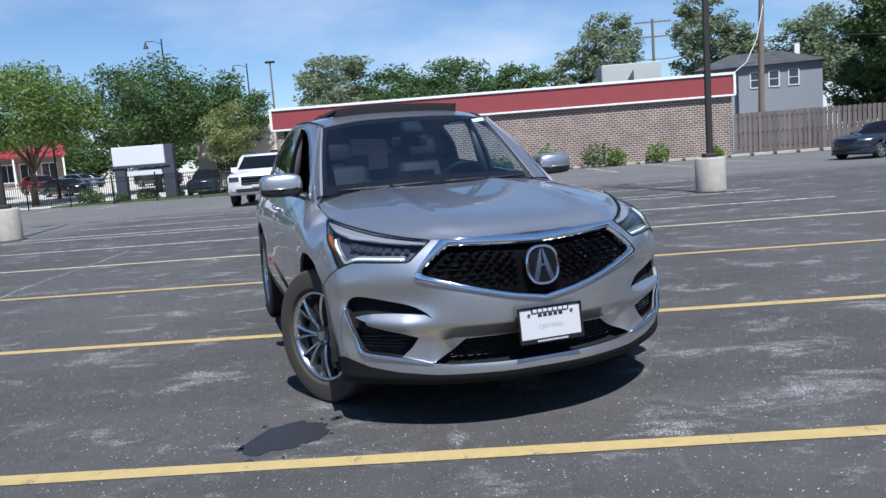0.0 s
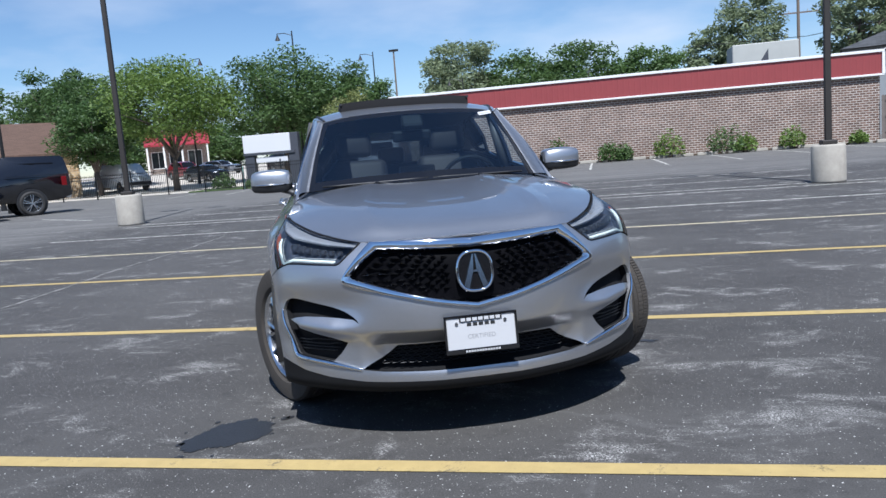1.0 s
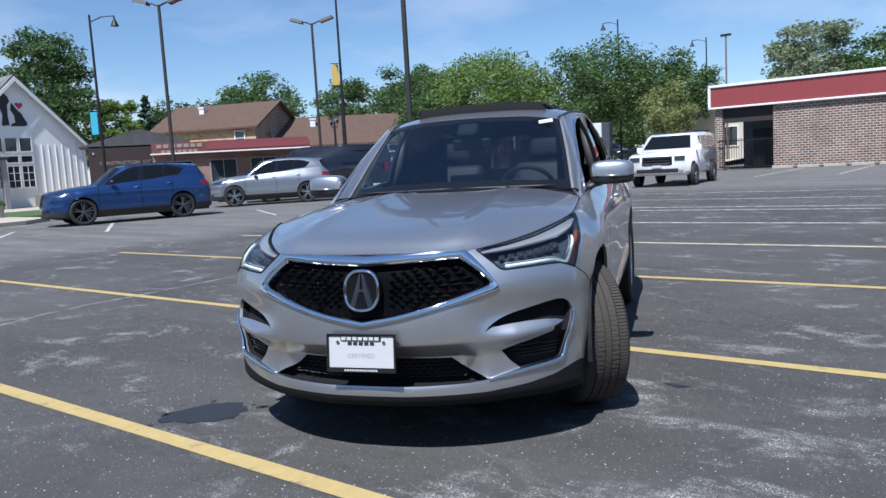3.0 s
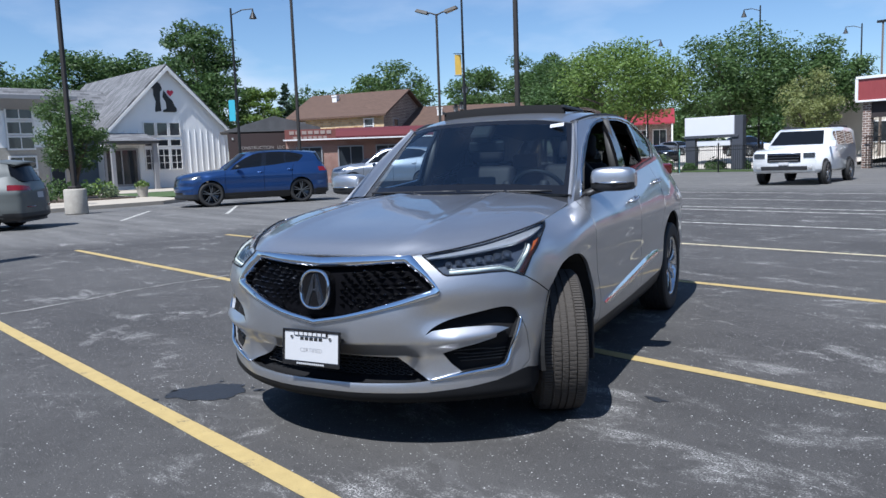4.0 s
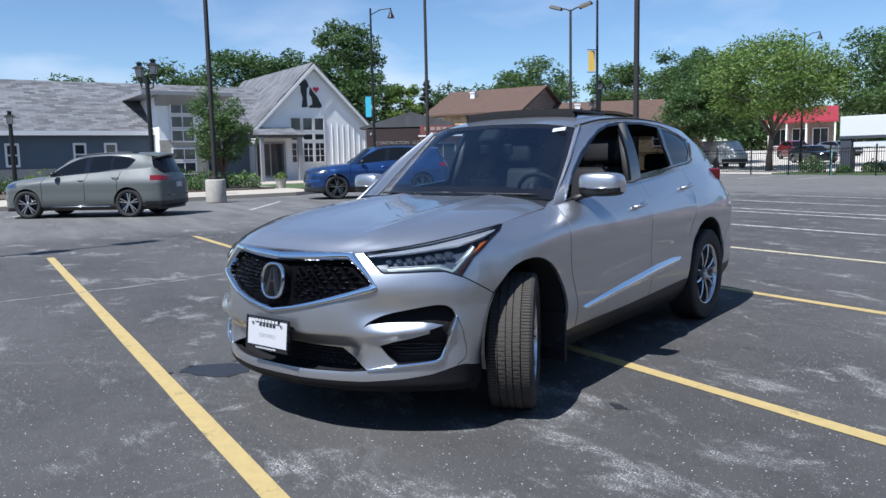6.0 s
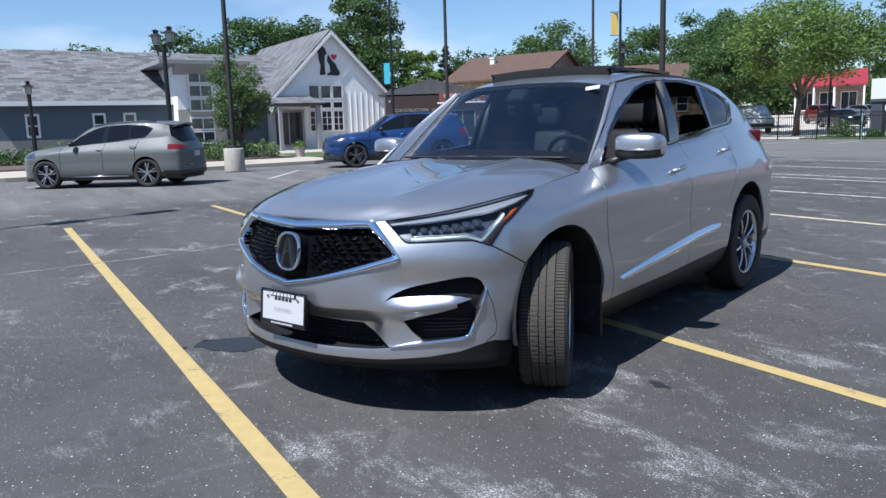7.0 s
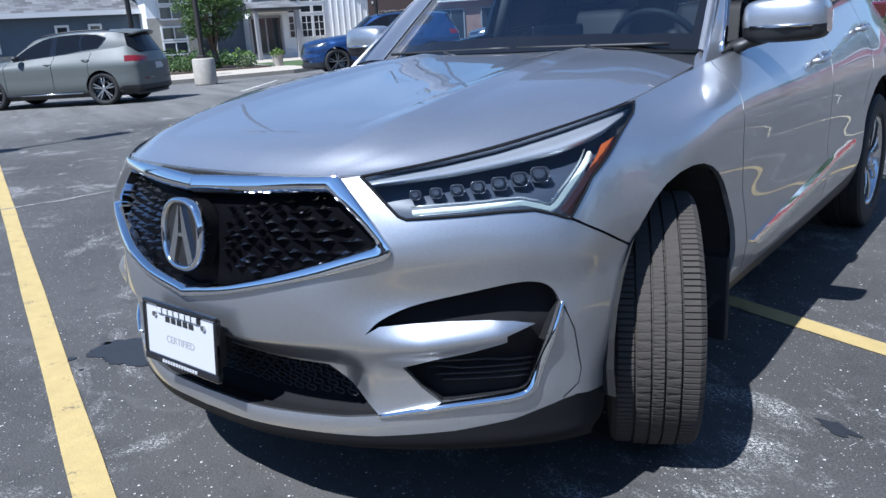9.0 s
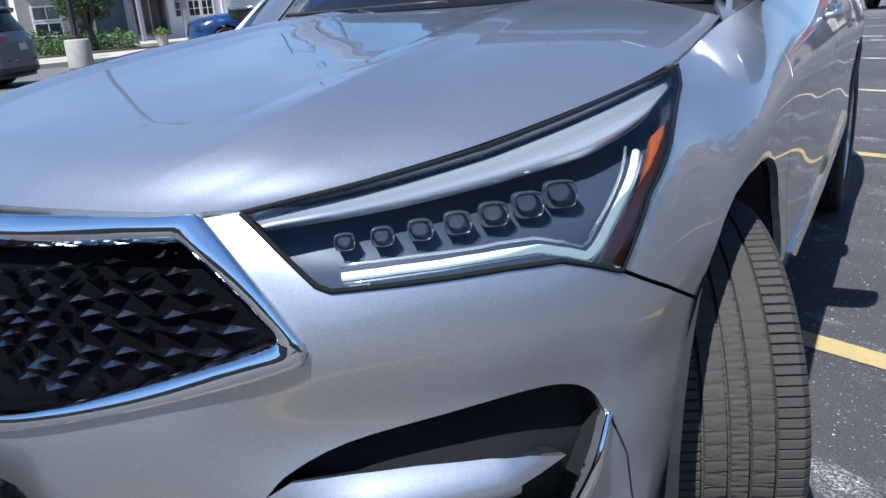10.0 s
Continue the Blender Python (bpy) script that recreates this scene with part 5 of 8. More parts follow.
part("awning_rail", bm, WHITE, shopf)
for x in (1.2, 3.9, 6.4, 8.4):
    window(shopf, pose(x, 0.55, 0.5), 1.7, 1.9, 2, 1, PRINT_GREY)
# ---- trees and shrubs ----
TREES = (  # x, y, height, spread, trunk, leaf, seed, leaves, size, label
    (-29.2, 47.4, 8.5, 4.8, 2.7, LEAF_LOCUST, 11, 7000, 0.20, "light green honey locust with an open crown"),
    (-23.4, 53.0, 8.9, 5.0, 2.4, LEAF_MID, 12, 8000, 0.22, "broad green street tree with dense crown"),
    (-18.8, 55.5, 7.8, 3.4, 2.0, LEAF_MID, 13, 4500, 0.22, "green street tree beside the sign"),
    (-16.0, 47.6, 5.6, 1.9, 1.0, LEAF_YELLOW, 14, 2600, 0.14, "small light green tree behind the fence"),
    (-35.4, 47.6, 6.6, 3.0, 1.8, LEAF_DARK, 15, 4200, 0.20, "dark green tree behind the fence"),
    (-40.5, 55.0, 9.0, 4.0, 2.0, LEAF_DARK, 16, 4500, 0.26, "dark green tree behind the fence"),
    (-49.5, 62.0, 10.8, 4.6, 2.5, LEAF_DARK, 17, 4500, 0.30, "dark green tree far behind the houses"),
    (-31.0, 11.4, 4.6, 1.55, 1.0, LEAF_MID, 18, 3600, 0.11, "young tree with green leaves in the bed"),
    (-74.0, 18.5, 10.6, 5.0, 3.0, LEAF_DARK, 20, 4200, 0.34, "dense dark tree behind the clinic"),
    (-73.0, 25.0, 12.8, 5.2, 3.0, LEAF_DARK, 21, 4600, 0.34, "dense dark tree behind the clinic"),
    (-71.5, 30.0, 12.4, 4.4, 3.0, LEAF_DARK, 22, 4000, 0.34, "dense dark tree behind the clinic"),
    (-74.0, 36.4, 16.2, 4.2, 6.0, LEAF_DARK, 23, 4000, 0.34, "tall loose crowned tree behind the clinic"),
    (-69.0, 36.0, 10.5, 3.6, 2.0, LEAF_DARK, 24, 3200, 0.34, "green tree behind the clinic"),
    (-67.0, 39.5, 9.0, 2.6, 2.0, LEAF_LOCUST, 25, 2600, 0.30, "light green tree behind the street"),
    (-72.5, 49.8, 10.6, 4.2, 2.0, LEAF_DARK, 26, 3600, 0.36, "round dark tree behind the brick house"),
    (-71.8, 60.0, 12.8, 5.4, 3.0, LEAF_MID, 27, 4600, 0.36, "broad green tree behind the brick house"),
    (-64.0, 67.0, 10.8, 4.5, 3.0, LEAF_MID, 28, 3600, 0.36, "green tree far behind the houses"),
    (-56.0, 70.0, 10.0, 4.5, 3.0, LEAF_DARK, 29, 3600, 0.36, "dark green tree far behind the houses"),
    (-78.0, 8.0, 9.5, 5.0, 3.0, LEAF_DARK, 30, 3000, 0.40, "dark tree far behind the clinic"),
    (-16.0, 84.0, 11.8, 5.0, 2.5, LEAF_PALE, 40, 4000, 0.36, "pale green tree behind the shop"),
    (-9.5, 85.0, 11.0, 5.2, 2.5, LEAF_MID, 41, 4000, 0.36, "green tree behind the shop"),
    (-3.0, 85.5, 11.8, 5.4, 2.5, LEAF_MID, 42, 4400, 0.36, "green tree behind the shop"),
    (4.6, 87.0, 10.6, 4.6, 2.5, LEAF_MID, 43, 3200, 0.36, "green tree behind the shop"),
    (11.0, 89.5, 12.2, 4.0, 2.5, LEAF_PALE, 44, 3600, 0.36, "pale green tree behind the shop"),
    (14.5, 89.0, 16.0, 4.0, 4.0, LEAF_PALE, 45, 3400, 0.36, "tall pale tree behind the shop"),
    (21.5, 77.5, 15.0, 3.2, 5.0, LEAF_PALE, 46, 2600, 0.34, "tall sparse pale tree behind the house"),
    (25.5, 79.0, 12.0, 3.6, 3.0, LEAF_PALE, 47, 3200, 0.34, "green tree behind the house"),
    (31.5, 76.0, 12.5, 4.5, 3.0, LEAF_PALE, 48, 3600, 0.36, "green tree behind the house"),
    (29.0, 55.5, 15.0, 4.2, 2.0, LEAF_DARK, 49, 6500, 0.30, "tall dark green tree beyond the board fence"),
    (33.5, 52.0, 14.0, 4.2, 2.0, LEAF_DARK, 50, 5000, 0.30, "tall dark green tree beyond the board fence"),
    (28.8, 58.5, 6.5, 3.2, 0.5, LEAF_DARK, 51, 4000, 0.30, "low dark tree beyond the board fence"),
    (37.0, 56.0, 7.5, 4.0, 0.5, LEAF_DARK, 52, 4000, 0.30, "low dark tree beyond the board fence"),
    (-68.0, 96.0, 8.5, 6.0, 0.8, LEAF_DARK, 53, 2600, 0.50, "far dark tree on the horizon"),
    (-58.0, 104.0, 8.0, 6.5, 0.8, LEAF_MID, 54, 2600, 0.50, "far green tree on the horizon"),
    (-45.0, 104.0, 8.5, 6.5, 0.8, LEAF_DARK, 55, 2600, 0.50, "far dark tree on the horizon"),
    (-34.0, 102.0, 8.0, 6.5, 0.8, LEAF_MID, 56, 2600, 0.50, "far green tree on the horizon"),
    (-24.0, 100.0, 8.0, 6.0, 0.8, LEAF_DARK, 57, 2600, 0.50, "far dark tree on the horizon"),
    (-76.0, 76.0, 9.0, 5.5, 0.8, LEAF_DARK, 58, 2600, 0.50, "far dark tree on the horizon"))
for x, y, h, sp, th, lf, sd, nl, sz, lb in TREES:
    tree("tree", pose(x, y, 0, 0, 0, sd * 37), h, sp, th, lf, sd, int(nl * 3.4), sz * 0.72, 0.15, lb, trunk_r=0.10 + 0.012 * h)
tree("fir_tree", pose(-66.0, 41.8, 0), 9.4, 2.4, 1.0, LEAF_FIR, 60, 3200, 0.30, 0.0, "dark conical fir behind the street", conifer=True)
rg = random.Random(77)
for k in range(16):
    y = -4 + 1.15 * k
    bush(pose(-33.6 + rg.uniform(-0.8, 1.2) - 0.02 * y, y, 0.18), rg.uniform(1.2, 1.9), rg.uniform(0.7, 1.25), rg.choice((LEAF_MID, LEAF_DARK, LEAF_LOCUST)), 100 + k, "rounded green shrub in the planting bed", 420, 0.11)
for k in range(7):
    bush(pose(-30.2 + rg.uniform(-0.5, 0.5), 4.5 + 1.3 * k, 0.18), rg.uniform(0.7, 1.1), rg.uniform(0.4, 0.7), rg.choice((LEAF_MID, LEAF_PALE)), 130 + k, "low shrub at the edge of the bed", 260, 0.09)
pot = thing("planter", pose(-30.0, 13.7, 0.14) @ Matrix.Scale(0.72, 4), "pale round concrete planter with flowers", "planter")
bm = bmesh.new()
lathe(bm, [(0.0, 0.0), (0.0, 0.26), (0.62, 0.36), (0.66, 0.36), (0.66, 0.30), (0.58, 0.28), (0.58, 0.0)], 20, "z")
part("pot", bm, CONCRETE, pot)
bush(pose(-30.0, 13.7, 0.55), 0.6, 0.32, LEAF_LOCUST, 150, "flowering plant in a planter", 200, 0.08, "potted_plant", "plant")
# ---- the silver suv: skin ----
SUV = thing("suv", pose(0.395, 3.508, 0, 0, 0, 21.9) @ Matrix.Diagonal((1.012, 1, 1, 1)), "silver metallic compact suv with chrome grille surround, parked across yellow lines", "suv")


def suv_controls():
    """Control columns (bottom to hood edge or beltline) from the front centre round the left side to the rear centre."""
    plan = ((0.0, -0.030), (0.2, -0.018), (0.4, 0.040), (0.56, 0.122), (0.70, 0.222), (0.80, 0.315), (0.865, 0.410))
    rows_c = ((0.232, 0.062), (0.262, 0.020), (0.318, 0.012), (0.385, 0.034), (0.455, 0.022), (0.525, 0.004), (0.635, 0.004), (0.735, 0.022))
    rows_k = ((0.232, 0.060), (0.266, 0.018), (0.31, 0.012), (0.385, 0.004), (0.465, 0.0), (0.55, 0.0), (0.635, 0.003), (0.74, 0.012))
    eight = ((0, 0.020, 0.83), (0.2, 0.033, 0.83), (0.4, 0.085, 0.835), (0.555, 0.165, 0.84), (0.685, 0.262, 0.85), (0.775, 0.365, 0.865), (0.835, 0.47, 0.885))
    nine = ((0, 0.060, 0.903), (0.2, 0.074, 0.903), (0.4, 0.115, 0.902), (0.528, 0.215, 0.917), (0.60, 0.32, 0.932), (0.668, 0.43, 0.947), (0.735, 0.575, 0.969))
    cols = []
    for k, (x, y) in enumerate(plan):
        w = (x / 0.865) ** 2
        col = []
        for (zc, dc), (zk, dk) in zip(rows_c, rows_k):
            d = dc + (dk - dc) * w
            col.append((x * (1 - 0.04 * w * (zc < 0.2)), y + d, zc + (zk - zc) * w))
        bulge = max(0.0, min(1.0, (x - 0.42) / 0.12, (0.90 - x) / 0.06))
        for r, dy in ((4, 0.010), (5, -0.006), (6, 0.020), (7, -0.008)):
            col[r] = (col[r][0], col[r][1] + dy * bulge, col[r][2])
        cols.append(col + [eight[k], nine[k]])
    side = ((0.20, 0.79), (0.26, 0.845), (0.32, 0.888), (0.40, 0.916), (0.48, 0.930), (0.57, 0.931), (0.67, 0.927), (0.80, 0.930), (0.955, 0.914))
    stations = (  # y, pull in, top x, top y, top z
        (0.55, 0.036, 0.778, 0.705, 0.989), (0.72, 0.018, 0.806, 0.82, 1.004), (0.95, -0.004, 0.800, 1.02, 1.024), (1.25, 0.000, 0.790, 1.25, 1.044),
        (1.60, 0.004, 0.800, 1.56, 1.075), (2.2, 0.000, 0.802, 2.2, 1.128), (2.8, 0.000, 0.800, 2.8, 1.172), (3.35, 0.000, 0.790, 3.35, 1.216),
        (3.72, -0.008, 0.776, 3.72, 1.246), (4.1, 0.006, 0.745, 4.1, 1.270), (4.4, 0.045, 0.690, 4.34, 1.290))
    for y, pull, tx, ty, tz in stations:
        col = [(x - pull, y, z) for z, x in side]
        if y < 0.8:
            col[7] = (col[7][0], y, 0.775)
            col[8] = (col[8][0] - 0.016, y + 0.03, 0.905)
            col[0], col[1], col[2] = (0.83, y, 0.20), (0.86, y, 0.255), (0.868, y, 0.32)
        elif y < 1.3:
            col[8] = (col[8][0], y, 0.915 + 0.03 * (y > 1))
        if y > 3.9:
            col = [(x, yy + (0.0 if z > 0.3 else -0.05), z) for x, yy, z in col]
        cols.append(col + [(tx, ty, tz)])
    for x, y, tx, ty in ((0.78, 4.60, 0.60, 4.52), (0.42, 4.69, 0.34, 4.60), (0.0, 4.71, 0.0, 4.62)):
        cols.append([(x * (0.97 + 0.03 * min(1, z / 0.5)), y - 0.10 * max(0, z - 0.75) - (0.08 if z < 0.3 else 0), z) for z, _ in side] + [(tx, ty, 1.16)])
    return np.array(cols)


def dense(ctrl, nu, nv):
    return catmull(np.swapaxes(catmull(np.swapaxes(ctrl, 0, 1), nv), 0, 1), nu)


HOOD = np.array([  # centre, inner, crease, outer, edge
    [(0, 0.066, 0.912), (0.15, 0.073, 0.912), (0.30, 0.096, 0.911), (0.40, 0.122, 0.910), (0.472, 0.158, 0.909)],
    [(0, 0.20, 0.966), (0.19, 0.205, 0.967), (0.385, 0.230, 0.966), (0.49, 0.26, 0.951), (0.578, 0.302, 0.926)],
    [(0, 0.45, 1.012), (0.20, 0.455, 1.013), (0.410, 0.462, 1.016), (0.56, 0.47, 0.994), (0.684, 0.482, 0.953)],
    [(0, 0.78, 1.053), (0.20, 0.78, 1.054), (0.400, 0.778, 1.060), (0.61, 0.772, 1.041), (0.786, 0.765, 0.996)],
    [(0, 1.10, 1.084), (0.19, 1.105, 1.086), (0.375, 1.103, 1.093), (0.61, 1.097, 1.074), (0.793, 1.09, 1.034)],
    [(0, 1.40, 1.108), (0.18, 1.408, 1.109), (0.350, 1.410, 1.113), (0.58, 1.405, 1.098), (0.772, 1.345, 1.056)]])
SCREEN = np.array([
    [(0, 1.455, 1.112), (0.25, 1.465, 1.111), (0.50, 1.50, 1.106), (0.715, 1.565, 1.092)],
    [(0, 1.72, 1.358), (0.225, 1.73, 1.355), (0.45, 1.765, 1.345), (0.655, 1.835, 1.322)],
    [(0, 1.99, 1.570), (0.20, 1.998, 1.567), (0.40, 2.02, 1.556), (0.588, 2.080, 1.528)]])
ROOF = np.array([
    [(0, 1.995, 1.576), (0.20, 2.003, 1.573), (0.42, 2.03, 1.560), (0.600, 2.090, 1.531)],
    [(0, 2.35, 1.634), (0.22, 2.35, 1.631), (0.44, 2.36, 1.617), (0.642, 2.40, 1.580)],
    [(0, 2.85, 1.658), (0.22, 2.85, 1.655), (0.45, 2.85, 1.640), (0.650, 2.85, 1.598)],
    [(0, 3.40, 1.645), (0.22, 3.40, 1.641), (0.44, 3.38, 1.624), (0.634, 3.36, 1.585)],
    [(0, 3.95, 1.600), (0.20, 3.94, 1.597), (0.40, 3.90, 1.578), (0.596, 3.85, 1.546)],
    [(0, 4.44, 1.545), (0.19, 4.42, 1.541), (0.37, 4.36, 1.524), (0.548, 4.24, 1.490)]])
CABIN = (  # belt point, roof point
    ((0.785, 1.40, 1.056), (0.602, 2.090, 1.531)), ((0.801, 1.85, 1.099), (0.628, 2.30, 1.565)), ((0.802, 2.30, 1.136), (0.642, 2.55, 1.586)),
    ((0.800, 2.80, 1.172), (0.649, 2.90, 1.597)), ((0.791, 3.30, 1.212), (0.638, 3.30, 1.587)), ((0.775, 3.72, 1.246), (0.614, 3.68, 1.562)),
    ((0.745, 4.10, 1.270), (0.585, 4.00, 1.530)), ((0.690, 4.34, 1.290), (0.548, 4.24, 1.490)))


def cabin_grid(nu, nv):
    b, t = catmull([c[0] for c in CABIN], nu), catmull([c[1] for c in CABIN], nu)
    v = np.linspace(0, 1, nv)[None, :, None]
    g = b[:, None] * (1 - v) + t[:, None] * v
    g[:, :, 0] += 0.022 * np.sin(np.pi * v[:, :, 0])
    return g


def skin(pts, core=(0, 2.3, 0.7)):
    """A sheet over the points with its faces turned away from the core."""
    bm = bmesh.new()
    grid_mesh(bm, pts)
    bm.normal_update()
    if sum(f.normal.dot(f.calc_center_median() - Vector(core)) * f.calc_area() for f in bm.faces) < 0:
        bmesh.ops.reverse_faces(bm, faces=bm.faces)
        bm.normal_update()
    return bm
# ---- the silver suv: panels ----
def pair(name, bm, mat, parent, label="", smooth=False):
    """The part on the left side and its mirror image on the right."""
    m2 = mirrored(bm)
    a = part(name, bm, mat, parent[0] if isinstance(parent, tuple) else parent, label, smooth)
    b = part(name, m2, mat, parent[1] if isinstance(parent, tuple) else parent, label, smooth)
    return a, b


def whole(name, bm, mat, parent, label="", smooth=False):
    both_sides(bm)
    return part(name, bm, mat, parent, label, smooth)


front = lambda c: c.y < 1.0
flank = lambda c: c.x > 0.6
GRID = dense(suv_controls(), 240, 100)
FACE = GRID[:70]
# the bumper turns under above the lower intake
for p in FACE.reshape(-1, 3):
    if p[0] < 0.52 and 0.352 < p[2] < 0.518:
        fade = min(1.0, max(0.0, (0.52 - p[0]) / 0.14))
        p[1] += 0.95 * (0.518 - max(p[2], 0.445)) * fade * fade * (3 - 2 * fade)
# the blade between the two fog openings stands out in a rounded ridge that faces the sky
for p in FACE.reshape(-1, 3):
    w = p[0] + p[1]
    if 0.30 < w < 1.20 and 0.42 < p[2] < 0.66:
        mid = float(np.interp(w, (0.30, 0.62, 0.80, 1.00, 1.15), (0.525, 0.520, 0.528, 0.545, 0.556)))
        run = float(np.interp(w, (0.56, 0.66, 0.78, 1.02, 1.14), (0.0, 0.4, 1.0, 0.9, 0.0)))
        off = (p[2] - mid) / (0.044 if p[2] > mid else 0.024)
        push = 0.024 * run * math.exp(-off * off)
        p += np.array((0.42, -0.90, 0.0)) * push


def on_face(x, z):
    """The place on the front skin nearest to x, z."""
    d = (FACE[:, :, 0] - x) ** 2 + (FACE[:, :, 2] - z) ** 2
    i = np.unravel_index(np.argmin(d), d.shape)
    return Vector(FACE[i])


def on_skin(w, z, off=0.0):
    """The place on the smooth skin at x + y = w and this height, moved out by off along the skin's normal."""
    d = (GRID[:115, :, 0] + GRID[:115, :, 1] - w) ** 2 + (GRID[:115, :, 2] - z) ** 2
    i, j = np.unravel_index(np.argmin(d), d.shape)
    i, j = min(max(i, 1), 113), min(max(j, 1), GRID.shape[1] - 2)
    p, a, b = GRID[i, j], (GRID[i + 1, j] - GRID[i - 1, j]) / 2, (GRID[i, j + 1] - GRID[i, j - 1]) / 2
    u, v = np.linalg.solve(np.array([[a[0] + a[1], b[0] + b[1]], [a[2], b[2]]]) + 1e-9 * np.eye(2), (w - p[0] - p[1], z - p[2]))
    u, v = max(-1.5, min(1.5, u)), max(-1.5, min(1.5, v))
    n = np.cross(a, b)
    n /= np.linalg.norm(n)
    if n[1] - 0.6 * n[0] > 0:
        n = -n
    return Vector(p + a * u + b * v + n * off)


def skin_sheet(edge_a, edge_b, n, profile):
    """Rows of points on the skin between two edges drawn in (x + y, z); profile: (share across, offset) from edge a to edge b. x stays on the left half."""
    def even(line):
        ds = np.cumsum([0.0] + [math.dist(p, q) for p, q in zip(line, line[1:])])
        return ds

    da = even([((p[0] + q[0]) / 2, (p[1] + q[1]) / 2) for p, q in zip(edge_a, edge_b)])
    rows = []
    for t in np.linspace(0, da[-1], n):
        a = [float(np.interp(t, da, [p[k] for p in edge_a])) for k in (0, 1)]
        b = [float(np.interp(t, da, [p[k] for p in edge_b])) for k in (0, 1)]
        row = [on_skin(a[0] + (b[0] - a[0]) * f, a[1] + (b[1] - a[1]) * f, h) for f, h in profile]
        for p in row:
            p.x = max(p.x, 0.0)
        rows.append(row)
    return rows


body = skin(GRID)


def take(poly, ax, ok):
    fs = carve(body, poly, ax, ok)
    body.normal_update()
    return fs


def drop(fs):
    bmesh.ops.delete(body, geom=fs, context="FACES")


ARCHES = []
for ay, az, ar in ((0.925, 0.42, 0.405), (3.68, 0.42, 0.415)):
    ring = [(ay + ar * math.cos(radians(a)), az + ar * math.sin(radians(a))) for a in range(-20, 201, 10)]
    ARCHES.append((ay, az, ar))
    drop(take(ring + [(ay - ar * 0.94, -0.2), (ay + ar * 0.94, -0.2)], SIDE, flank))

# grille: chrome ring and the dark field inside it
OUTER = ((-0.3, 0.884), (0.051, 0.886), (0.198, 0.892), (0.434, 0.899), (0.556, 0.902), (0.607, 0.857), (0.658, 0.806), (0.698, 0.757), (0.701, 0.746), (0.693, 0.732),
         (0.60, 0.713), (0.493, 0.693), (0.276, 0.655), (0.113, 0.624), (-0.024, 0.600), (-0.3, 0.55))
INNER = ((-0.3, 0.855), (0.03, 0.857), (0.198, 0.866), (0.423, 0.876), (0.513, 0.877), (0.594, 0.821), (0.646, 0.776), (0.649, 0.766), (0.618, 0.754), (0.498, 0.729),
         (0.318, 0.689), (0.118, 0.650), (-0.02, 0.627), (-0.3, 0.585))
ring_faces = take(OUTER, FRONT, front)
field = set(take(INNER, FRONT, front))
ring_faces = [f for f in take(OUTER, FRONT, front) if f not in field]
ring_out = [(-0.03, 0.893), (0.051, 0.895), (0.198, 0.901), (0.434, 0.907), (0.560, 0.909), (0.607, 0.860), (0.658, 0.806), (0.696, 0.760), (0.702, 0.748), (0.693, 0.732), (0.60, 0.713), (0.493, 0.693), (0.276, 0.655), (0.113, 0.624), (-0.03, 0.598)]
ring_in = [(-0.03, 0.856), (0.03, 0.858), (0.198, 0.866), (0.423, 0.876), (0.513, 0.877), (0.567, 0.841), (0.616, 0.802), (0.645, 0.777), (0.649, 0.768), (0.644, 0.762), (0.585, 0.748), (0.498, 0.729), (0.300, 0.686), (0.118, 0.650), (-0.03, 0.626)]
PROFILE = ((0.0, -0.012), (0.0, 0.004), (0.03, 0.0085), (0.09, 0.0115), (0.20, 0.0125), (0.45, 0.0118), (0.70, 0.0100), (0.78, 0.0085), (0.86, 0.0035), (0.96, -0.003), (1.0, -0.010), (1.0, -0.036))
ring_bm = bmesh.new()
grid_mesh(ring_bm, skin_sheet(ring_out, ring_in, 130, PROFILE))
bmesh.ops.recalc_face_normals(ring_bm, faces=ring_bm.faces)
both_sides(ring_bm)
bmesh.ops.recalc_face_normals(ring_bm, faces=ring_bm.faces)
surround = part("grille_surround", ring_bm, CHROME, SUV, "polished chrome grille surround", True)
surround.data.set_sharp_from_angle(angle=radians(42))
field = [f for f in field if f.is_valid]
grille = whole("grille", lift(field, -0.040, -0.030), GRILLE_BLACK, SUV, "gloss black grille with radiating studs")
drop(ring_faces + field)

# headlamps
LAMP = ((0.627, 0.905), (0.678, 0.863), (0.730, 0.822), (0.753, 0.815), (0.883, 0.817), (1.046, 0.820), (1.147, 0.818), (1.213, 0.804), (1.262, 0.790), (1.357, 0.869),
        (1.495, 0.931), (1.609, 0.976), (1.640, 1.001), (1.496, 0.988), (1.271, 0.962), (1.081, 0.941), (0.905, 0.926), (0.736, 0.914))
lens = take(LAMP, FRONT, front)
take(((1.421, 0.928), (1.546, 0.950), (1.518, 0.928), (1.259, 0.799), (1.234, 0.811)), FRONT, lambda c: front(c) and c.z > 0.78)
lens = take(LAMP, FRONT, front)
lamp_l, lamp_r = pair("headlamp", lift(lens, -0.050, -0.036), LAMP_SKY_TINT, SUV, "headlamp with seven square lenses")
pair("lens", lift(lens, 0.003, 0.006), GLASS_CLEAR, (lamp_l, lamp_r), "clear plastic lens")
bm = bmesh.new()
grid_mesh(bm, skin_sheet([(1.236, 0.811), (1.330, 0.872), (1.432, 0.932)], [(1.266, 0.796), (1.372, 0.862), (1.548, 0.948)], 20, ((0, -0.014), (0.0, -0.007), (0.5, -0.004), (1.0, -0.006), (1.0, -0.014))))
bmesh.ops.recalc_face_normals(bm, faces=bm.faces)
pair("side_marker", bm, AMBER, (lamp_l, lamp_r), "amber side marker")
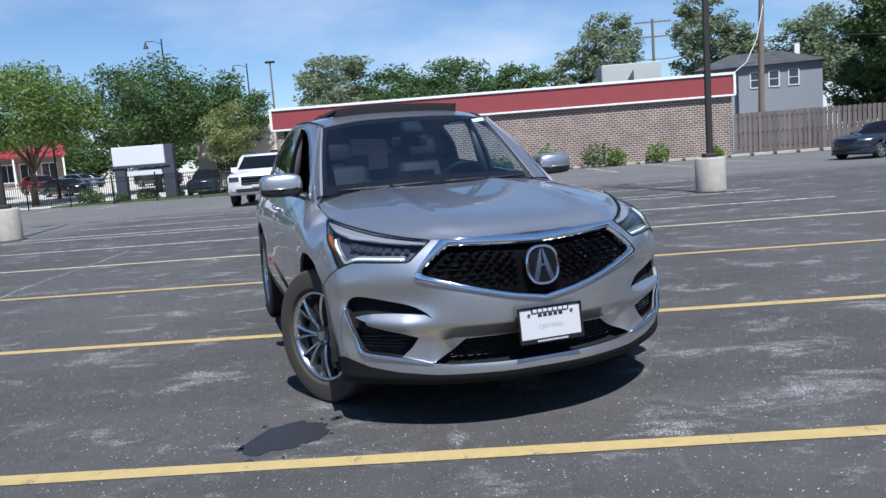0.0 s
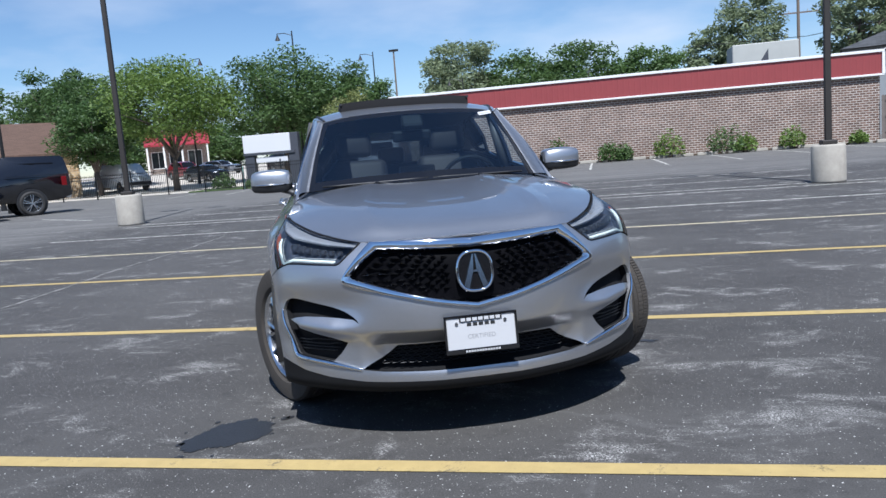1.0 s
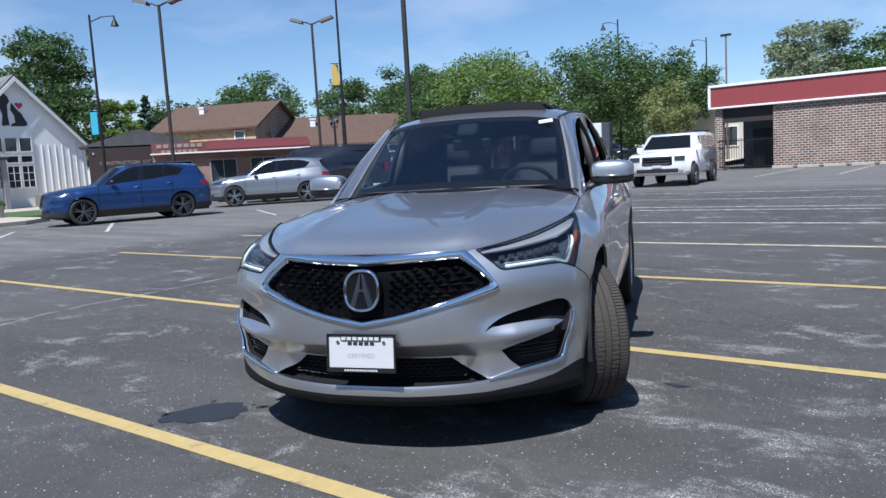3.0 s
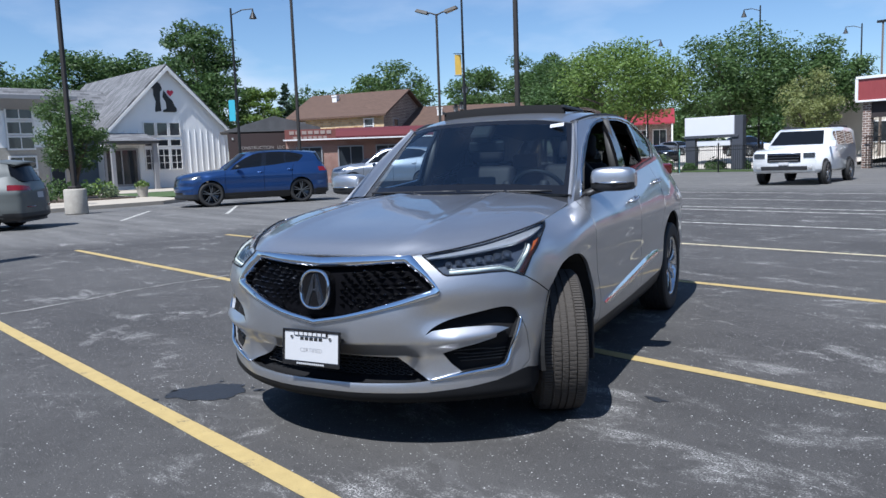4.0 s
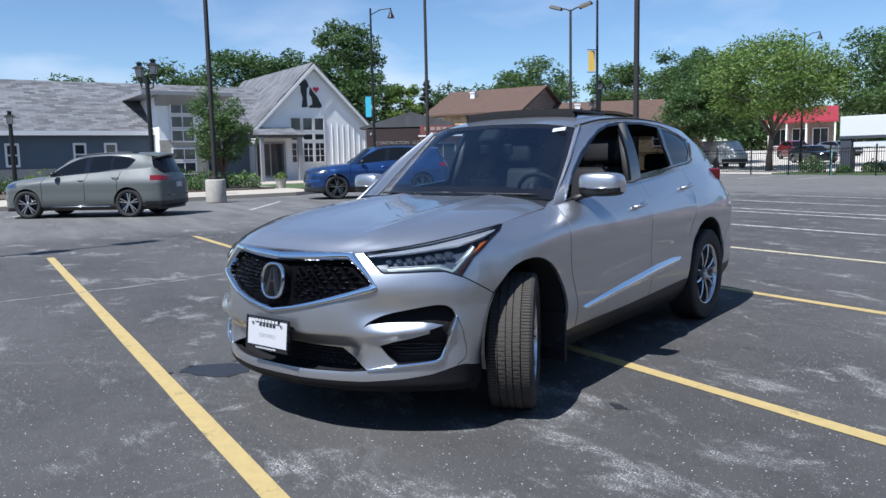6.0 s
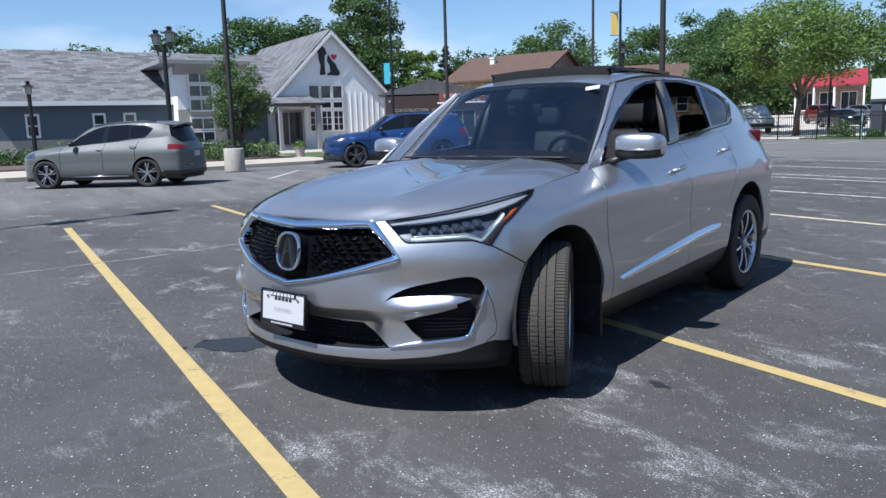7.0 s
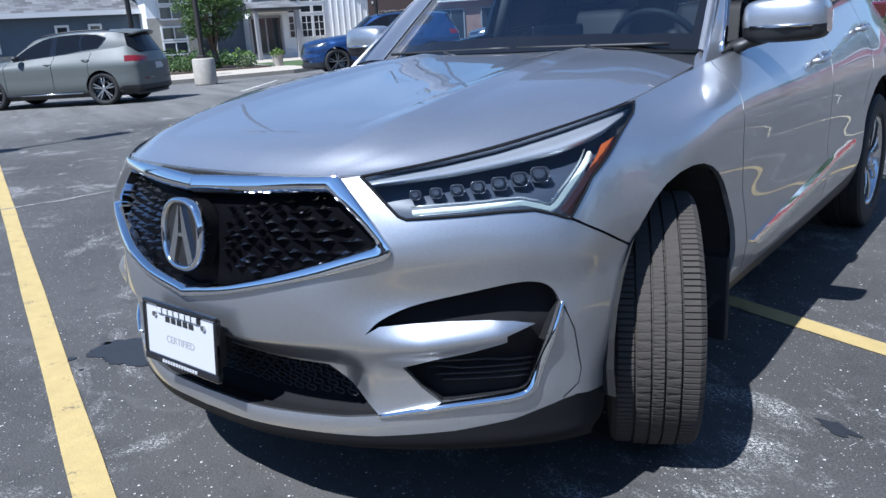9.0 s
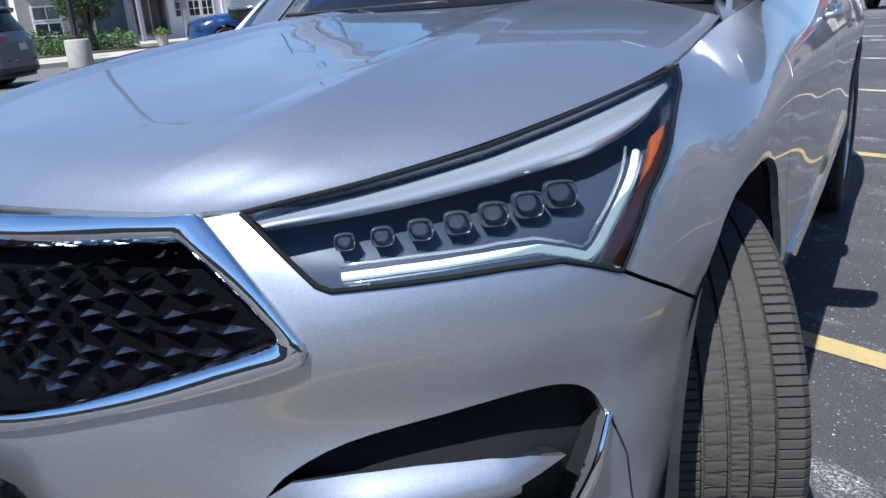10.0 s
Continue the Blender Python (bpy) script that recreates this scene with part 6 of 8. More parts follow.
# bright brow along the top of the lamp, a tilted blade behind the lens
bm = bmesh.new()
grid_mesh(bm, skin_sheet([(0.640, 0.903), (0.736, 0.911), (0.905, 0.923), (1.081, 0.938), (1.271, 0.959), (1.496, 0.985), (1.628, 0.998)],
                         [(0.660, 0.888), (0.746, 0.893), (0.905, 0.902), (1.081, 0.914), (1.271, 0.929), (1.465, 0.956), (1.590, 0.980)], 40, ((0.0, -0.016), (0.25, -0.011), (0.6, -0.006), (0.9, -0.0035), (1.0, -0.005), (1.02, -0.016))))
bmesh.ops.recalc_face_normals(bm, faces=bm.faces)
pair("brow", bm, BROW_SILVER, (lamp_l, lamp_r), "bright metal brow", True)
# black seal round the lens
bm = bmesh.new()
seal = []
for (w0, z0), (w1, z1) in zip(LAMP, LAMP[1:] + LAMP[:1]):
    seal += [tuple(on_skin(w0 + (w1 - w0) * t, z0 + (z1 - z0) * t, 0.001)) for t in (0, 0.25, 0.5, 0.75)]
tube(bm, seal + seal[:1], 0.0036, 6)
pair("lens_seal", bm, DULL_BLACK, (lamp_l, lamp_r), "black seal", True)
lens = take(LAMP, FRONT, front)
drop(lens)
OUT = Vector((0.60, -0.78, 0.15)).normalized()
for k, (w, z) in enumerate(((0.786, 0.862), (0.851, 0.864), (0.918, 0.867), (0.985, 0.870), (1.053, 0.874), (1.121, 0.879), (1.189, 0.885))):
    p = on_skin(w, z)
    m = look(p - OUT * 0.030, p - OUT * 2)
    q = 0.0105 + 0.0012 * k
    bm = bmesh.new()
    cell_line = [(math.copysign(abs(math.cos(a)) ** 0.55, math.cos(a)) * q * 1.18, math.copysign(abs(math.sin(a)) ** 0.55, math.sin(a)) * q) for a in (2 * math.pi * i / 20 for i in range(20))]
    prism(bm, cell_line, -0.020, -0.002, m)
    cell = pair("lamp_cell", bm, LAMP_CELL, (lamp_l, lamp_r), "grey cell with a clear dome")
    bm = bmesh.new()
    tube(bm, [m @ Vector((x, y, 0.0)) for x, y in cell_line + cell_line[:1]], 0.0007, 5)
    pair("cell_rim", bm, LAMP_CELL, cell, "thin bright rim", True)
    bm = bmesh.new()
    bmesh.ops.create_uvsphere(bm, u_segments=14, v_segments=8, radius=q * 0.92)
    for v in bm.verts:
        v.co = m @ Vector((v.co.x * 1.1, v.co.y, -0.002 + v.co.z * 0.6))
    pair("lamp_bulb_lens", bm, GLASS_CLEAR, cell, "", True)
DRL = [(0.772, 0.831), (0.90, 0.835), (1.05, 0.838), (1.115, 0.838), (1.170, 0.827), (1.205, 0.818), (1.226, 0.826), (1.300, 0.873), (1.378, 0.922)]
for off, lift_z, rad, nm in ((-0.010, 0.0, 0.0056, "running_light"), (-0.016, 0.0135, 0.0024, "running_light_edge"), (-0.006, -0.0085, 0.0018, "running_light_edge")):
    bm = bmesh.new()
    line = [(w - (0.6 if k > 5 else 0.2) * lift_z, z + lift_z * (0.75 if k > 5 else 1.0)) for k, (w, z) in enumerate(DRL)]
    steps = []
    for (w0, z0), (w1, z1) in zip(line, line[1:]):
        steps += [on_skin(w0 + (w1 - w0) * t, z0 + (z1 - z0) * t, off) for t in (0, 0.25, 0.5, 0.75)]
    tube(bm, [tuple(p) for p in steps + [on_skin(*line[-1], off)]], rad, 8)
    pair(nm, bm, DAY_LIGHT if nm == "running_light" else GUIDE, (lamp_l, lamp_r), "bright running light strip", True)

# dark seal under the front edge of the hood
fs = take(((-0.3, 0.885), (0.051, 0.887), (0.198, 0.893), (0.434, 0.900), (0.572, 0.903), (0.627, 0.906), (0.736, 0.915), (0.905, 0.927), (1.081, 0.942), (1.271, 0.963), (1.496, 0.989), (1.640, 1.002),
           (1.66, 1.04), (1.2, 1.0), (0.6, 0.96), (-0.3, 0.96)), FRONT, lambda c: c.y < 0.9 and c.z > 0.87)
whole("hood_seal", lift(fs, -0.005, 0.012), DULL_BLACK, SUV, "black seal under the hood edge")
drop(fs)

# bumper: chrome corner trim, fog pocket, lower intake, cladding
low = lambda c: front(c) and c.z < 0.72
bm = bmesh.new()
blade = [on_skin(w, z, 0.003) for w, z in catmull([(0.618, 0.343), (0.74, 0.358), (0.864, 0.370), (0.98, 0.379), (1.070, 0.387), (1.112, 0.402), (1.138, 0.440), (1.170, 0.500), (1.200, 0.556), (1.226, 0.604)], 60)]
tube(bm, [tuple(p) for p in blade], [float(np.interp(k, (0, 8, 26, 34, 44, 59), (0.006, 0.0115, 0.0135, 0.0120, 0.0085, 0.004))) for k in range(60)], 12, 1.0)
pair("bumper_trim", bm, CHROME, SUV, "chrome corner trim", True)
FOG_TOP = [tuple(p) for p in catmull([(0.594, 0.556), (0.643, 0.586), (0.752, 0.618), (0.93, 0.643), (1.075, 0.659), (1.150, 0.655), (1.195, 0.636), (1.220, 0.603)], 26)]
FOG = FOG_TOP + [(1.1775, 0.5265), (1.138, 0.450), (1.108, 0.404), (1.080, 0.390), (0.823, 0.376), (0.760, 0.415), (0.705, 0.466), (0.811, 0.489), (0.919, 0.506), (1.035, 0.530), (1.034, 0.547), (1.131, 0.564), (1.06, 0.577), (0.987, 0.583), (0.86, 0.584), (0.748, 0.581), (0.641, 0.574)]
fs = take(FOG, FRONT, low)
pair("fog_recess", lift(fs, -0.045, -0.032), DULL_BLACK, SUV, "black fog lamp recess")
drop(fs)
for k in range(4):
    bm = bmesh.new()
    z = 0.418 + 0.016 * k
    pts = [on_face(x, z) + Vector((-0.012, 0.036, 0)) for x in np.linspace(0.62 - 0.01 * k, 0.79 + 0.006 * k, 8)]
    tube(bm, pts, 0.004, 5, 0.7)
    pair("fog_slat", bm, BLACK, SUV, "thin black slat", True)
INTAKE = ((-0.3, 0.334), (0.09, 0.334), (0.218, 0.334), (0.50, 0.337), (0.62, 0.344), (0.46, 0.438), (0.23, 0.442), (-0.3, 0.442))
fs = take(INTAKE, FRONT, low)
intake = whole("lower_intake", lift(fs, -0.050, -0.036), DULL_BLACK, SUV, "black lower intake")
drop(fs)
SKIRT = ((-0.3, 0.290), (0.60, 0.292), (0.864, 0.306), (1.049, 0.326), (1.222, 0.362), (1.274, 0.366), (1.42, 0.336), (1.60, 0.336), (1.60, 0.10), (-0.3, 0.10))
fs = take(SKIRT, FRONT, lambda c: c.y < 0.7 and c.z < 0.42)
whole("front_skirt", lift(fs, 0.0, 0.02), LOWER, SUV, "grey front lip")
drop(fs)
fs = take(((1.28, 0.10), (4.9, 0.10), (4.9, 0.40), (4.2, 0.40), (3.1, 0.395), (2.2, 0.365), (1.28, 0.350)), SIDE, lambda c: c.z < 0.45)
for grp in islands(fs):
    bm = lift(grp, 0.0, 0.02)
    pair("sill_cladding", bm, BLACK, SUV, "black sill cladding")
drop(fs)
# chrome sill trim
fs = take(((1.502, 0.472), (1.53, 0.455), (1.60, 0.446), (2.603, 0.526), (2.911, 0.544), (3.03, 0.575), (3.054, 0.586), (2.691, 0.604), (2.605, 0.590)), SIDE, flank)
sill_bm = lift(fs, 0.011, 0.014)
for v in sill_bm.verts:
    mid = float(np.interp(v.co.y, (1.5, 2.6, 3.05), (0.462, 0.560, 0.582)))
    v.co.x -= 0.55 * max(-0.012, v.co.z - mid)
pair("sill_trim", sill_bm, CHROME, SUV, "bright side trim strip")
# panel gaps
for line, ax, ok, w in (
        (((1.262, 0.792), (1.382, 0.744), (1.560, 0.662)), FRONT, front, 0.006),
        (((1.226, 0.600), (1.265, 0.532), (1.291, 0.427), (1.279, 0.393), (1.221, 0.366)), FRONT, low, 0.005),
        (((1.445, 1.10), (1.36, 0.92), (1.36, 0.78), (1.385, 0.66), (1.44, 0.50), (1.46, 0.34)), SIDE, flank, 0.006),
        (((2.60, 1.20), (2.63, 1.05), (2.545, 0.94), (2.515, 0.80), (2.515, 0.36)), SIDE, flank, 0.006),
        (((3.44, 1.25), (3.47, 1.08), (3.40, 0.90), (3.28, 0.78), (3.24, 0.72)), SIDE, flank, 0.006),
        (((4.33, 1.33), (4.36, 1.0), (4.30, 0.80), (4.06, 0.56)), SIDE, lambda c: c.x > 0.5, 0.006)):
    drop(take(strip(line, w), ax, ok))
body.normal_update()
PANELS = (("bumper", 0.0, 0.55), ("fender", 0.9, 0.9), ("front_door", 1.95, 0.7), ("rear_door", 2.95, 0.8), ("quarter_panel", 3.7, 1.0), ("rear_bumper", 4.55, 0.7))
BODY_PARTS = {}
for grp in islands(body.faces[:]):
    if len(grp) < 25:
        continue
    ys = sum(f.calc_center_median().y * f.calc_area() for f in grp) / sum(f.calc_area() for f in grp)
    xs = min(v.co.x for f in grp for v in f.verts)
    zs = sum(f.calc_center_median().z * f.calc_area() for f in grp) / sum(f.calc_area() for f in grp)
    nm = min(PANELS, key=lambda q: abs(q[1] - ys) + 0.3 * abs(q[2] - zs))[0]
    bm = lift(grp, 0.0, 0.016)
    if xs < 0.01:
        whole("bumper" if ys < 2 else "tailgate", bm, PAINT, SUV, "silver painted panel")
    else:
        BODY_PARTS.setdefault("winglet" if nm == "bumper" else nm, pair("winglet" if nm == "bumper" else nm, bm, PAINT, SUV))
body.free()

# dark shell behind the gaps
liner = skin(dense(suv_controls(), 90, 30))
for ay, az, ar in ARCHES:
    bmesh.ops.delete(liner, geom=carve(liner, [(ay + ar * math.cos(radians(a)), az + ar * math.sin(radians(a))) for a in range(0, 181, 15)] + [(ay - ar, -0.2), (ay + ar, -0.2)], SIDE, flank), context="FACES")
liner.normal_update()
for v in liner.verts:
    v.co -= v.normal * 0.02
    if v.co.y < 0.7:
        v.co -= v.normal * 0.045
    if v.co.y < 0.5 and v.co.x < 0.58 and 0.30 < v.co.z < 0.60:
        v.co.y += 0.10
whole("inner_shell", liner, WELL, SUV)
for ay, az, ar in ARCHES:
    bm = bmesh.new()
    rows = []
    for a in range(-25, 206, 11):
        ca, sa = math.cos(radians(a)), math.sin(radians(a))
        rows.append([(x, ay + (ar + 0.004) * ca, az + (ar + 0.004) * sa) for x in (0.905, 0.75, 0.50)])
    grid_mesh(bm, rows)
    disc = [bm.verts.new((0.50, ay + (ar + 0.004) * math.cos(radians(a)), az + (ar + 0.004) * math.sin(radians(a)))) for a in range(-25, 206, 11)]
    bm.faces.new(disc)
    pair("wheel_liner", bm, WELL, SUV, "black wheel arch liner")
bm = bmesh.new()
box(bm, -0.66, 0.66, 0.55, 4.40, 0.23, 0.26, 0.0)
part("underbody", bm, WELL, SUV)
# mud flaps
bm = bmesh.new()
box(bm, 0.70, 0.915, 1.318, 1.335, 0.17, 0.46, 0.006)
pair("mud_flap", bm, BLACK, SUV, "black mud flap")

# grille studs, radiating from the emblem
for r in range(9):
    f = (r - 4) / 4
    x = 0.110 + (0.019 if r % 2 else 0.0) + 0.012 * abs(f)
    while x < 0.56:
        z = 0.757 + f * (0.060 + 0.115 * (x - 0.08)) + 0.02 * (x - 0.1)
        w = x + on_face(x, z).y
        ln = 0.017 + 0.052 * (x - 0.08)
        h = 0.0042 + 0.0062 * (x - 0.08)
        if inside(INNER, w, z + 0.006) and inside(INNER, w, z - 0.006) and inside(INNER, w + 1.4 * ln, z):
            rise = f * 0.115 + 0.02
            a, q = on_face(x - ln * 0.8, z - ln * 0.8 * rise) + Vector((0, 0.039, 0)), on_face(x + ln, z + ln * rise) + Vector((0, 0.037, 0))
            p = on_face(x + 0.5 * ln, z + 0.5 * ln * rise) + Vector((0, 0.020, 0))
            bm = bmesh.new()
            vs = [bm.verts.new(c) for c in (a, p + Vector((0, 0.015, h)), q, p + Vector((0, 0.015, -h)), p)]
            for i in range(4):
                bm.faces.new((vs[i], vs[(i + 1) % 4], vs[4]))
            bmesh.ops.recalc_face_normals(bm, faces=bm.faces)
            if bm.faces[0].normal.y > 0:
                bmesh.ops.reverse_faces(bm, faces=bm.faces)
            pair("stud", bm, DARK_CHROME, grille)
        x += 0.036 + 0.075 * (x - 0.08)
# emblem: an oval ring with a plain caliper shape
emblem_at = pose(0, -0.006, 0.757, 82, 0, 0)
bm = bmesh.new()
oval = [(math.copysign(abs(math.cos(a)) ** 0.80, math.cos(a)) * 0.078, math.copysign(abs(math.sin(a)) ** 0.80, math.sin(a)) * 0.088) for a in (2 * math.pi * k / 48 for k in range(48))]
prism(bm, oval, -0.05, 0.004)
emblem = part("emblem", bm, GLOSS_BLACK, SUV, "oval emblem with a bright ring", at=emblem_at)
bm = bmesh.new()
n = len(oval)
rows = []
for k in range(n + 1):
    x, y = oval[k % n]
    ln = math.hypot(x, y)
    rows.append([(x * (1 + d / ln), y * (1 + d / ln), h) for d, h in ((0.004, -0.004), (0.004, 0.010), (0.0, 0.014), (-0.006, 0.014), (-0.009, 0.009), (-0.009, 0.002))])
grid_mesh(bm, rows)
bmesh.ops.remove_doubles(bm, verts=bm.verts, dist=1e-5)
part("emblem_ring", bm, CHROME, emblem, "chrome ring", True)
for s in (-1, 1):
    bm = bmesh.new()
    prism(bm, [(s * 0.0025, 0.073), (s * 0.0075, 0.072), (s * 0.050, -0.062), (s * 0.031, -0.076), (s * 0.0075, 0.004)][::s], 0.003, 0.012)
    part("emblem_bar", bm, SATIN, emblem)
bm = bmesh.new()
prism(bm, [(-0.011, 0.004), (0.011, 0.004), (0.0135, -0.005), (-0.0135, -0.005)][::-1], 0.003, 0.011)
part("emblem_bar", bm, SATIN, emblem)

# number plate blank with a dealer frame
plate_at = pose(0, -0.062, 0.495, 84, 0, 0)
bm = bmesh.new()
box(bm, -0.151, 0.151, -0.077, 0.077, -0.016, -0.004, 0.004)
box(bm, -0.125, 0.125, -0.060, 0.050, -0.05, -0.014, 0.006)
box(bm, -0.060, 0.06, -0.05, 0.05, -0.11, -0.05)
plate = part("plate_holder", bm, BLACK, SUV, "black plate holder with a white dealer card", at=plate_at)
bm = bmesh.new()
box(bm, -0.148, 0.148, -0.074, 0.074, -0.004, 0.002, 0.002)
part("card", bm, WHITE_PAPER, plate, "white card")
bm = bmesh.new()
for x0, x1, y0, y1 in ((-0.158, 0.158, 0.072, 0.083), (-0.158, 0.158, -0.083, -0.062), (-0.158, -0.148, -0.062, 0.072), (0.148, 0.158, -0.062, 0.072)):
    box(bm, x0, x1, y0, y1, -0.006, 0.008, 0.0025)
box(bm, -0.092, 0.092, 0.054, 0.072, 0.003, 0.007, 0.001)
part("plate_frame", bm, GLOSS_BLACK, plate, "black plate frame")
for n, a0, step, wd, y0, y1, mt in ((7, -0.086, 0.0251, 0.0195, 0.0565, 0.0700, WHITE_PAPER), (13, -0.075, 0.0118, 0.0085, -0.0770, -0.0690, WHITE_PAPER), (5, -0.060, 0.0255, 0.0190, 0.034, 0.047, PRINT)):
    for k in range(n):
        bm = bmesh.new()
        box(bm, a0 + step * k, a0 + step * k + wd, y0, y1, 0.002, 0.0095 if mt is WHITE_PAPER else 0.0035)
        part("writing_bar", bm, mt, plate)
for sx in (-1, 1):
    bm = bmesh.new()
    cylinder(bm, 0.008, 0.007, 0.002, 0.008, 12, pose(sx * 0.105, 0.048, 0))
    part("screw_cap", bm, SATIN, plate)


def writing(text, size, mat, parent, m, name="lettering", depth=0.0008):
    cu = bpy.data.curves.new(name, "FONT")
    cu.body, cu.size, cu.extrude, cu.align_x, cu.align_y = text, size, depth, "CENTER", "CENTER"
    tmp = new(name, cu)
    me = bpy.data.meshes.new_from_object(tmp.evaluated_get(bpy.context.evaluated_depsgraph_get()))
    bpy.data.objects.remove(tmp)
    me.materials.append(mat)
    ob = new(name, me)
    ob.parent, ob.matrix_basis = parent, m
    return ob


writing("CERTIFIED", 0.0265, PRINT_PALE, plate, pose(0, -0.012, 0.0026), "card_lettering", 0.0002)

# lower intake mesh
bm = bmesh.new()
for r in range(6):
    for k in range(22):
        x = -0.40 + 0.0375 * k + (0.0187 if r % 2 else 0)
        z = 0.358 + 0.0175 * r
        p = on_face(abs(x), z)
        if inside(INTAKE, p.x + p.y, z):
            c = Vector((x, p.y + 0.018, z))
            hexa = [Vector((0.0185 * math.cos(radians(a)), 0, 0.0085 * math.sin(radians(a)))) for a in (0, 50, 130, 180, 230, 310)]
            tube(bm, [c + h for h in hexa] + [c + hexa[0]], 0.0022, 4)
part("intake_mesh", bm, BLACK, intake, "black honeycomb mesh")
# ---- the silver suv: hood, glasshouse, cabin ----
hood_grid = dense(HOOD, 70, 100)
for row in hood_grid:
    for p in row:
        xc = float(np.interp(p[1], HOOD[:, 2, 1], HOOD[:, 2, 0]))
        p[2] += 0.0075 * max(0.0, 1 - abs(p[0] - xc) / 0.07) * min(1.0, max(0.0, (p[1] - 0.12) / 0.25))
whole("hood", lift_all(skin(hood_grid), 0.0, 0.018), PAINT, SUV, "silver hood with soft creases")
cowl = np.array([[(0, 1.37, 1.085), (0.3, 1.38, 1.086), (0.56, 1.38, 1.074), (0.80, 1.34, 1.030)], [(0, 1.50, 1.100), (0.3, 1.51, 1.098), (0.56, 1.55, 1.090), (0.79, 1.62, 1.065)]])
whole("cowl", skin(dense(cowl, 6, 24)), BLACK, SUV, "black plastic cowl", True)
for x0, x1, y0 in ((0.05, 0.62, 1.47), (-0.62, 0.02, 1.475)):
    bm = bmesh.new()
    g = [(x0 + (x1 - x0) * t, 1.475 + 0.05 * abs(x0 + (x1 - x0) * t) ** 2 / 0.4, 1.125 - 0.012 * abs(x0 + (x1 - x0) * t)) for t in np.linspace(0, 1, 7)]
    tube(bm, g, 0.007, 6)
    tube(bm, [g[3], (g[3][0] + 0.05, g[3][1] - 0.05, g[3][2] - 0.01), (g[3][0] + 0.12, 1.42, 1.10)], 0.008, 6)
    part("wiper", bm, BLACK, SUV, "black wiper arm", True)

# windscreen with a black border
scr = skin(dense(SCREEN, 40, 40))
fs = carve(scr, ((-0.2, 1.51), (0.25, 1.52), (0.50, 1.552), (0.665, 1.612), (0.625, 1.83), (0.555, 2.035), (0.40, 1.985), (0.20, 1.962), (-0.2, 1.957)), TOP, lambda c: True)
scr.normal_update()
glass = set(fs)
screen = whole("windscreen", lift(fs, 0.0, 0.0), GLASS, SUV, "tinted laminated windscreen")
whole("windscreen_border", lift([f for f in scr.faces if f not in glass], 0.0, 0.006), GLOSS_BLACK, screen)
scr.free()
bm = bmesh.new()
box(bm, -0.045, 0.045, -0.018, 0.018, 0, 0.0015)
part("windscreen_sticker", bm, WHITE_PAPER, screen, "white paper sticker", at=Matrix.Translation((0.505, 1.998, 1.519)) @ pose(0, 0, 0, 39, -6, 8))
bm = bmesh.new()
box(bm, -0.038, 0.030, -0.006, -0.001, 0.0015, 0.0022)
part("sticker_print", bm, PRINT_GREY, screen, at=Matrix.Translation((0.505, 1.998, 1.519)) @ pose(0, 0, 0, 39, -6, 8))
bm = bmesh.new()
box(bm, -0.13, 0.13, -0.012, 0.018, -0.038, 0.038, 0.014, None, 2)
part("rear_view_mirror", bm, BLACK, SUV, "black rear view mirror", at=pose(0, 2.02, 1.40, 10, 0, 0))
bm = bmesh.new()
box(bm, -0.07, 0.07, -0.09, 0.05, -0.03, 0.03, 0.012)
part("camera_housing", bm, BLACK, SUV, at=pose(0, 1.975, 1.505, 38, 0, 0))

# pillars beside the windscreen
sc, cb = catmull(SCREEN[:, 3], 24), catmull([CABIN[0][0], ((0.708, 1.735, 1.305)), CABIN[0][1]], 24)
pil = np.stack([sc, sc * 0.66 + cb * 0.34 + np.array([0.012, -0.010, 0.012]), sc * 0.33 + cb * 0.67 + np.array([0.016, -0.010, 0.010]), cb], 1)
pair("windscreen_pillar", lift_all(skin(dense(pil, 24, 9)), 0.0, 0.01), PAINT, SUV)
fil = np.array([[(0.774, 1.343, 1.055), (0.786, 1.30, 1.047)], [(0.745, 1.43, 1.078), (0.790, 1.40, 1.056)], [(0.716, 1.563, 1.092), (0.785, 1.42, 1.060)]])
pair("fender_corner", lift_all(skin(dense(fil, 8, 5)), 0.002, 0.01), PAINT, SUV)

# cabin side: frame, dark trim and panes
cab = skin(cabin_grid(110, 44))
FRONT_WIN = ((1.620, 1.112), (1.735, 1.228), (1.92, 1.336), (2.088, 1.428), (2.24, 1.496), (2.398, 1.540), (2.560, 1.556), (2.480, 1.172), (2.20, 1.150), (1.929, 1.133))
REAR_WIN = ((2.690, 1.562), (2.95, 1.568), (3.255, 1.549), (3.205, 1.400), (3.240, 1.256), (2.90, 1.208), (2.640, 1.178))
QUARTER = ((3.330, 1.540), (3.50, 1.522), (3.677, 1.490), (3.800, 1.440), (3.74, 1.36), (3.620, 1.285), (3.285, 1.260), (3.260, 1.40))
DLO = ((1.545, 1.078), (1.700, 1.232), (1.90, 1.358), (2.088, 1.450), (2.30, 1.536), (2.50, 1.572), (2.80, 1.583), (3.10, 1.578), (3.40, 1.558), (3.65, 1.514), (3.85, 1.455), (3.86, 1.43), (3.76, 1.34), (3.66, 1.272),
       (3.26, 1.240), (2.90, 1.192), (2.30, 1.148), (1.90, 1.114))
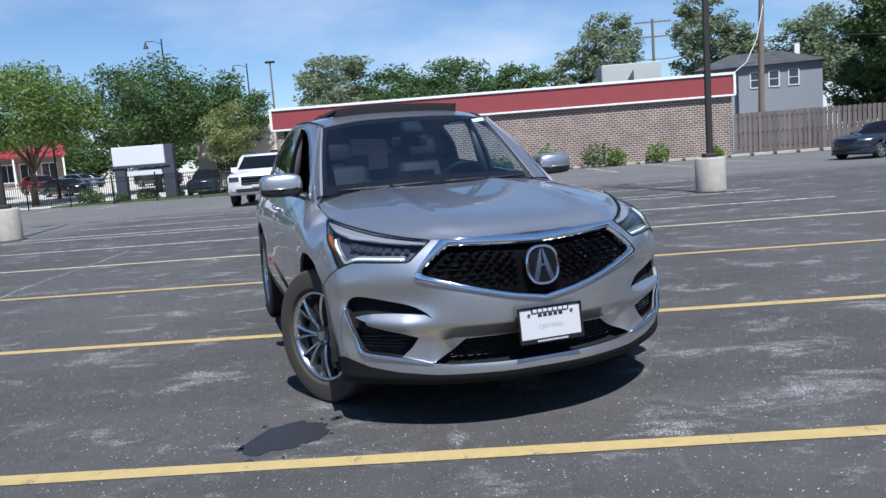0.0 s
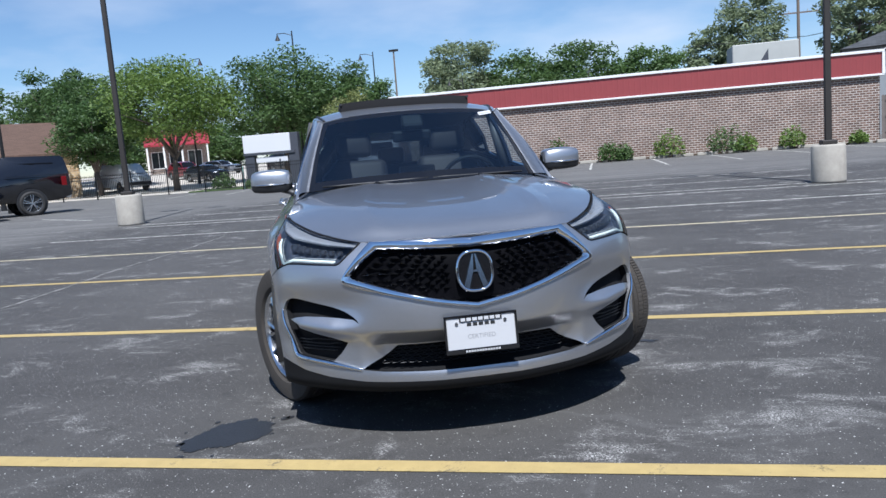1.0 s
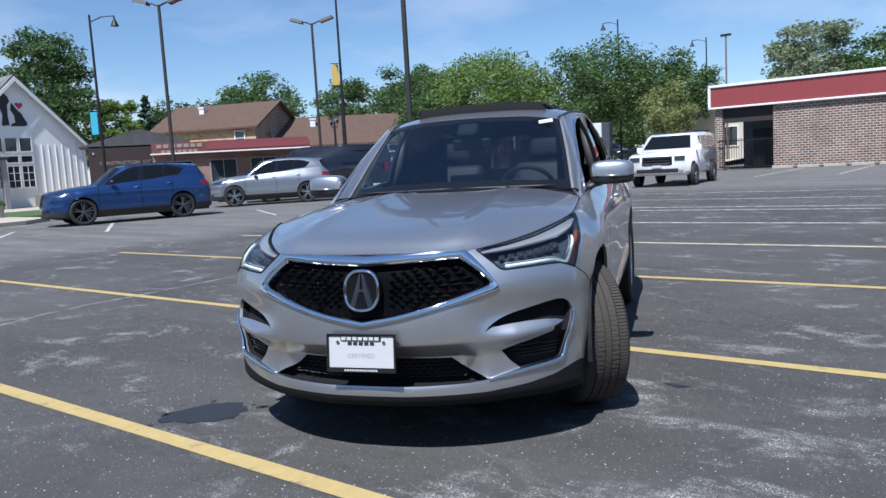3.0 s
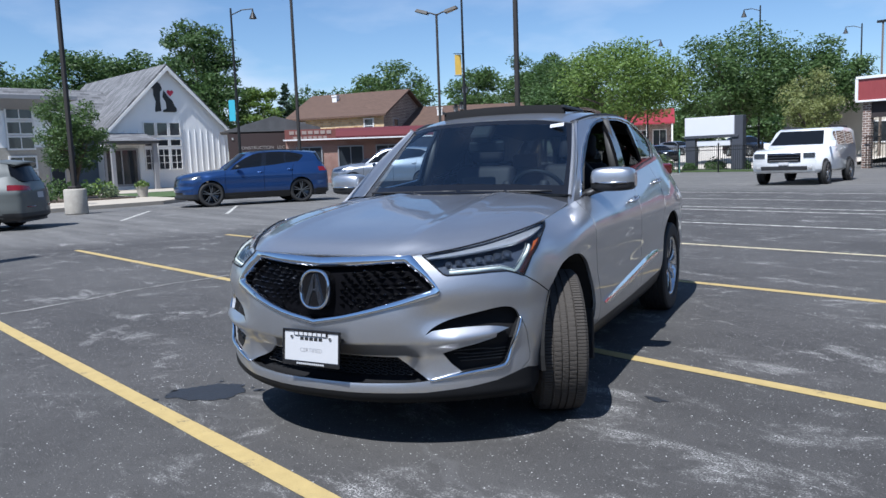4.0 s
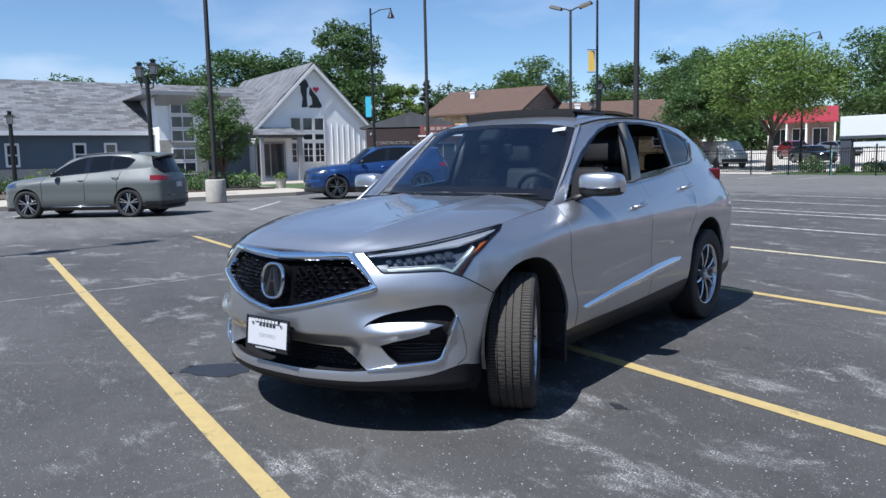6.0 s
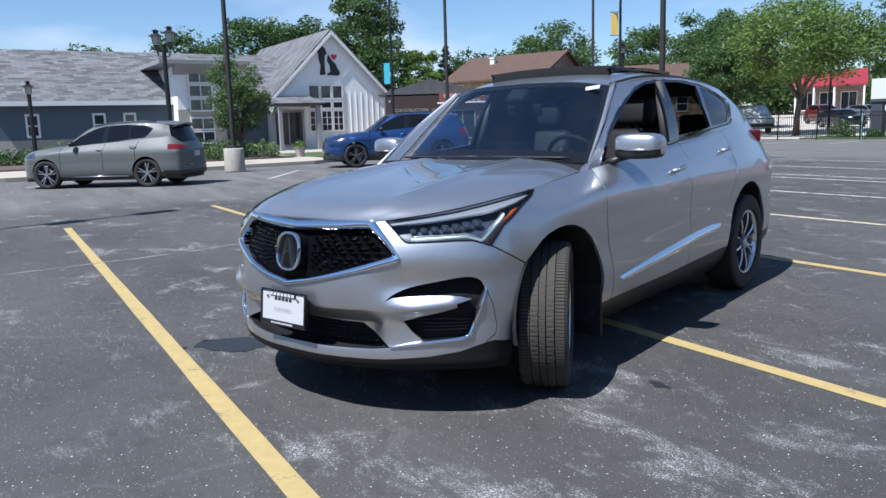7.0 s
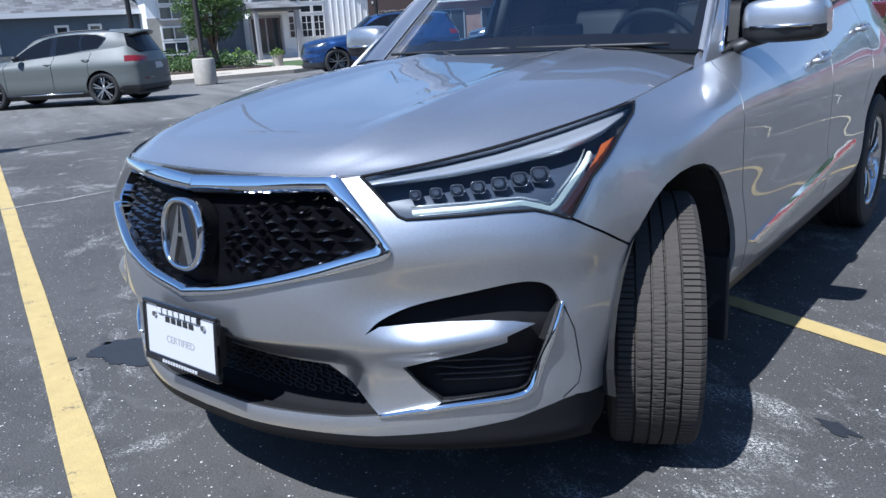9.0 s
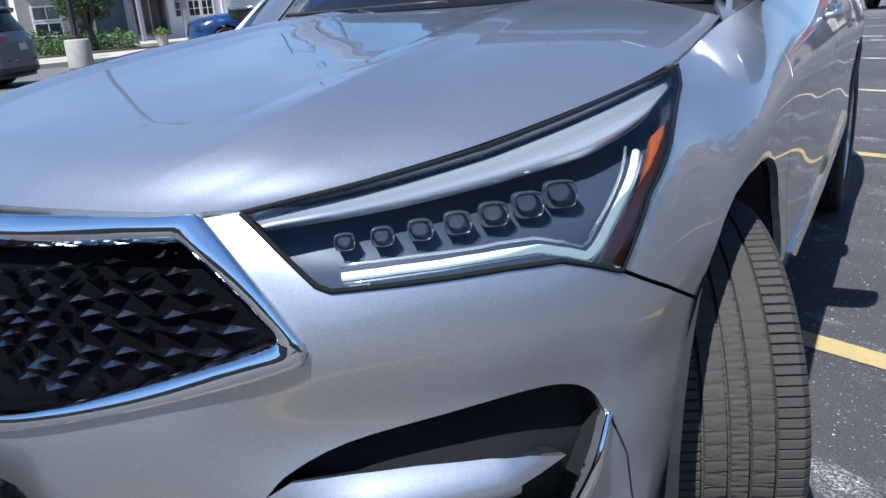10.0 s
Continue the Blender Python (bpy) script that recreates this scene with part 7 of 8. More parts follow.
for poly, mat, nm, own in ((FRONT_WIN, GLASS_DARK, "side_window", "front_door"), (REAR_WIN, GLASS_DARK, "side_window", "rear_door"), (QUARTER, GLASS_DARK, "quarter_window", "quarter_panel")):
    fs = carve(cab, poly, SIDE, lambda c: True)
    cab.normal_update()
    if own == "front_door":
        pass  # wound down
    elif own == "rear_door":
        low_part = [f for f in fs if f.calc_center_median().z < 1.215 + 0.075 * (f.calc_center_median().y - 2.7)]
        doors = BODY_PARTS.get(own, (SUV, SUV))
        part(nm, lift(low_part, -0.006, 0.0), mat, doors[0], "side window wound down")
        part(nm, mirrored(lift(fs, -0.006, 0.0)), mat, doors[1], "dark tinted side window")
    else:
        pair(nm, lift(fs, -0.006, 0.0), mat, BODY_PARTS.get(own, SUV), "dark tinted quarter window")
    bmesh.ops.delete(cab, geom=fs, context="FACES")
fs = carve(cab, DLO, SIDE, lambda c: True)
cab.normal_update()
pair("window_trim", lift(fs, -0.002, 0.02), GLOSS_BLACK, SUV, "gloss black window trim")
bmesh.ops.delete(cab, geom=fs, context="FACES")
pair("cabin_frame", lift(cab.faces[:], 0.0, 0.015), PAINT, SUV)
cab.free()
CG = cabin_grid(200, 60)


def on_cabin(y, z):
    d = (CG[:, :, 1] - y) ** 2 + (CG[:, :, 2] - z) ** 2
    return Vector(CG[np.unravel_index(np.argmin(d), d.shape)])


bm = bmesh.new()
tube(bm, [on_cabin(*p) + Vector((0.003, 0, 0)) for p in [tuple(q) for q in catmull(DLO[:11], 40)]], 0.005, 6)
pair("window_moulding", bm, CHROME, SUV, "thin chrome window moulding", True)
bm = bmesh.new()
tube(bm, [on_cabin(*p) + Vector((0.004, 0, 0)) for p in [tuple(q) for q in catmull(DLO[11:] + DLO[:1], 40)]], 0.005, 6)
pair("window_moulding", bm, BLACK, SUV, "", True)

# roof with an open sunroof
roof = skin(dense(ROOF, 70, 40))
hole = carve(roof, ((-0.1, 2.27), (0.43, 2.29), (0.43, 2.78), (-0.1, 2.78)), TOP, lambda c: True)
bmesh.ops.delete(roof, geom=hole, context="FACES")
roof.normal_update()
whole("roof", lift(roof.faces[:], 0.0, 0.012), PAINT, SUV, "silver roof")
roof.free()
RE = catmull(ROOF[:, 3], 40)
bm = bmesh.new()
tube(bm, [(p[0] - 0.028, p[1], p[2] + 0.010) for p in RE], 0.008, 6)
pair("roof_moulding", bm, BLACK, SUV, "black roof moulding", True)
bm = bmesh.new()
rows = []
for x in np.linspace(-0.455, 0.455, 17):
    b = 0.045 * (x / 0.455) ** 2
    rows.append([(x, 2.285 + b * 0.5, 1.605 - b * 0.55), (x, 2.290 + b * 0.5, 1.682 - b * 0.35), (x, 2.31 + b * 0.5, 1.684 - b * 0.35), (x, 2.33 + b * 0.5, 1.60 - b * 0.5)])
grid_mesh(bm, rows)
part("wind_deflector", bm, DULL_BLACK, SUV, "raised black sunroof wind deflector", True)
for sx in (-1, 1):
    bm = bmesh.new()
    tube(bm, [(sx * 0.45, 2.30, 1.66), (sx * 0.452, 2.5, 1.655), (sx * 0.45, 2.76, 1.648)], 0.010, 6)
    part("deflector_arm", bm, BLACK, SUV)
gl = np.array([[(0, 2.72, 1.690), (0.25, 2.72, 1.687), (0.44, 2.73, 1.672)], [(0, 3.0, 1.694), (0.25, 3.0, 1.691), (0.44, 3.0, 1.676)], [(0, 3.35, 1.680), (0.25, 3.34, 1.677), (0.44, 3.32, 1.661)]])
whole("sunroof_glass", lift_all(skin(dense(gl, 12, 10)), 0.0, 0.022), GLOSS_BLACK, SUV, "dark sunroof glass slid back")

# rear glass and lamps
top, bot = dense(ROOF, 40, 24)[-1], catmull([(0, 4.62, 1.17), (0.34, 4.60, 1.17), (0.60, 4.53, 1.185), (0.690, 4.36, 1.29)], 24)
v = np.linspace(0, 1, 10)[:, None, None]
whole("rear_window", skin(top[None] * (1 - v) + bot[None] * v), GLASS_DARK, SUV, "dark rear window", True)
bm = bmesh.new()
box(bm, -0.09, 0.09, -0.04, 0.02, -0.05, 0.05, 0.015, pose(0.765, 4.19, 1.165, 0, 0, 70), 2)
pair("tail_lamp", bm, TAIL_RED, SUV, "red tail lamp")

# door mirrors
ctrl = []
for x, sy, sz, dy, dz in ((0.806, 0.050, 0.045, 0.0, -0.012), (0.828, 0.082, 0.066, 0.0, 0.0), (0.90, 0.092, 0.074, 0.0, 0.002), (0.99, 0.090, 0.072, 0.010, 0.002), (1.043, 0.078, 0.062, 0.022, 0.0), (1.060, 0.050, 0.040, 0.032, -0.004)):
    ctrl.append([(x, 1.735 + dy + sy * (math.copysign(abs(math.cos(a)) ** 0.6, math.cos(a)) * (0.55 if math.cos(a) > 0 else 1.0)), 1.170 + dz + sz * math.copysign(abs(math.sin(a)) ** 0.5, math.sin(a))) for a in (2 * math.pi * k / 12 for k in range(13))])
bm = skin(dense(np.array(ctrl), 22, 37))
bmesh.ops.remove_doubles(bm, verts=bm.verts, dist=1e-4)
for e in list(bm.edges):
    pass
cap = [v for v in bm.verts if v.co.x > 1.0575]
if cap:
    bmesh.ops.contextual_create(bm, geom=[e for e in bm.edges if e.is_boundary and all(v.co.x > 1.05 for v in e.verts)])
bmesh.ops.recalc_face_normals(bm, faces=bm.faces)
bm.normal_update()
lower_faces = [f for f in bm.faces if f.calc_center_median().z < 1.156]
up_faces = [f for f in bm.faces if f.calc_center_median().z >= 1.156]
mir = pair("door_mirror", lift(up_faces, 0.0, 0.006), PAINT, SUV, "silver door mirror with black base")
pair("mirror_base", lift(lower_faces, -0.002, 0.004), BLACK, mir, "black lower shell")
bm.free()
bm = bmesh.new()
tube(bm, [(0.842, 1.650, 1.154), (0.95, 1.643, 1.154), (1.02, 1.666, 1.154), (1.055, 1.73, 1.154)], 0.0055, 6)
pair("mirror_indicator", bm, SATIN, mir, "thin bright indicator strip", True)
bm = bmesh.new()
tube(bm, [(0.775, 1.66, 1.085), (0.82, 1.70, 1.105), (0.88, 1.73, 1.118)], [0.045, 0.035, 0.03], 10, 0.6)
pair("mirror_arm", bm, BLACK, mir, "black mirror arm", True)

# door handles
for own, y0, y1, z0, z1, xx in (("front_door", 2.28, 2.47, 1.000, 1.022, 0.905), ("rear_door", 3.24, 3.42, 1.085, 1.102, 0.868)):
    bm = bmesh.new()
    tube(bm, [(xx - 0.006, y0, z0), (xx + 0.022, y0 + 0.03, z0 + 0.003), (xx + 0.026, (y0 + y1) / 2, (z0 + z1) / 2), (xx + 0.018, y1 - 0.03, z1 - 0.002), (xx - 0.012, y1, z1)], [0.011, 0.013, 0.013, 0.013, 0.010], 10, 0.9)
    pair("handle", bm, PAINT, BODY_PARTS.get(own, SUV), "silver handle with chrome insert", True)
    bm = bmesh.new()
    tube(bm, [(xx + 0.022, y0 + 0.03, z0 + 0.016), (xx + 0.027, (y0 + y1) / 2, (z0 + z1) / 2 + 0.015), (xx + 0.018, y1 - 0.03, z1 + 0.011)], 0.004, 6)
    pair("handle_insert", bm, CHROME, BODY_PARTS.get(own, SUV), "", True)

# ---- cabin ----
def soft(bm, x0, x1, y0, y1, z0, z1, r, m=None):
    return box(bm, x0, x1, y0, y1, z0, z1, r, m, 3)


dash = np.array([[(0, 1.50, 1.085), (0.35, 1.52, 1.085), (0.72, 1.60, 1.07)], [(0, 1.80, 1.100), (0.35, 1.80, 1.115), (0.74, 1.80, 1.085)], [(0, 1.96, 1.045), (0.35, 1.97, 1.06), (0.74, 1.95, 1.03)], [(0, 1.97, 0.60), (0.35, 1.97, 0.60), (0.74, 1.97, 0.60)]])
whole("dashboard", skin(dense(dash, 20, 16)), BLACK, SUV, "black dashboard", True)
bm = bmesh.new()
box(bm, -0.12, 0.12, 1.86, 1.88, 1.11, 1.20, 0.01)
part("centre_screen", bm, GLOSS_BLACK, SUV, "black centre display")
for x in (0.37, -0.37):
    bm = bmesh.new()
    soft(bm, -0.25, 0.25, 2.22, 2.74, 0.52, 0.68, 0.05)
    soft(bm, -0.25, 0.25, -0.07, 0.07, 0.0, 0.66, 0.06, pose(0, 2.70, 0.62, -16, 0, 0))
    seat = part("front_seat", bm, LEATHER, SUV, "black leather front seat", True, pose(x, 0, 0))
    bm = bmesh.new()
    soft(bm, -0.14, 0.14, -0.05, 0.05, 0.0, 0.20, 0.045, pose(0, 2.89, 1.28, -10, 0, 0))
    part("headrest", bm, LEATHER, seat, "", True)
    for s in (-1, 1):
        bm = bmesh.new()
        soft(bm, s * 0.22 - 0.04, s * 0.22 + 0.04, -0.12, 0.05, 0.10, 0.52, 0.035, pose(0, 2.70, 0.62, -16, 0, 0))
        part("side_bolster", bm, LEATHER, seat, "", True)
bm = bmesh.new()
soft(bm, -0.62, 0.62, 3.15, 3.65, 0.50, 0.66, 0.06)
soft(bm, -0.62, 0.62, -0.07, 0.07, 0.0, 0.62, 0.06, pose(0, 3.66, 0.62, -20, 0, 0))
bench = part("rear_bench", bm, LEATHER, SUV, "black rear bench", True)
for x in (-0.42, 0.0, 0.42):
    bm = bmesh.new()
    soft(bm, x - 0.12, x + 0.12, 3.85, 3.93, 1.20, 1.35, 0.035)
    part("headrest", bm, LEATHER, bench, "", True)
bm = bmesh.new()
ringp = [(0.185 * math.cos(a), 0.185 * math.sin(a), 0) for a in (2 * math.pi * k / 28 for k in range(29))]
tube(bm, ringp, 0.015, 8)
soft(bm, -0.07, 0.07, -0.06, 0.05, -0.05, -0.01, 0.015)
for a in (-15, 195, 270):
    tube(bm, [(0.05 * math.cos(radians(a)), 0.05 * math.sin(radians(a)), -0.02), (0.18 * math.cos(radians(a)), 0.18 * math.sin(radians(a)), 0)], 0.014, 6)
part("steering_wheel", bm, LEATHER, SUV, "black steering wheel", True, pose(0.37, 2.02, 1.065, -62, 0, 0) @ pose(0, 0, 0, 180, 0, 20))
bm = bmesh.new()
tube(bm, [(0.50, 2.62, 1.28), (0.62, 2.60, 1.15), (0.66, 2.55, 0.9)], 0.02, 6, 0.2)
pair("seat_belt", bm, LEATHER_PALE, SUV, "grey seat belt", True)
bm = bmesh.new()
for a, b in (((0.66, 2.60, 1.56), (0.76, 2.55, 1.10)),):
    tube(bm, [a, b], [0.028, 0.04], 8)
pair("pillar_trim", bm, LEATHER_PALE, SUV, "pale grey pillar trim", True)
bm = bmesh.new()
grid_mesh(bm, [[(x, y, 0.42) for y in (1.5, 4.5)] for x in (-0.78, 0.78)])
part("cabin_floor", bm, BLACK, SUV)
hl = skin(dense(ROOF, 24, 14))
for v in hl.verts:
    v.co.z -= 0.03
hole = carve(hl, ((-0.1, 2.27), (0.43, 2.29), (0.43, 2.78), (-0.1, 2.78)), TOP, lambda c: True)
bmesh.ops.delete(hl, geom=hole, context="FACES")
whole("headlining", hl, LEATHER_PALE, SUV, "pale grey headlining", True)

# ---- wheels ----
def make_wheel(parent, m, r=0.368, width=0.235, rim_r=0.245, tread=False, spokes=8, dark=ALLOY_DARK, face=ALLOY, detail=True):
    hw = width / 2
    n = 960 if tread else 64
    bm = bmesh.new()
    prof = [(-hw * 0.80, rim_r - 0.004), (-hw * 0.98, rim_r + 0.02), (-hw * 1.02, r * 0.84), (-hw * 0.96, r * 0.955), (-hw * 0.86, r - 0.006)]
    edges = (-0.84, -0.50, -0.46, -0.16, -0.12, 0.12, 0.16, 0.46, 0.50, 0.84)
    for k in range(0, 10, 2):
        a, b = edges[k] * hw, edges[k + 1] * hw
        d = 0.006 * (max(abs(edges[k]), abs(edges[k + 1])) ** 2)
        prof += [(a, r - d - 0.008 if k else r - d), (a + 0.001, r - d), ((a + b) / 2, r - d), (b - 0.001, r - d), (b, r - d - 0.008 if k < 8 else r - d)]
    prof += [(hw * 0.86, r - 0.006), (hw * 0.96, r * 0.955), (hw * 1.02, r * 0.84), (hw * 0.98, rim_r + 0.02), (hw * 0.80, rim_r - 0.004)]
    rings = lathe(bm, prof, n)
    if tread:
        for i, ring in enumerate(rings):
            for j, v in enumerate(ring):
                x = v.co.x / hw
                rr = math.hypot(v.co.y, v.co.z)
                if rr < r - 0.010 and abs(x) < 0.84:
                    continue
                cut = False
                if 0.49 < abs(x) <= 0.93 and rr > r * 0.94:
                    cut = i % 7 == 0
                elif 0.15 < abs(x) < 0.47:
                    ph = (i + (abs(x) - 0.31) * 60 * (1 if i % 20 < 10 else -1)) % 10
                    cut = ph < 1.2
                elif abs(x) < 0.13:
                    cut = (i + x * 70) % 12 < 1.2
                if cut:
                    f = (rr - (0.0055 if abs(x) > 0.48 else 0.003)) / rr
                    v.co.y *= f
                    v.co.z *= f
    wheel = part("wheel", bm, TREAD if tread else RUBBER, parent, "alloy wheel with black tyre", not tread, m)
    for f in wheel.data.polygons:
        f.use_smooth = True
    wheel.data.set_sharp_from_angle(angle=radians(35))
    bm = bmesh.new()
    lathe(bm, [(hw * 0.80, rim_r + 0.002), (hw * 0.90, rim_r - 0.002), (hw * 0.88, rim_r - 0.012), (hw * 0.70, rim_r - 0.018), (0.0, rim_r - 0.03), (-hw * 0.8, rim_r - 0.012)], 64)
    part("rim", bm, face if detail else dark, wheel, "bright rim", True)
    bm = bmesh.new()
    cylinder(bm, rim_r - 0.05, rim_r - 0.05, -0.01, 0.01, 40, pose(0.02, 0, 0, 0, 90, 0))
    part("brake_disc", bm, plain_brake, wheel)
    hub_x = hw * 0.62
    for k in range(spokes):
        for s in (-1, 1):
            a0 = 2 * math.pi * k / spokes + s * 0.50 / spokes
            a1 = 2 * math.pi * k / spokes + s * 1.45 / spokes
            w0, w1 = 0.0046, 0.0072
            bm = bmesh.new()
            row = []
            for t in np.linspace(0, 1, 5):
                rad = 0.045 + (rim_r - 0.012 - 0.045) * t
                a = a0 + (a1 - a0) * t ** 1.2
                w = w0 + (w1 - w0) * t
                x = hub_x + 0.018 * t + 0.010 * math.sin(math.pi * t)
                c, sn = Vector((0, math.cos(a), math.sin(a))), Vector((0, -math.sin(a), math.cos(a)))
                p = Vector((x, 0, 0)) + c * rad
                row.append([p - sn * w + Vector((-0.035, 0, 0)), p - sn * w, p + sn * w * 0.9 + Vector((-0.006 * s, 0, 0)), p + sn * w + Vector((-0.035, 0, 0))])
            grid_mesh(bm, row)
            bmesh.ops.recalc_face_normals(bm, faces=bm.faces)
            ob = part("spoke", bm, (face, dark), wheel)
            for i, f in enumerate(ob.data.polygons):
                f.material_index = 1 if i % 3 == 2 else 0
    bm = bmesh.new()
    cylinder(bm, 0.060, 0.052, 0, 0.030, 24, pose(hub_x - 0.015, 0, 0, 0, 90, 0))
    part("hub", bm, dark, wheel, "", False)
    bm = bmesh.new()
    cylinder(bm, 0.030, 0.026, 0, 0.012, 20, pose(hub_x + 0.012, 0, 0, 0, 90, 0))
    part("hub_cap", bm, face, wheel)
    if detail:
        for k in range(5):
            a = 2 * math.pi * (k + 0.5) / 5
            bm = bmesh.new()
            cylinder(bm, 0.010, 0.008, 0, 0.02, 8, pose(hub_x + 0.006, 0.043 * math.cos(a), 0.043 * math.sin(a), 0, 90, 0))
            part("wheel_nut", bm, face, wheel)
    return wheel


plain_brake = plain("brake_disc", (0.16, 0.155, 0.15), 0.45, 0.9, vary=0.2)
make_wheel(SUV, pose(0.806, 0.955, 0.366, 0, 0, 27), tread=True)
make_wheel(SUV, pose(-0.806, 0.955, 0.366, 0, 0, 207), tread=True)
make_wheel(SUV, pose(0.815, 3.70, 0.366, 20, 0, 0))
make_wheel(SUV, pose(-0.815, 3.70, 0.366, 0, 0, 180))
# ---- other vehicles ----
def wheel_simple(parent, m, r, width, face, dark):
    hw, rim = width / 2, r * 0.735
    bm = bmesh.new()
    lathe(bm, [(-hw * 0.8, rim), (-hw, r * 0.84), (-hw * 0.85, r * 0.985), (0, r), (hw * 0.85, r * 0.985), (hw, r * 0.84), (hw * 0.8, rim)], 32)
    w = part("wheel", bm, RUBBER, parent, "alloy wheel with black tyre", True, m)
    bm = bmesh.new()
    lathe(bm, [(hw * 0.8, rim), (hw * 0.88, rim - 0.012), (hw * 0.4, rim - 0.02), (0.0, rim - 0.03), (0.0, 0.0)], 32)
    part("rim", bm, dark, w, "", True)
    for k in range(10):
        a = 2 * math.pi * (k // 2) / 5 + (0.16 if k % 2 else -0.16)
        bm = bmesh.new()
        box(bm, hw * 0.45, hw * 0.72, -0.014, 0.014, 0.03, rim - 0.008, 0.0, Matrix.Rotation(a, 4, "X"))
        part("spoke", bm, face, w)
    bm = bmesh.new()
    cylinder(bm, 0.06, 0.05, 0, 0.03, 16, pose(hw * 0.6, 0, 0, 0, 90, 0))
    part("hub", bm, face, w)
    return w


def passenger_car(name, m, paint, label, category, L=4.66, W=1.88, H=1.66, suv=True, face=None, dark=None, cladding=False, rails=False, tail=0.03):
    """A parked car: body skin, glasshouse, lamps, plates, mirrors and wheels, scaled from one set of lines."""
    t = thing(name, m, label, category)
    sx, sy, sz = W / 1.88, L / 4.74, H / 1.66
    belt = 1.0 if suv else 0.93

    def fit(p):
        p = np.array(p, float)
        lift_rear = tail * np.clip((p[..., 1] - 2.4) / 1.7, 0, 1) * np.clip((p[..., 2] - 1.28) / 0.25, 0, 1) if suv else 0.0
        p[..., 2] = p[..., 2] + lift_rear
        p[..., 0] *= sx
        p[..., 1] = (p[..., 1] - 2.35) * sy
        z = p[..., 2]
        if not suv:
            z = np.where(z > 0.85, 0.85 + (z - 0.85) * 0.92, z)
        p[..., 2] = z * sz
        return p

    core = (0, 0, 0.7 * sz)
    arches = [((ay - 2.35) * sy, 0.41 * sz, 0.385 * sz) for ay in (0.93, 3.70)]
    b = skin(fit(dense(suv_controls(), 90, 36)), core)
    side_ok = lambda c: c.x > 0.6 * sx
    for ay, az, ar in arches:
        bmesh.ops.delete(b, geom=carve(b, [(ay + ar * math.cos(radians(q)), az + ar * math.sin(radians(q))) for q in range(-15, 196, 15)] + [(ay - ar * 0.95, -0.3), (ay + ar * 0.95, -0.3)], SIDE, side_ok), context="FACES")
    b.normal_update()
    Y = lambda v: (v - 2.35) * sy

    def piece(nm, poly, ax, ok, mat, off=0.004, both=True, lb=""):
        fs = carve(b, poly, ax, ok)
        b.normal_update()
        if not fs:
            return
        if both:
            pair(nm, lift(fs, off, 0.01), mat, t, lb)
        else:
            whole(nm, lift(fs, off, 0.01), mat, t, lb)
        bmesh.ops.delete(b, geom=fs, context="FACES")

    zz = sz
    XZ = ((1, 0, 0), (0, 0, 1))
    piece("headlamp", [(0.50 * sx, 0.80 * zz), (0.52 * sx, 0.89 * zz), (0.90 * sx, 0.95 * zz), (0.90 * sx, 0.82 * zz)], XZ, lambda c: c.y < Y(0.65), LAMP_INNER, 0.004, True, "clear headlamp")
    piece("grille", [(-0.1, 0.60 * zz), (0.40 * sx, 0.64 * zz), (0.46 * sx, 0.86 * zz), (-0.1, 0.86 * zz)], XZ, lambda c: c.y < Y(0.4), GLOSS_BLACK, -0.02, False, "dark grille")
    piece("lower_intake", [(-0.1, 0.30 * zz), (0.62 * sx, 0.32 * zz), (0.55 * sx, 0.46 * zz), (-0.1, 0.46 * zz)], XZ, lambda c: c.y < Y(0.4), BLACK, -0.02, False)
    piece("tail_lamp", [(0.42 * sx, 0.94 * zz), (0.46 * sx, 1.05 * zz), (0.90 * sx, 1.10 * zz), (0.90 * sx, 0.96 * zz)], XZ, lambda c: c.y > Y(4.28), TAIL_RED, 0.006, True, "red tail lamp")
    piece("rear_plate", [(-0.1, 0.76 * zz), (0.17, 0.76 * zz), (0.17, 0.90 * zz), (-0.1, 0.90 * zz)], XZ, lambda c: c.y > Y(4.3), WHITE_PAPER, 0.006, False, "pale rear plate with blank bars")
    piece("rear_skirt", [(-0.1, 0.1), (1.2, 0.1), (1.2, 0.42 * zz), (-0.1, 0.42 * zz)], XZ, lambda c: c.y > Y(4.12), BLACK, 0.0, False)
    low = 0.40 if cladding else 0.30
    piece("sill", [(Y(-0.2), 0.05), (Y(4.12), 0.05), (Y(4.12), low * zz), (Y(-0.2), low * zz)], SIDE, lambda c: c.z < 0.46 * zz and c.y < Y(4.12), BLACK, 0.0, False)
    for yy in (1.36, 2.53, 3.42):
        bmesh.ops.delete(b, geom=carve(b, strip(((Y(yy + 0.08), 1.2 * zz), (Y(yy), 0.95 * zz), (Y(yy), 0.42 * zz)), 0.012), SIDE, lambda c: c.x > 0.6 * sx and abs(c.y) < Y(3.5)), context="FACES")
    whole("body", lift(b.faces[:], 0.0, 0.012), paint, t)
    b.free()
    lin = skin(fit(dense(suv_controls(), 40, 14)), core)
    for ay, az, ar in arches:
        bmesh.ops.delete(lin, geom=carve(lin, [(ay + ar * math.cos(radians(q)), az + ar * math.sin(radians(q))) for q in range(0, 181, 20)] + [(ay - ar, -0.3), (ay + ar, -0.3)], SIDE, side_ok), context="FACES")
    lin.normal_update()
    for v in lin.verts:
        v.co -= v.normal * 0.03
    whole("inner_shell", lin, WELL, t)
    bmx = bmesh.new()
    box(bmx, -0.78 * sx, 0.78 * sx, Y(0.3), Y(4.45), 0.20 * zz, 0.24 * zz)
    part("underbody", bmx, WELL, t)
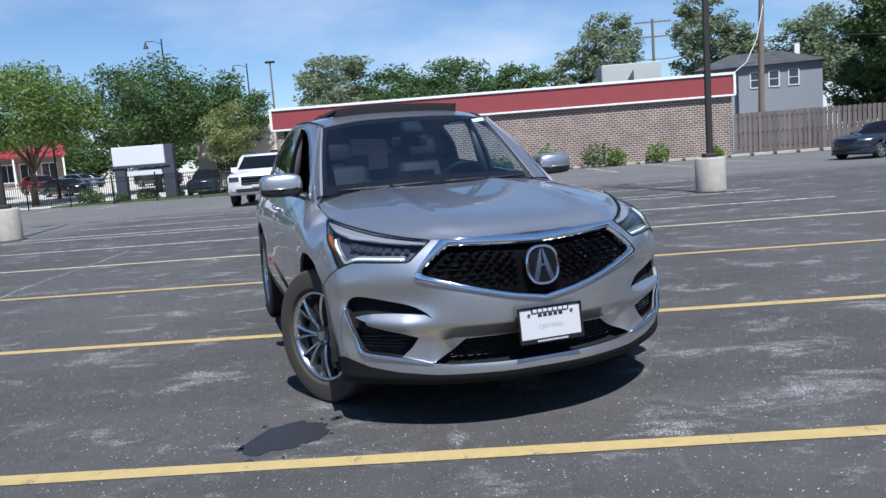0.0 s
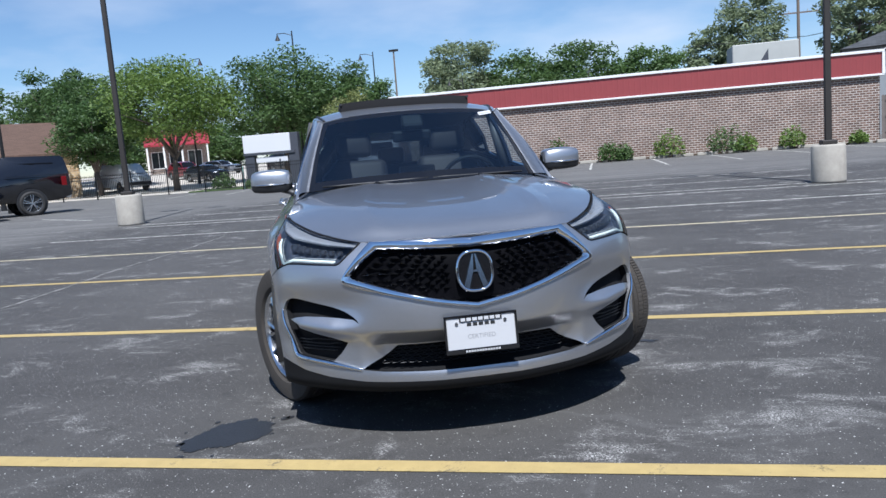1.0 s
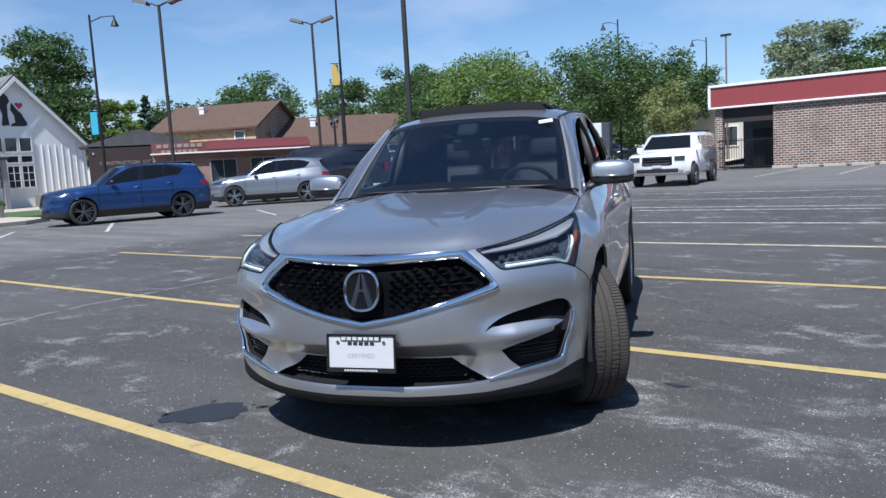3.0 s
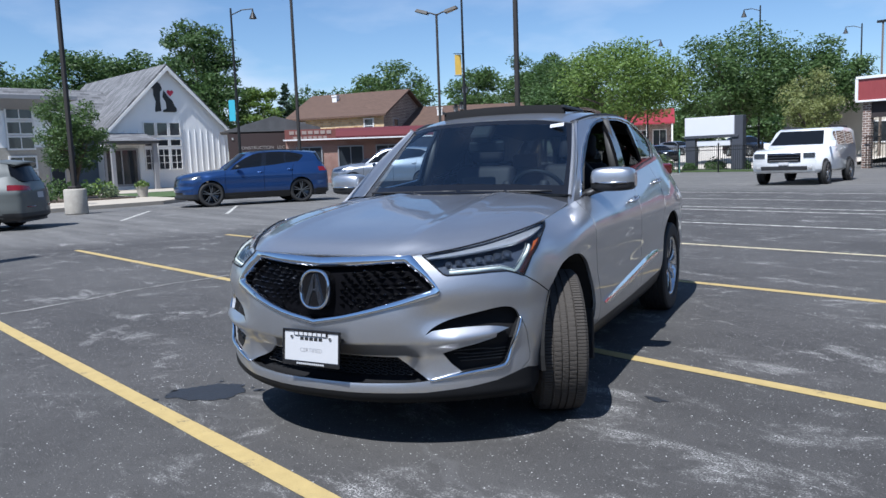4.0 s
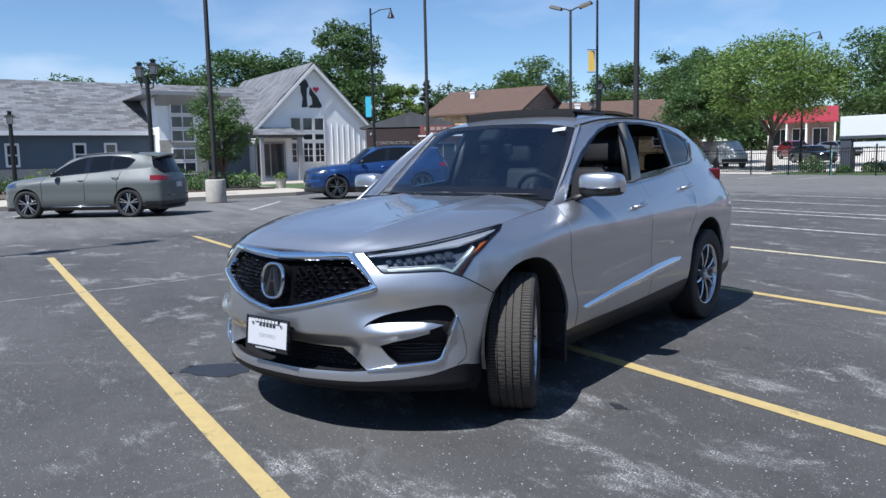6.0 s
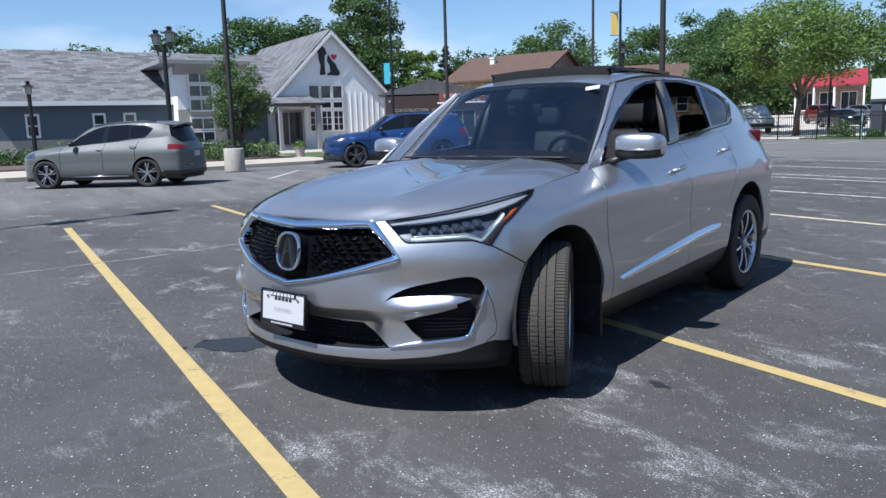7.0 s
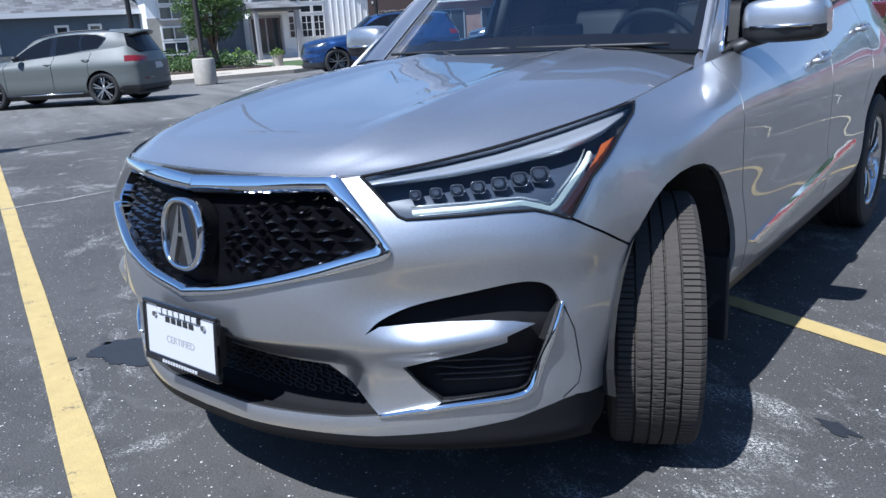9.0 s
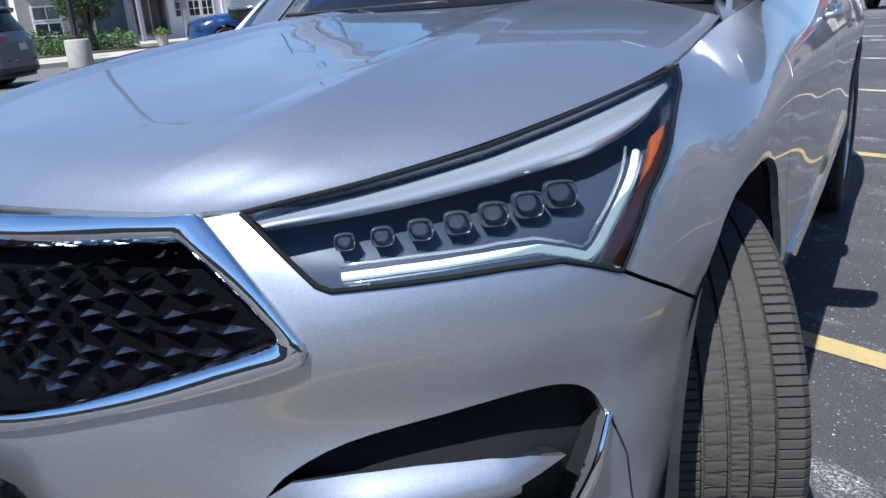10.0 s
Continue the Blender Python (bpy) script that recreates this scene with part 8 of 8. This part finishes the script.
    whole("hood", lift_all(skin(fit(dense(HOOD, 16, 14)), core), 0.0, 0.02), paint, t)
    whole("cowl", skin(fit(dense(np.array([[(0, 1.37, 1.085), (0.56, 1.38, 1.07), (0.80, 1.34, 1.03)], [(0, 1.55, 1.10), (0.56, 1.58, 1.09), (0.79, 1.66, 1.065)]]), 4, 8)), core), BLACK, t)
    whole("windscreen", skin(fit(dense(SCREEN, 8, 8)), core), GLASS_FAR, t, "dark windscreen", True)
    whole("roof", lift_all(skin(fit(dense(ROOF, 18, 12)), core), 0.0, 0.012), paint, t)
    sc, cb = catmull(SCREEN[:, 3], 10), catmull([CABIN[0][0], (0.708, 1.735, 1.305), CABIN[0][1]], 10)
    pair("windscreen_pillar", lift_all(skin(fit(np.stack([sc, (sc + cb) / 2 + np.array([0.014, -0.01, 0.01]), cb], 1)), core), 0.0, 0.01), paint, t)
    pair("fender_corner", lift_all(skin(fit(dense(fil, 5, 4)), core), 0.002, 0.01), paint, t)
    c = skin(fit(cabin_grid(60, 24)), core)
    for poly in (FRONT_WIN, REAR_WIN, QUARTER):
        pl = [tuple(q) for q in np.array([fit((0.7, y, z))[1:] for y, z in poly])]
        fs = carve(c, pl, SIDE, lambda q: True)
        c.normal_update()
        pair("side_window", lift(fs, -0.004, 0.0), GLASS_FAR, t, "dark side window")
        bmesh.ops.delete(c, geom=fs, context="FACES")
    fs = carve(c, [tuple(q) for q in np.array([fit((0.7, y, z))[1:] for y, z in DLO])], SIDE, lambda q: True)
    c.normal_update()
    pair("window_trim", lift(fs, -0.002, 0.01), GLOSS_BLACK, t)
    bmesh.ops.delete(c, geom=fs, context="FACES")
    pair("cabin_frame", lift(c.faces[:], 0.0, 0.012), paint, t)
    c.free()
    tp, bt = dense(ROOF, 20, 12)[-1], catmull([(0, 4.62, 1.17), (0.34, 4.60, 1.17), (0.60, 4.53, 1.185), (0.690, 4.36, 1.29)], 12)
    vv = np.linspace(0, 1, 5)[:, None, None]
    whole("rear_window", skin(fit(tp[None] * (1 - vv) + bt[None] * vv), core), GLASS_FAR, t, "dark rear window", True)
    bmx = bmesh.new()
    bmesh.ops.create_uvsphere(bmx, u_segments=12, v_segments=8, radius=0.1)
    for v in bmx.verts:
        v.co = Vector((0.95 * sx + v.co.x * 1.1, Y(1.74) + v.co.y * 0.8, 1.16 * zz * belt + v.co.z * 0.7))
    pair("door_mirror", bmx, BLACK, t, "dark door mirror", True)
    for y0, z0 in ((2.35, 0.985), (3.28, 1.045)):
        bmx = bmesh.new()
        q = fit((0.915, y0, z0))
        tube(bmx, [(q[0] - 0.02, q[1], q[2]), (q[0] + 0.012, q[1] + 0.08, q[2]), (q[0] - 0.02, q[1] + 0.17, q[2])], 0.014, 6)
        pair("handle", bmx, paint, t)
    if rails:
        bmx = bmesh.new()
        rp = fit(catmull(ROOF[:, 3], 12))
        tube(bmx, [(p[0] - 0.06, p[1], p[2] + 0.05) for p in rp[1:-2]], 0.02, 6)
        pair("roof_rail", bmx, BLACK, t, "roof rail", True)
    if tail > 0.05:
        # roof spoiler over the rear window, reflector strips and a bright sill line
        bmx = bmesh.new()
        edge = fit(dense(ROOF, 20, 12)[-1])
        inner = fit(dense(ROOF, 20, 12)[-4])
        rows = [[(x, y, z + 0.012) for x, y, z in inner], [(x, y + 0.05, z + 0.014) for x, y, z in edge], [(x * 0.97, y + 0.16, z - 0.012) for x, y, z in edge], [(x * 0.97, y + 0.15, z - 0.040) for x, y, z in edge], [(x, y + 0.02, z - 0.03) for x, y, z in edge]]
        grid_mesh(bmx, rows)
        grid_mesh(bmx, [[(-x, y, z) for x, y, z in row] for row in rows])
        bmesh.ops.recalc_face_normals(bmx, faces=bmx.faces)
        part("spoiler", bmx, paint, t, "body coloured roof spoiler", True)
        for s in (-1, 1):
            bmx = bmesh.new()
            tube(bmx, [tuple(fit((s * x, y, 0.56))) for x, y in ((0.40, 4.715), (0.62, 4.66), (0.80, 4.53))], 0.022, 6, 0.8)
            part("rear_reflector", bmx, TAIL_RED, t, "dark red reflector strip", True)
            bmx = bmesh.new()
            tube(bmx, [tuple(fit((s * 0.945, y, 0.31))) for y in (1.42, 2.3, 3.22)], 0.016, 6)
            part("sill_strip", bmx, SATIN, t, "bright sill strip", True)
    r = 0.375 * sz if suv else 0.335 * sz
    wf = wheel_simple(t, pose(0.80 * sx, arches[0][0], r), r, 0.22, face or ALLOY, dark or ALLOY_DARK)
    for x, y, a in ((0.80, arches[1][0], 0), (-0.80, arches[0][0], 180), (-0.80, arches[1][0], 180)):
        copy_thing(wf, pose(x * sx, y, r, 0, 0, a))
    return t


def heading(front, rear):
    """The pose of a car whose wheels on its left side touch the ground at these places; the car's front is at -y."""
    f, r = Vector(front), Vector(rear)
    d = (f - r).normalized()
    rz = math.degrees(math.atan2(d.x, -d.y))
    left = Vector((math.cos(radians(rz)), math.sin(radians(rz))))
    c = (f + r) / 2 - left * 0.82
    return pose(c.x, c.y, 0, 0, 0, rz)


def further(k):
    """Set a vehicle back from the open middle of the car park, grown by the same share."""
    return pose(1.6, 0.5, 0) @ Matrix.Scale(k, 4) @ pose(-1.6, -0.5, 0)


passenger_car("parked_suv", heading((-18.5, 3.12), (-17.0, 5.32)), PAINTS["grey"], "flat grey suv with silver spoked wheels parked at the kerb", "suv", 4.66, 1.90, 1.64, True, ALLOY, GLOSS_BLACK, rails=True, tail=0.10)
passenger_car("parked_wagon", further(1.05) @ heading((-19.7, 12.1), (-18.95, 14.9)), PAINTS["blue"], "metallic blue wagon with black wheels and roof rails", "wagon", 5.0, 1.92, 1.76, True, ALLOY_DARK, GLOSS_BLACK, True, True)
passenger_car("parked_suv", further(1.05) @ heading((-22.4, 19.4), (-20.6, 21.65)), PAINTS["silver"], "silver suv with dark cladding parked in a bay", "suv", 4.85, 1.95, 1.80, True, ALLOY, GLOSS_BLACK, True)
passenger_car("parked_sedan", pose(15.6, 31.0, 0, 0, 0, -62), PAINTS["slate"], "dark slate sedan parked near the board fence", "sedan", 4.74, 1.85, 1.45, False)
passenger_car("parked_suv", pose(-17.2, 46.0, 0, 0, 0, 10), PAINTS["slate"], "dark blue suv behind the iron fence", "suv", 4.6, 1.86, 1.62, True)
passenger_car("parked_suv", pose(-38.7, 64.0, 0, 0, 0, 60), PAINTS["red"], "dark red suv in the yard behind the fence", "suv", 4.6, 1.85, 1.66, True)
passenger_car("parked_sedan", pose(-38.0, 69.2, 0, 0, 0, 75), PAINTS["silver"], "silver sedan in the yard behind the fence", "sedan", 4.7, 1.84, 1.45, False)
passenger_car("parked_sedan", pose(-32.6, 57.3, 0, 0, 0, 65), PAINTS["black"], "black sedan in the yard behind the fence", "sedan", 4.6, 1.82, 1.45, False)
passenger_car("parked_suv", pose(-28.0, 63.5, 0, 0, 0, 65), PAINTS["black"], "black suv in the yard behind the fence", "suv", 4.7, 1.85, 1.70, True)


def boxy_vehicle(name, m, label, category, paint, profile, windows, W, axles, r, extras):
    """A pickup or van: its side outline across the width with rounded edges, panes, lamps and wheels. y runs back."""
    t = thing(name, m, label, category)
    bmx = bmesh.new()
    prism(bmx, profile, -W / 2, W / 2, Matrix(((0, 0, 1, 0), (1, 0, 0, 0), (0, 1, 0, 0), (0, 0, 0, 1))))
    for v in bmx.verts:
        if v.co.z > 1.15:
            v.co.x *= 0.86 if v.co.z > 1.5 else 0.95
    bmesh.ops.recalc_face_normals(bmx, faces=bmx.faces)
    bmesh.ops.bevel(bmx, geom=bmx.edges[:], offset=0.05, segments=2, affect="EDGES")
    part("body", bmx, paint, t, "", True)
    for poly in windows:
        for s in (-1, 1):
            bmx = bmesh.new()
            vs = []
            for y, z in poly:
                f = 0.5 * W * (0.95 - 0.09 * min(1, max(0, (z - 1.15) / 0.4)))
                vs.append(bmx.verts.new((s * (f + 0.012), y, z)))
            bmx.faces.new(vs if s > 0 else vs[::-1])
            part("side_window", bmx, GLASS_FAR, t)
    for nm, x0, x1, y0, y1, z0, z1, mt in extras:
        bmx = bmesh.new()
        box(bmx, x0, x1, y0, y1, z0, z1, 0.01)
        part(nm, bmx, mt, t)
    for y in axles:
        for s in (-1, 1):
            bmx = bmesh.new()
            cylinder(bmx, r * 1.16, r * 1.16, -0.02, 0.02, 32, pose(s * (W / 2 - 0.010), y, r * 1.05, 0, 90, 0))
            part("wheel_arch", bmx, BLACK, t)
            wheel_simple(t, pose(s * (W / 2 - 0.03), y, r, 0, 0, 0 if s > 0 else 180), r, 0.26, ALLOY, ALLOY_DARK)
    return t


TRUCK = [(-3.0, 0.5), (-3.0, 1.1), (-2.8, 1.28), (-1.45, 1.36), (-0.85, 2.05), (-0.4, 2.12), (1.05, 2.12), (1.1, 2.16), (2.95, 2.10), (3.1, 1.50), (3.1, 0.6), (2.7, 0.5)]
TRUCK = [(y * 1.06, z * 1.04) for y, z in TRUCK]
boxy_vehicle("pickup_truck", further(1.08) @ pose(-22.6, 23.75, 0, 0, 0, -38), "black pickup truck with a matching bed cap", "truck", PAINTS["black"], TRUCK,
             (((-1.1, 1.44), (-0.75, 1.92), (0.05, 1.98), (0.05, 1.46)), ((0.12, 1.46), (0.12, 1.98), (0.85, 1.98), (0.85, 1.46)), ((1.3, 1.62), (1.3, 1.98), (2.75, 1.94), (2.8, 1.62))), 2.1, (-1.95, 1.85), 0.46,
             (("tail_lamp", 0.82, 1.06, 2.95, 3.13, 1.05, 1.40, TAIL_RED), ("tail_lamp", -1.06, -0.82, 2.95, 3.13, 1.05, 1.40, TAIL_RED), ("bumper", -1.0, 1.0, 3.05, 3.25, 0.56, 0.78, CHROME), ("rear_window", -0.7, 0.7, 3.0, 3.09, 1.58, 1.95, GLASS_FAR), ("handle", 1.03, 1.07, -0.15, 0.0, 1.30, 1.34, BLACK), ("cap_seam", 1.0, 1.045, 1.1, 3.0, 1.485, 1.50, DULL_BLACK)))
BOXY = [(-2.36, 0.40), (-2.44, 0.52), (-2.46, 0.80), (-2.43, 1.06), (-2.30, 1.15), (-1.28, 1.25), (-0.58, 1.78), (-0.36, 1.85), (0.8, 1.88), (2.18, 1.84), (2.34, 1.76), (2.46, 1.18), (2.46, 0.52), (2.36, 0.40)]
pilot = boxy_vehicle("parked_suv", heading((-7.6, 28.3), (-7.95, 31.3)) @ Matrix.Scale(1.03, 4), "boxy white suv with a chrome barred grille parked by the fence", "suv", PAINTS["white"], BOXY,
                     (((-1.02, 1.30), (-0.50, 1.70), (-0.02, 1.74), (-0.02, 1.28)), ((0.06, 1.28), (0.06, 1.74), (0.98, 1.75), (0.98, 1.28)), ((1.06, 1.28), (1.06, 1.75), (2.02, 1.70), (2.12, 1.30))), 2.0, (-1.46, 1.32), 0.385,
                     (("headlamp", 0.60, 0.95, -2.48, -2.38, 0.90, 1.05, LAMP_INNER), ("headlamp", -0.95, -0.60, -2.48, -2.38, 0.90, 1.05, LAMP_INNER), ("grille", -0.52, 0.52, -2.475, -2.44, 0.76, 1.05, GLOSS_BLACK),
                      ("grille_bar", -0.50, 0.50, -2.51, -2.47, 0.98, 1.02, CHROME), ("grille_bar", -0.48, 0.48, -2.51, -2.47, 0.89, 0.93, CHROME), ("grille_bar", -0.46, 0.46, -2.51, -2.47, 0.80, 0.84, CHROME),
                      ("lower_intake", -0.72, 0.72, -2.47, -2.40, 0.50, 0.63, BLACK), ("fog_lamp", 0.74, 0.88, -2.46, -2.38, 0.54, 0.62, LAMP_FROST), ("fog_lamp", -0.88, -0.74, -2.46, -2.38, 0.54, 0.62, LAMP_FROST),
                      ("front_plate", -0.16, 0.16, -2.50, -2.47, 0.66, 0.75, WHITE_PAPER), ("door_mirror", 0.96, 1.16, -0.98, -0.84, 1.22, 1.40, PAINTS["white"]), ("door_mirror", -1.16, -0.96, -0.98, -0.84, 1.22, 1.40, PAINTS["white"]),
                      ("roof_rail", 0.72, 0.76, -0.2, 1.9, 1.86, 1.94, BLACK), ("roof_rail", -0.76, -0.72, -0.2, 1.9, 1.86, 1.94, BLACK), ("handle", 0.945, 0.965, -0.20, -0.04, 1.14, 1.17, PAINTS["white"]), ("handle", 0.945, 0.965, 0.80, 0.96, 1.14, 1.17, PAINTS["white"])))
bm = bmesh.new()
vs = [bm.verts.new(p) for p in ((-0.84, -1.215, 1.305), (0.84, -1.215, 1.305), (0.70, -0.625, 1.755), (-0.70, -0.625, 1.755))]
bm.faces.new(vs)
for v in vs:
    v.co += Vector((0, -0.012, 0.016))
part("windscreen", bm, GLASS_FAR, pilot, "dark windscreen")
VAN = [(-2.7, 0.4), (-2.7, 1.05), (-2.3, 1.25), (-1.6, 1.85), (-1.2, 2.05), (2.7, 2.1), (2.75, 1.9), (2.75, 0.4)]
boxy_vehicle("van", pose(-35.8, 50.6, 0, 0, 0, 60), "white cargo van behind the iron fence", "van", PAINTS["white"], VAN, (((-1.75, 1.3), (-1.35, 1.8), (-0.8, 1.82), (-0.8, 1.3)),), 2.0, (-1.7, 1.6), 0.36,
             (("tail_lamp", 0.85, 0.985, 2.72, 2.78, 1.0, 1.5, TAIL_RED), ("bumper", -0.95, 0.95, -2.78, -2.66, 0.45, 0.7, BLACK)))

# what stands in the yard follows its slope
for ob in bpy.data.objects:
    x, y, z = ob.location
    if ob.parent is None and -70 < x < -15 and 46 < y < 90 and z < 0.1 and ob.type in ("EMPTY",):
        ob.location.z = z + RISE * (y - 46)
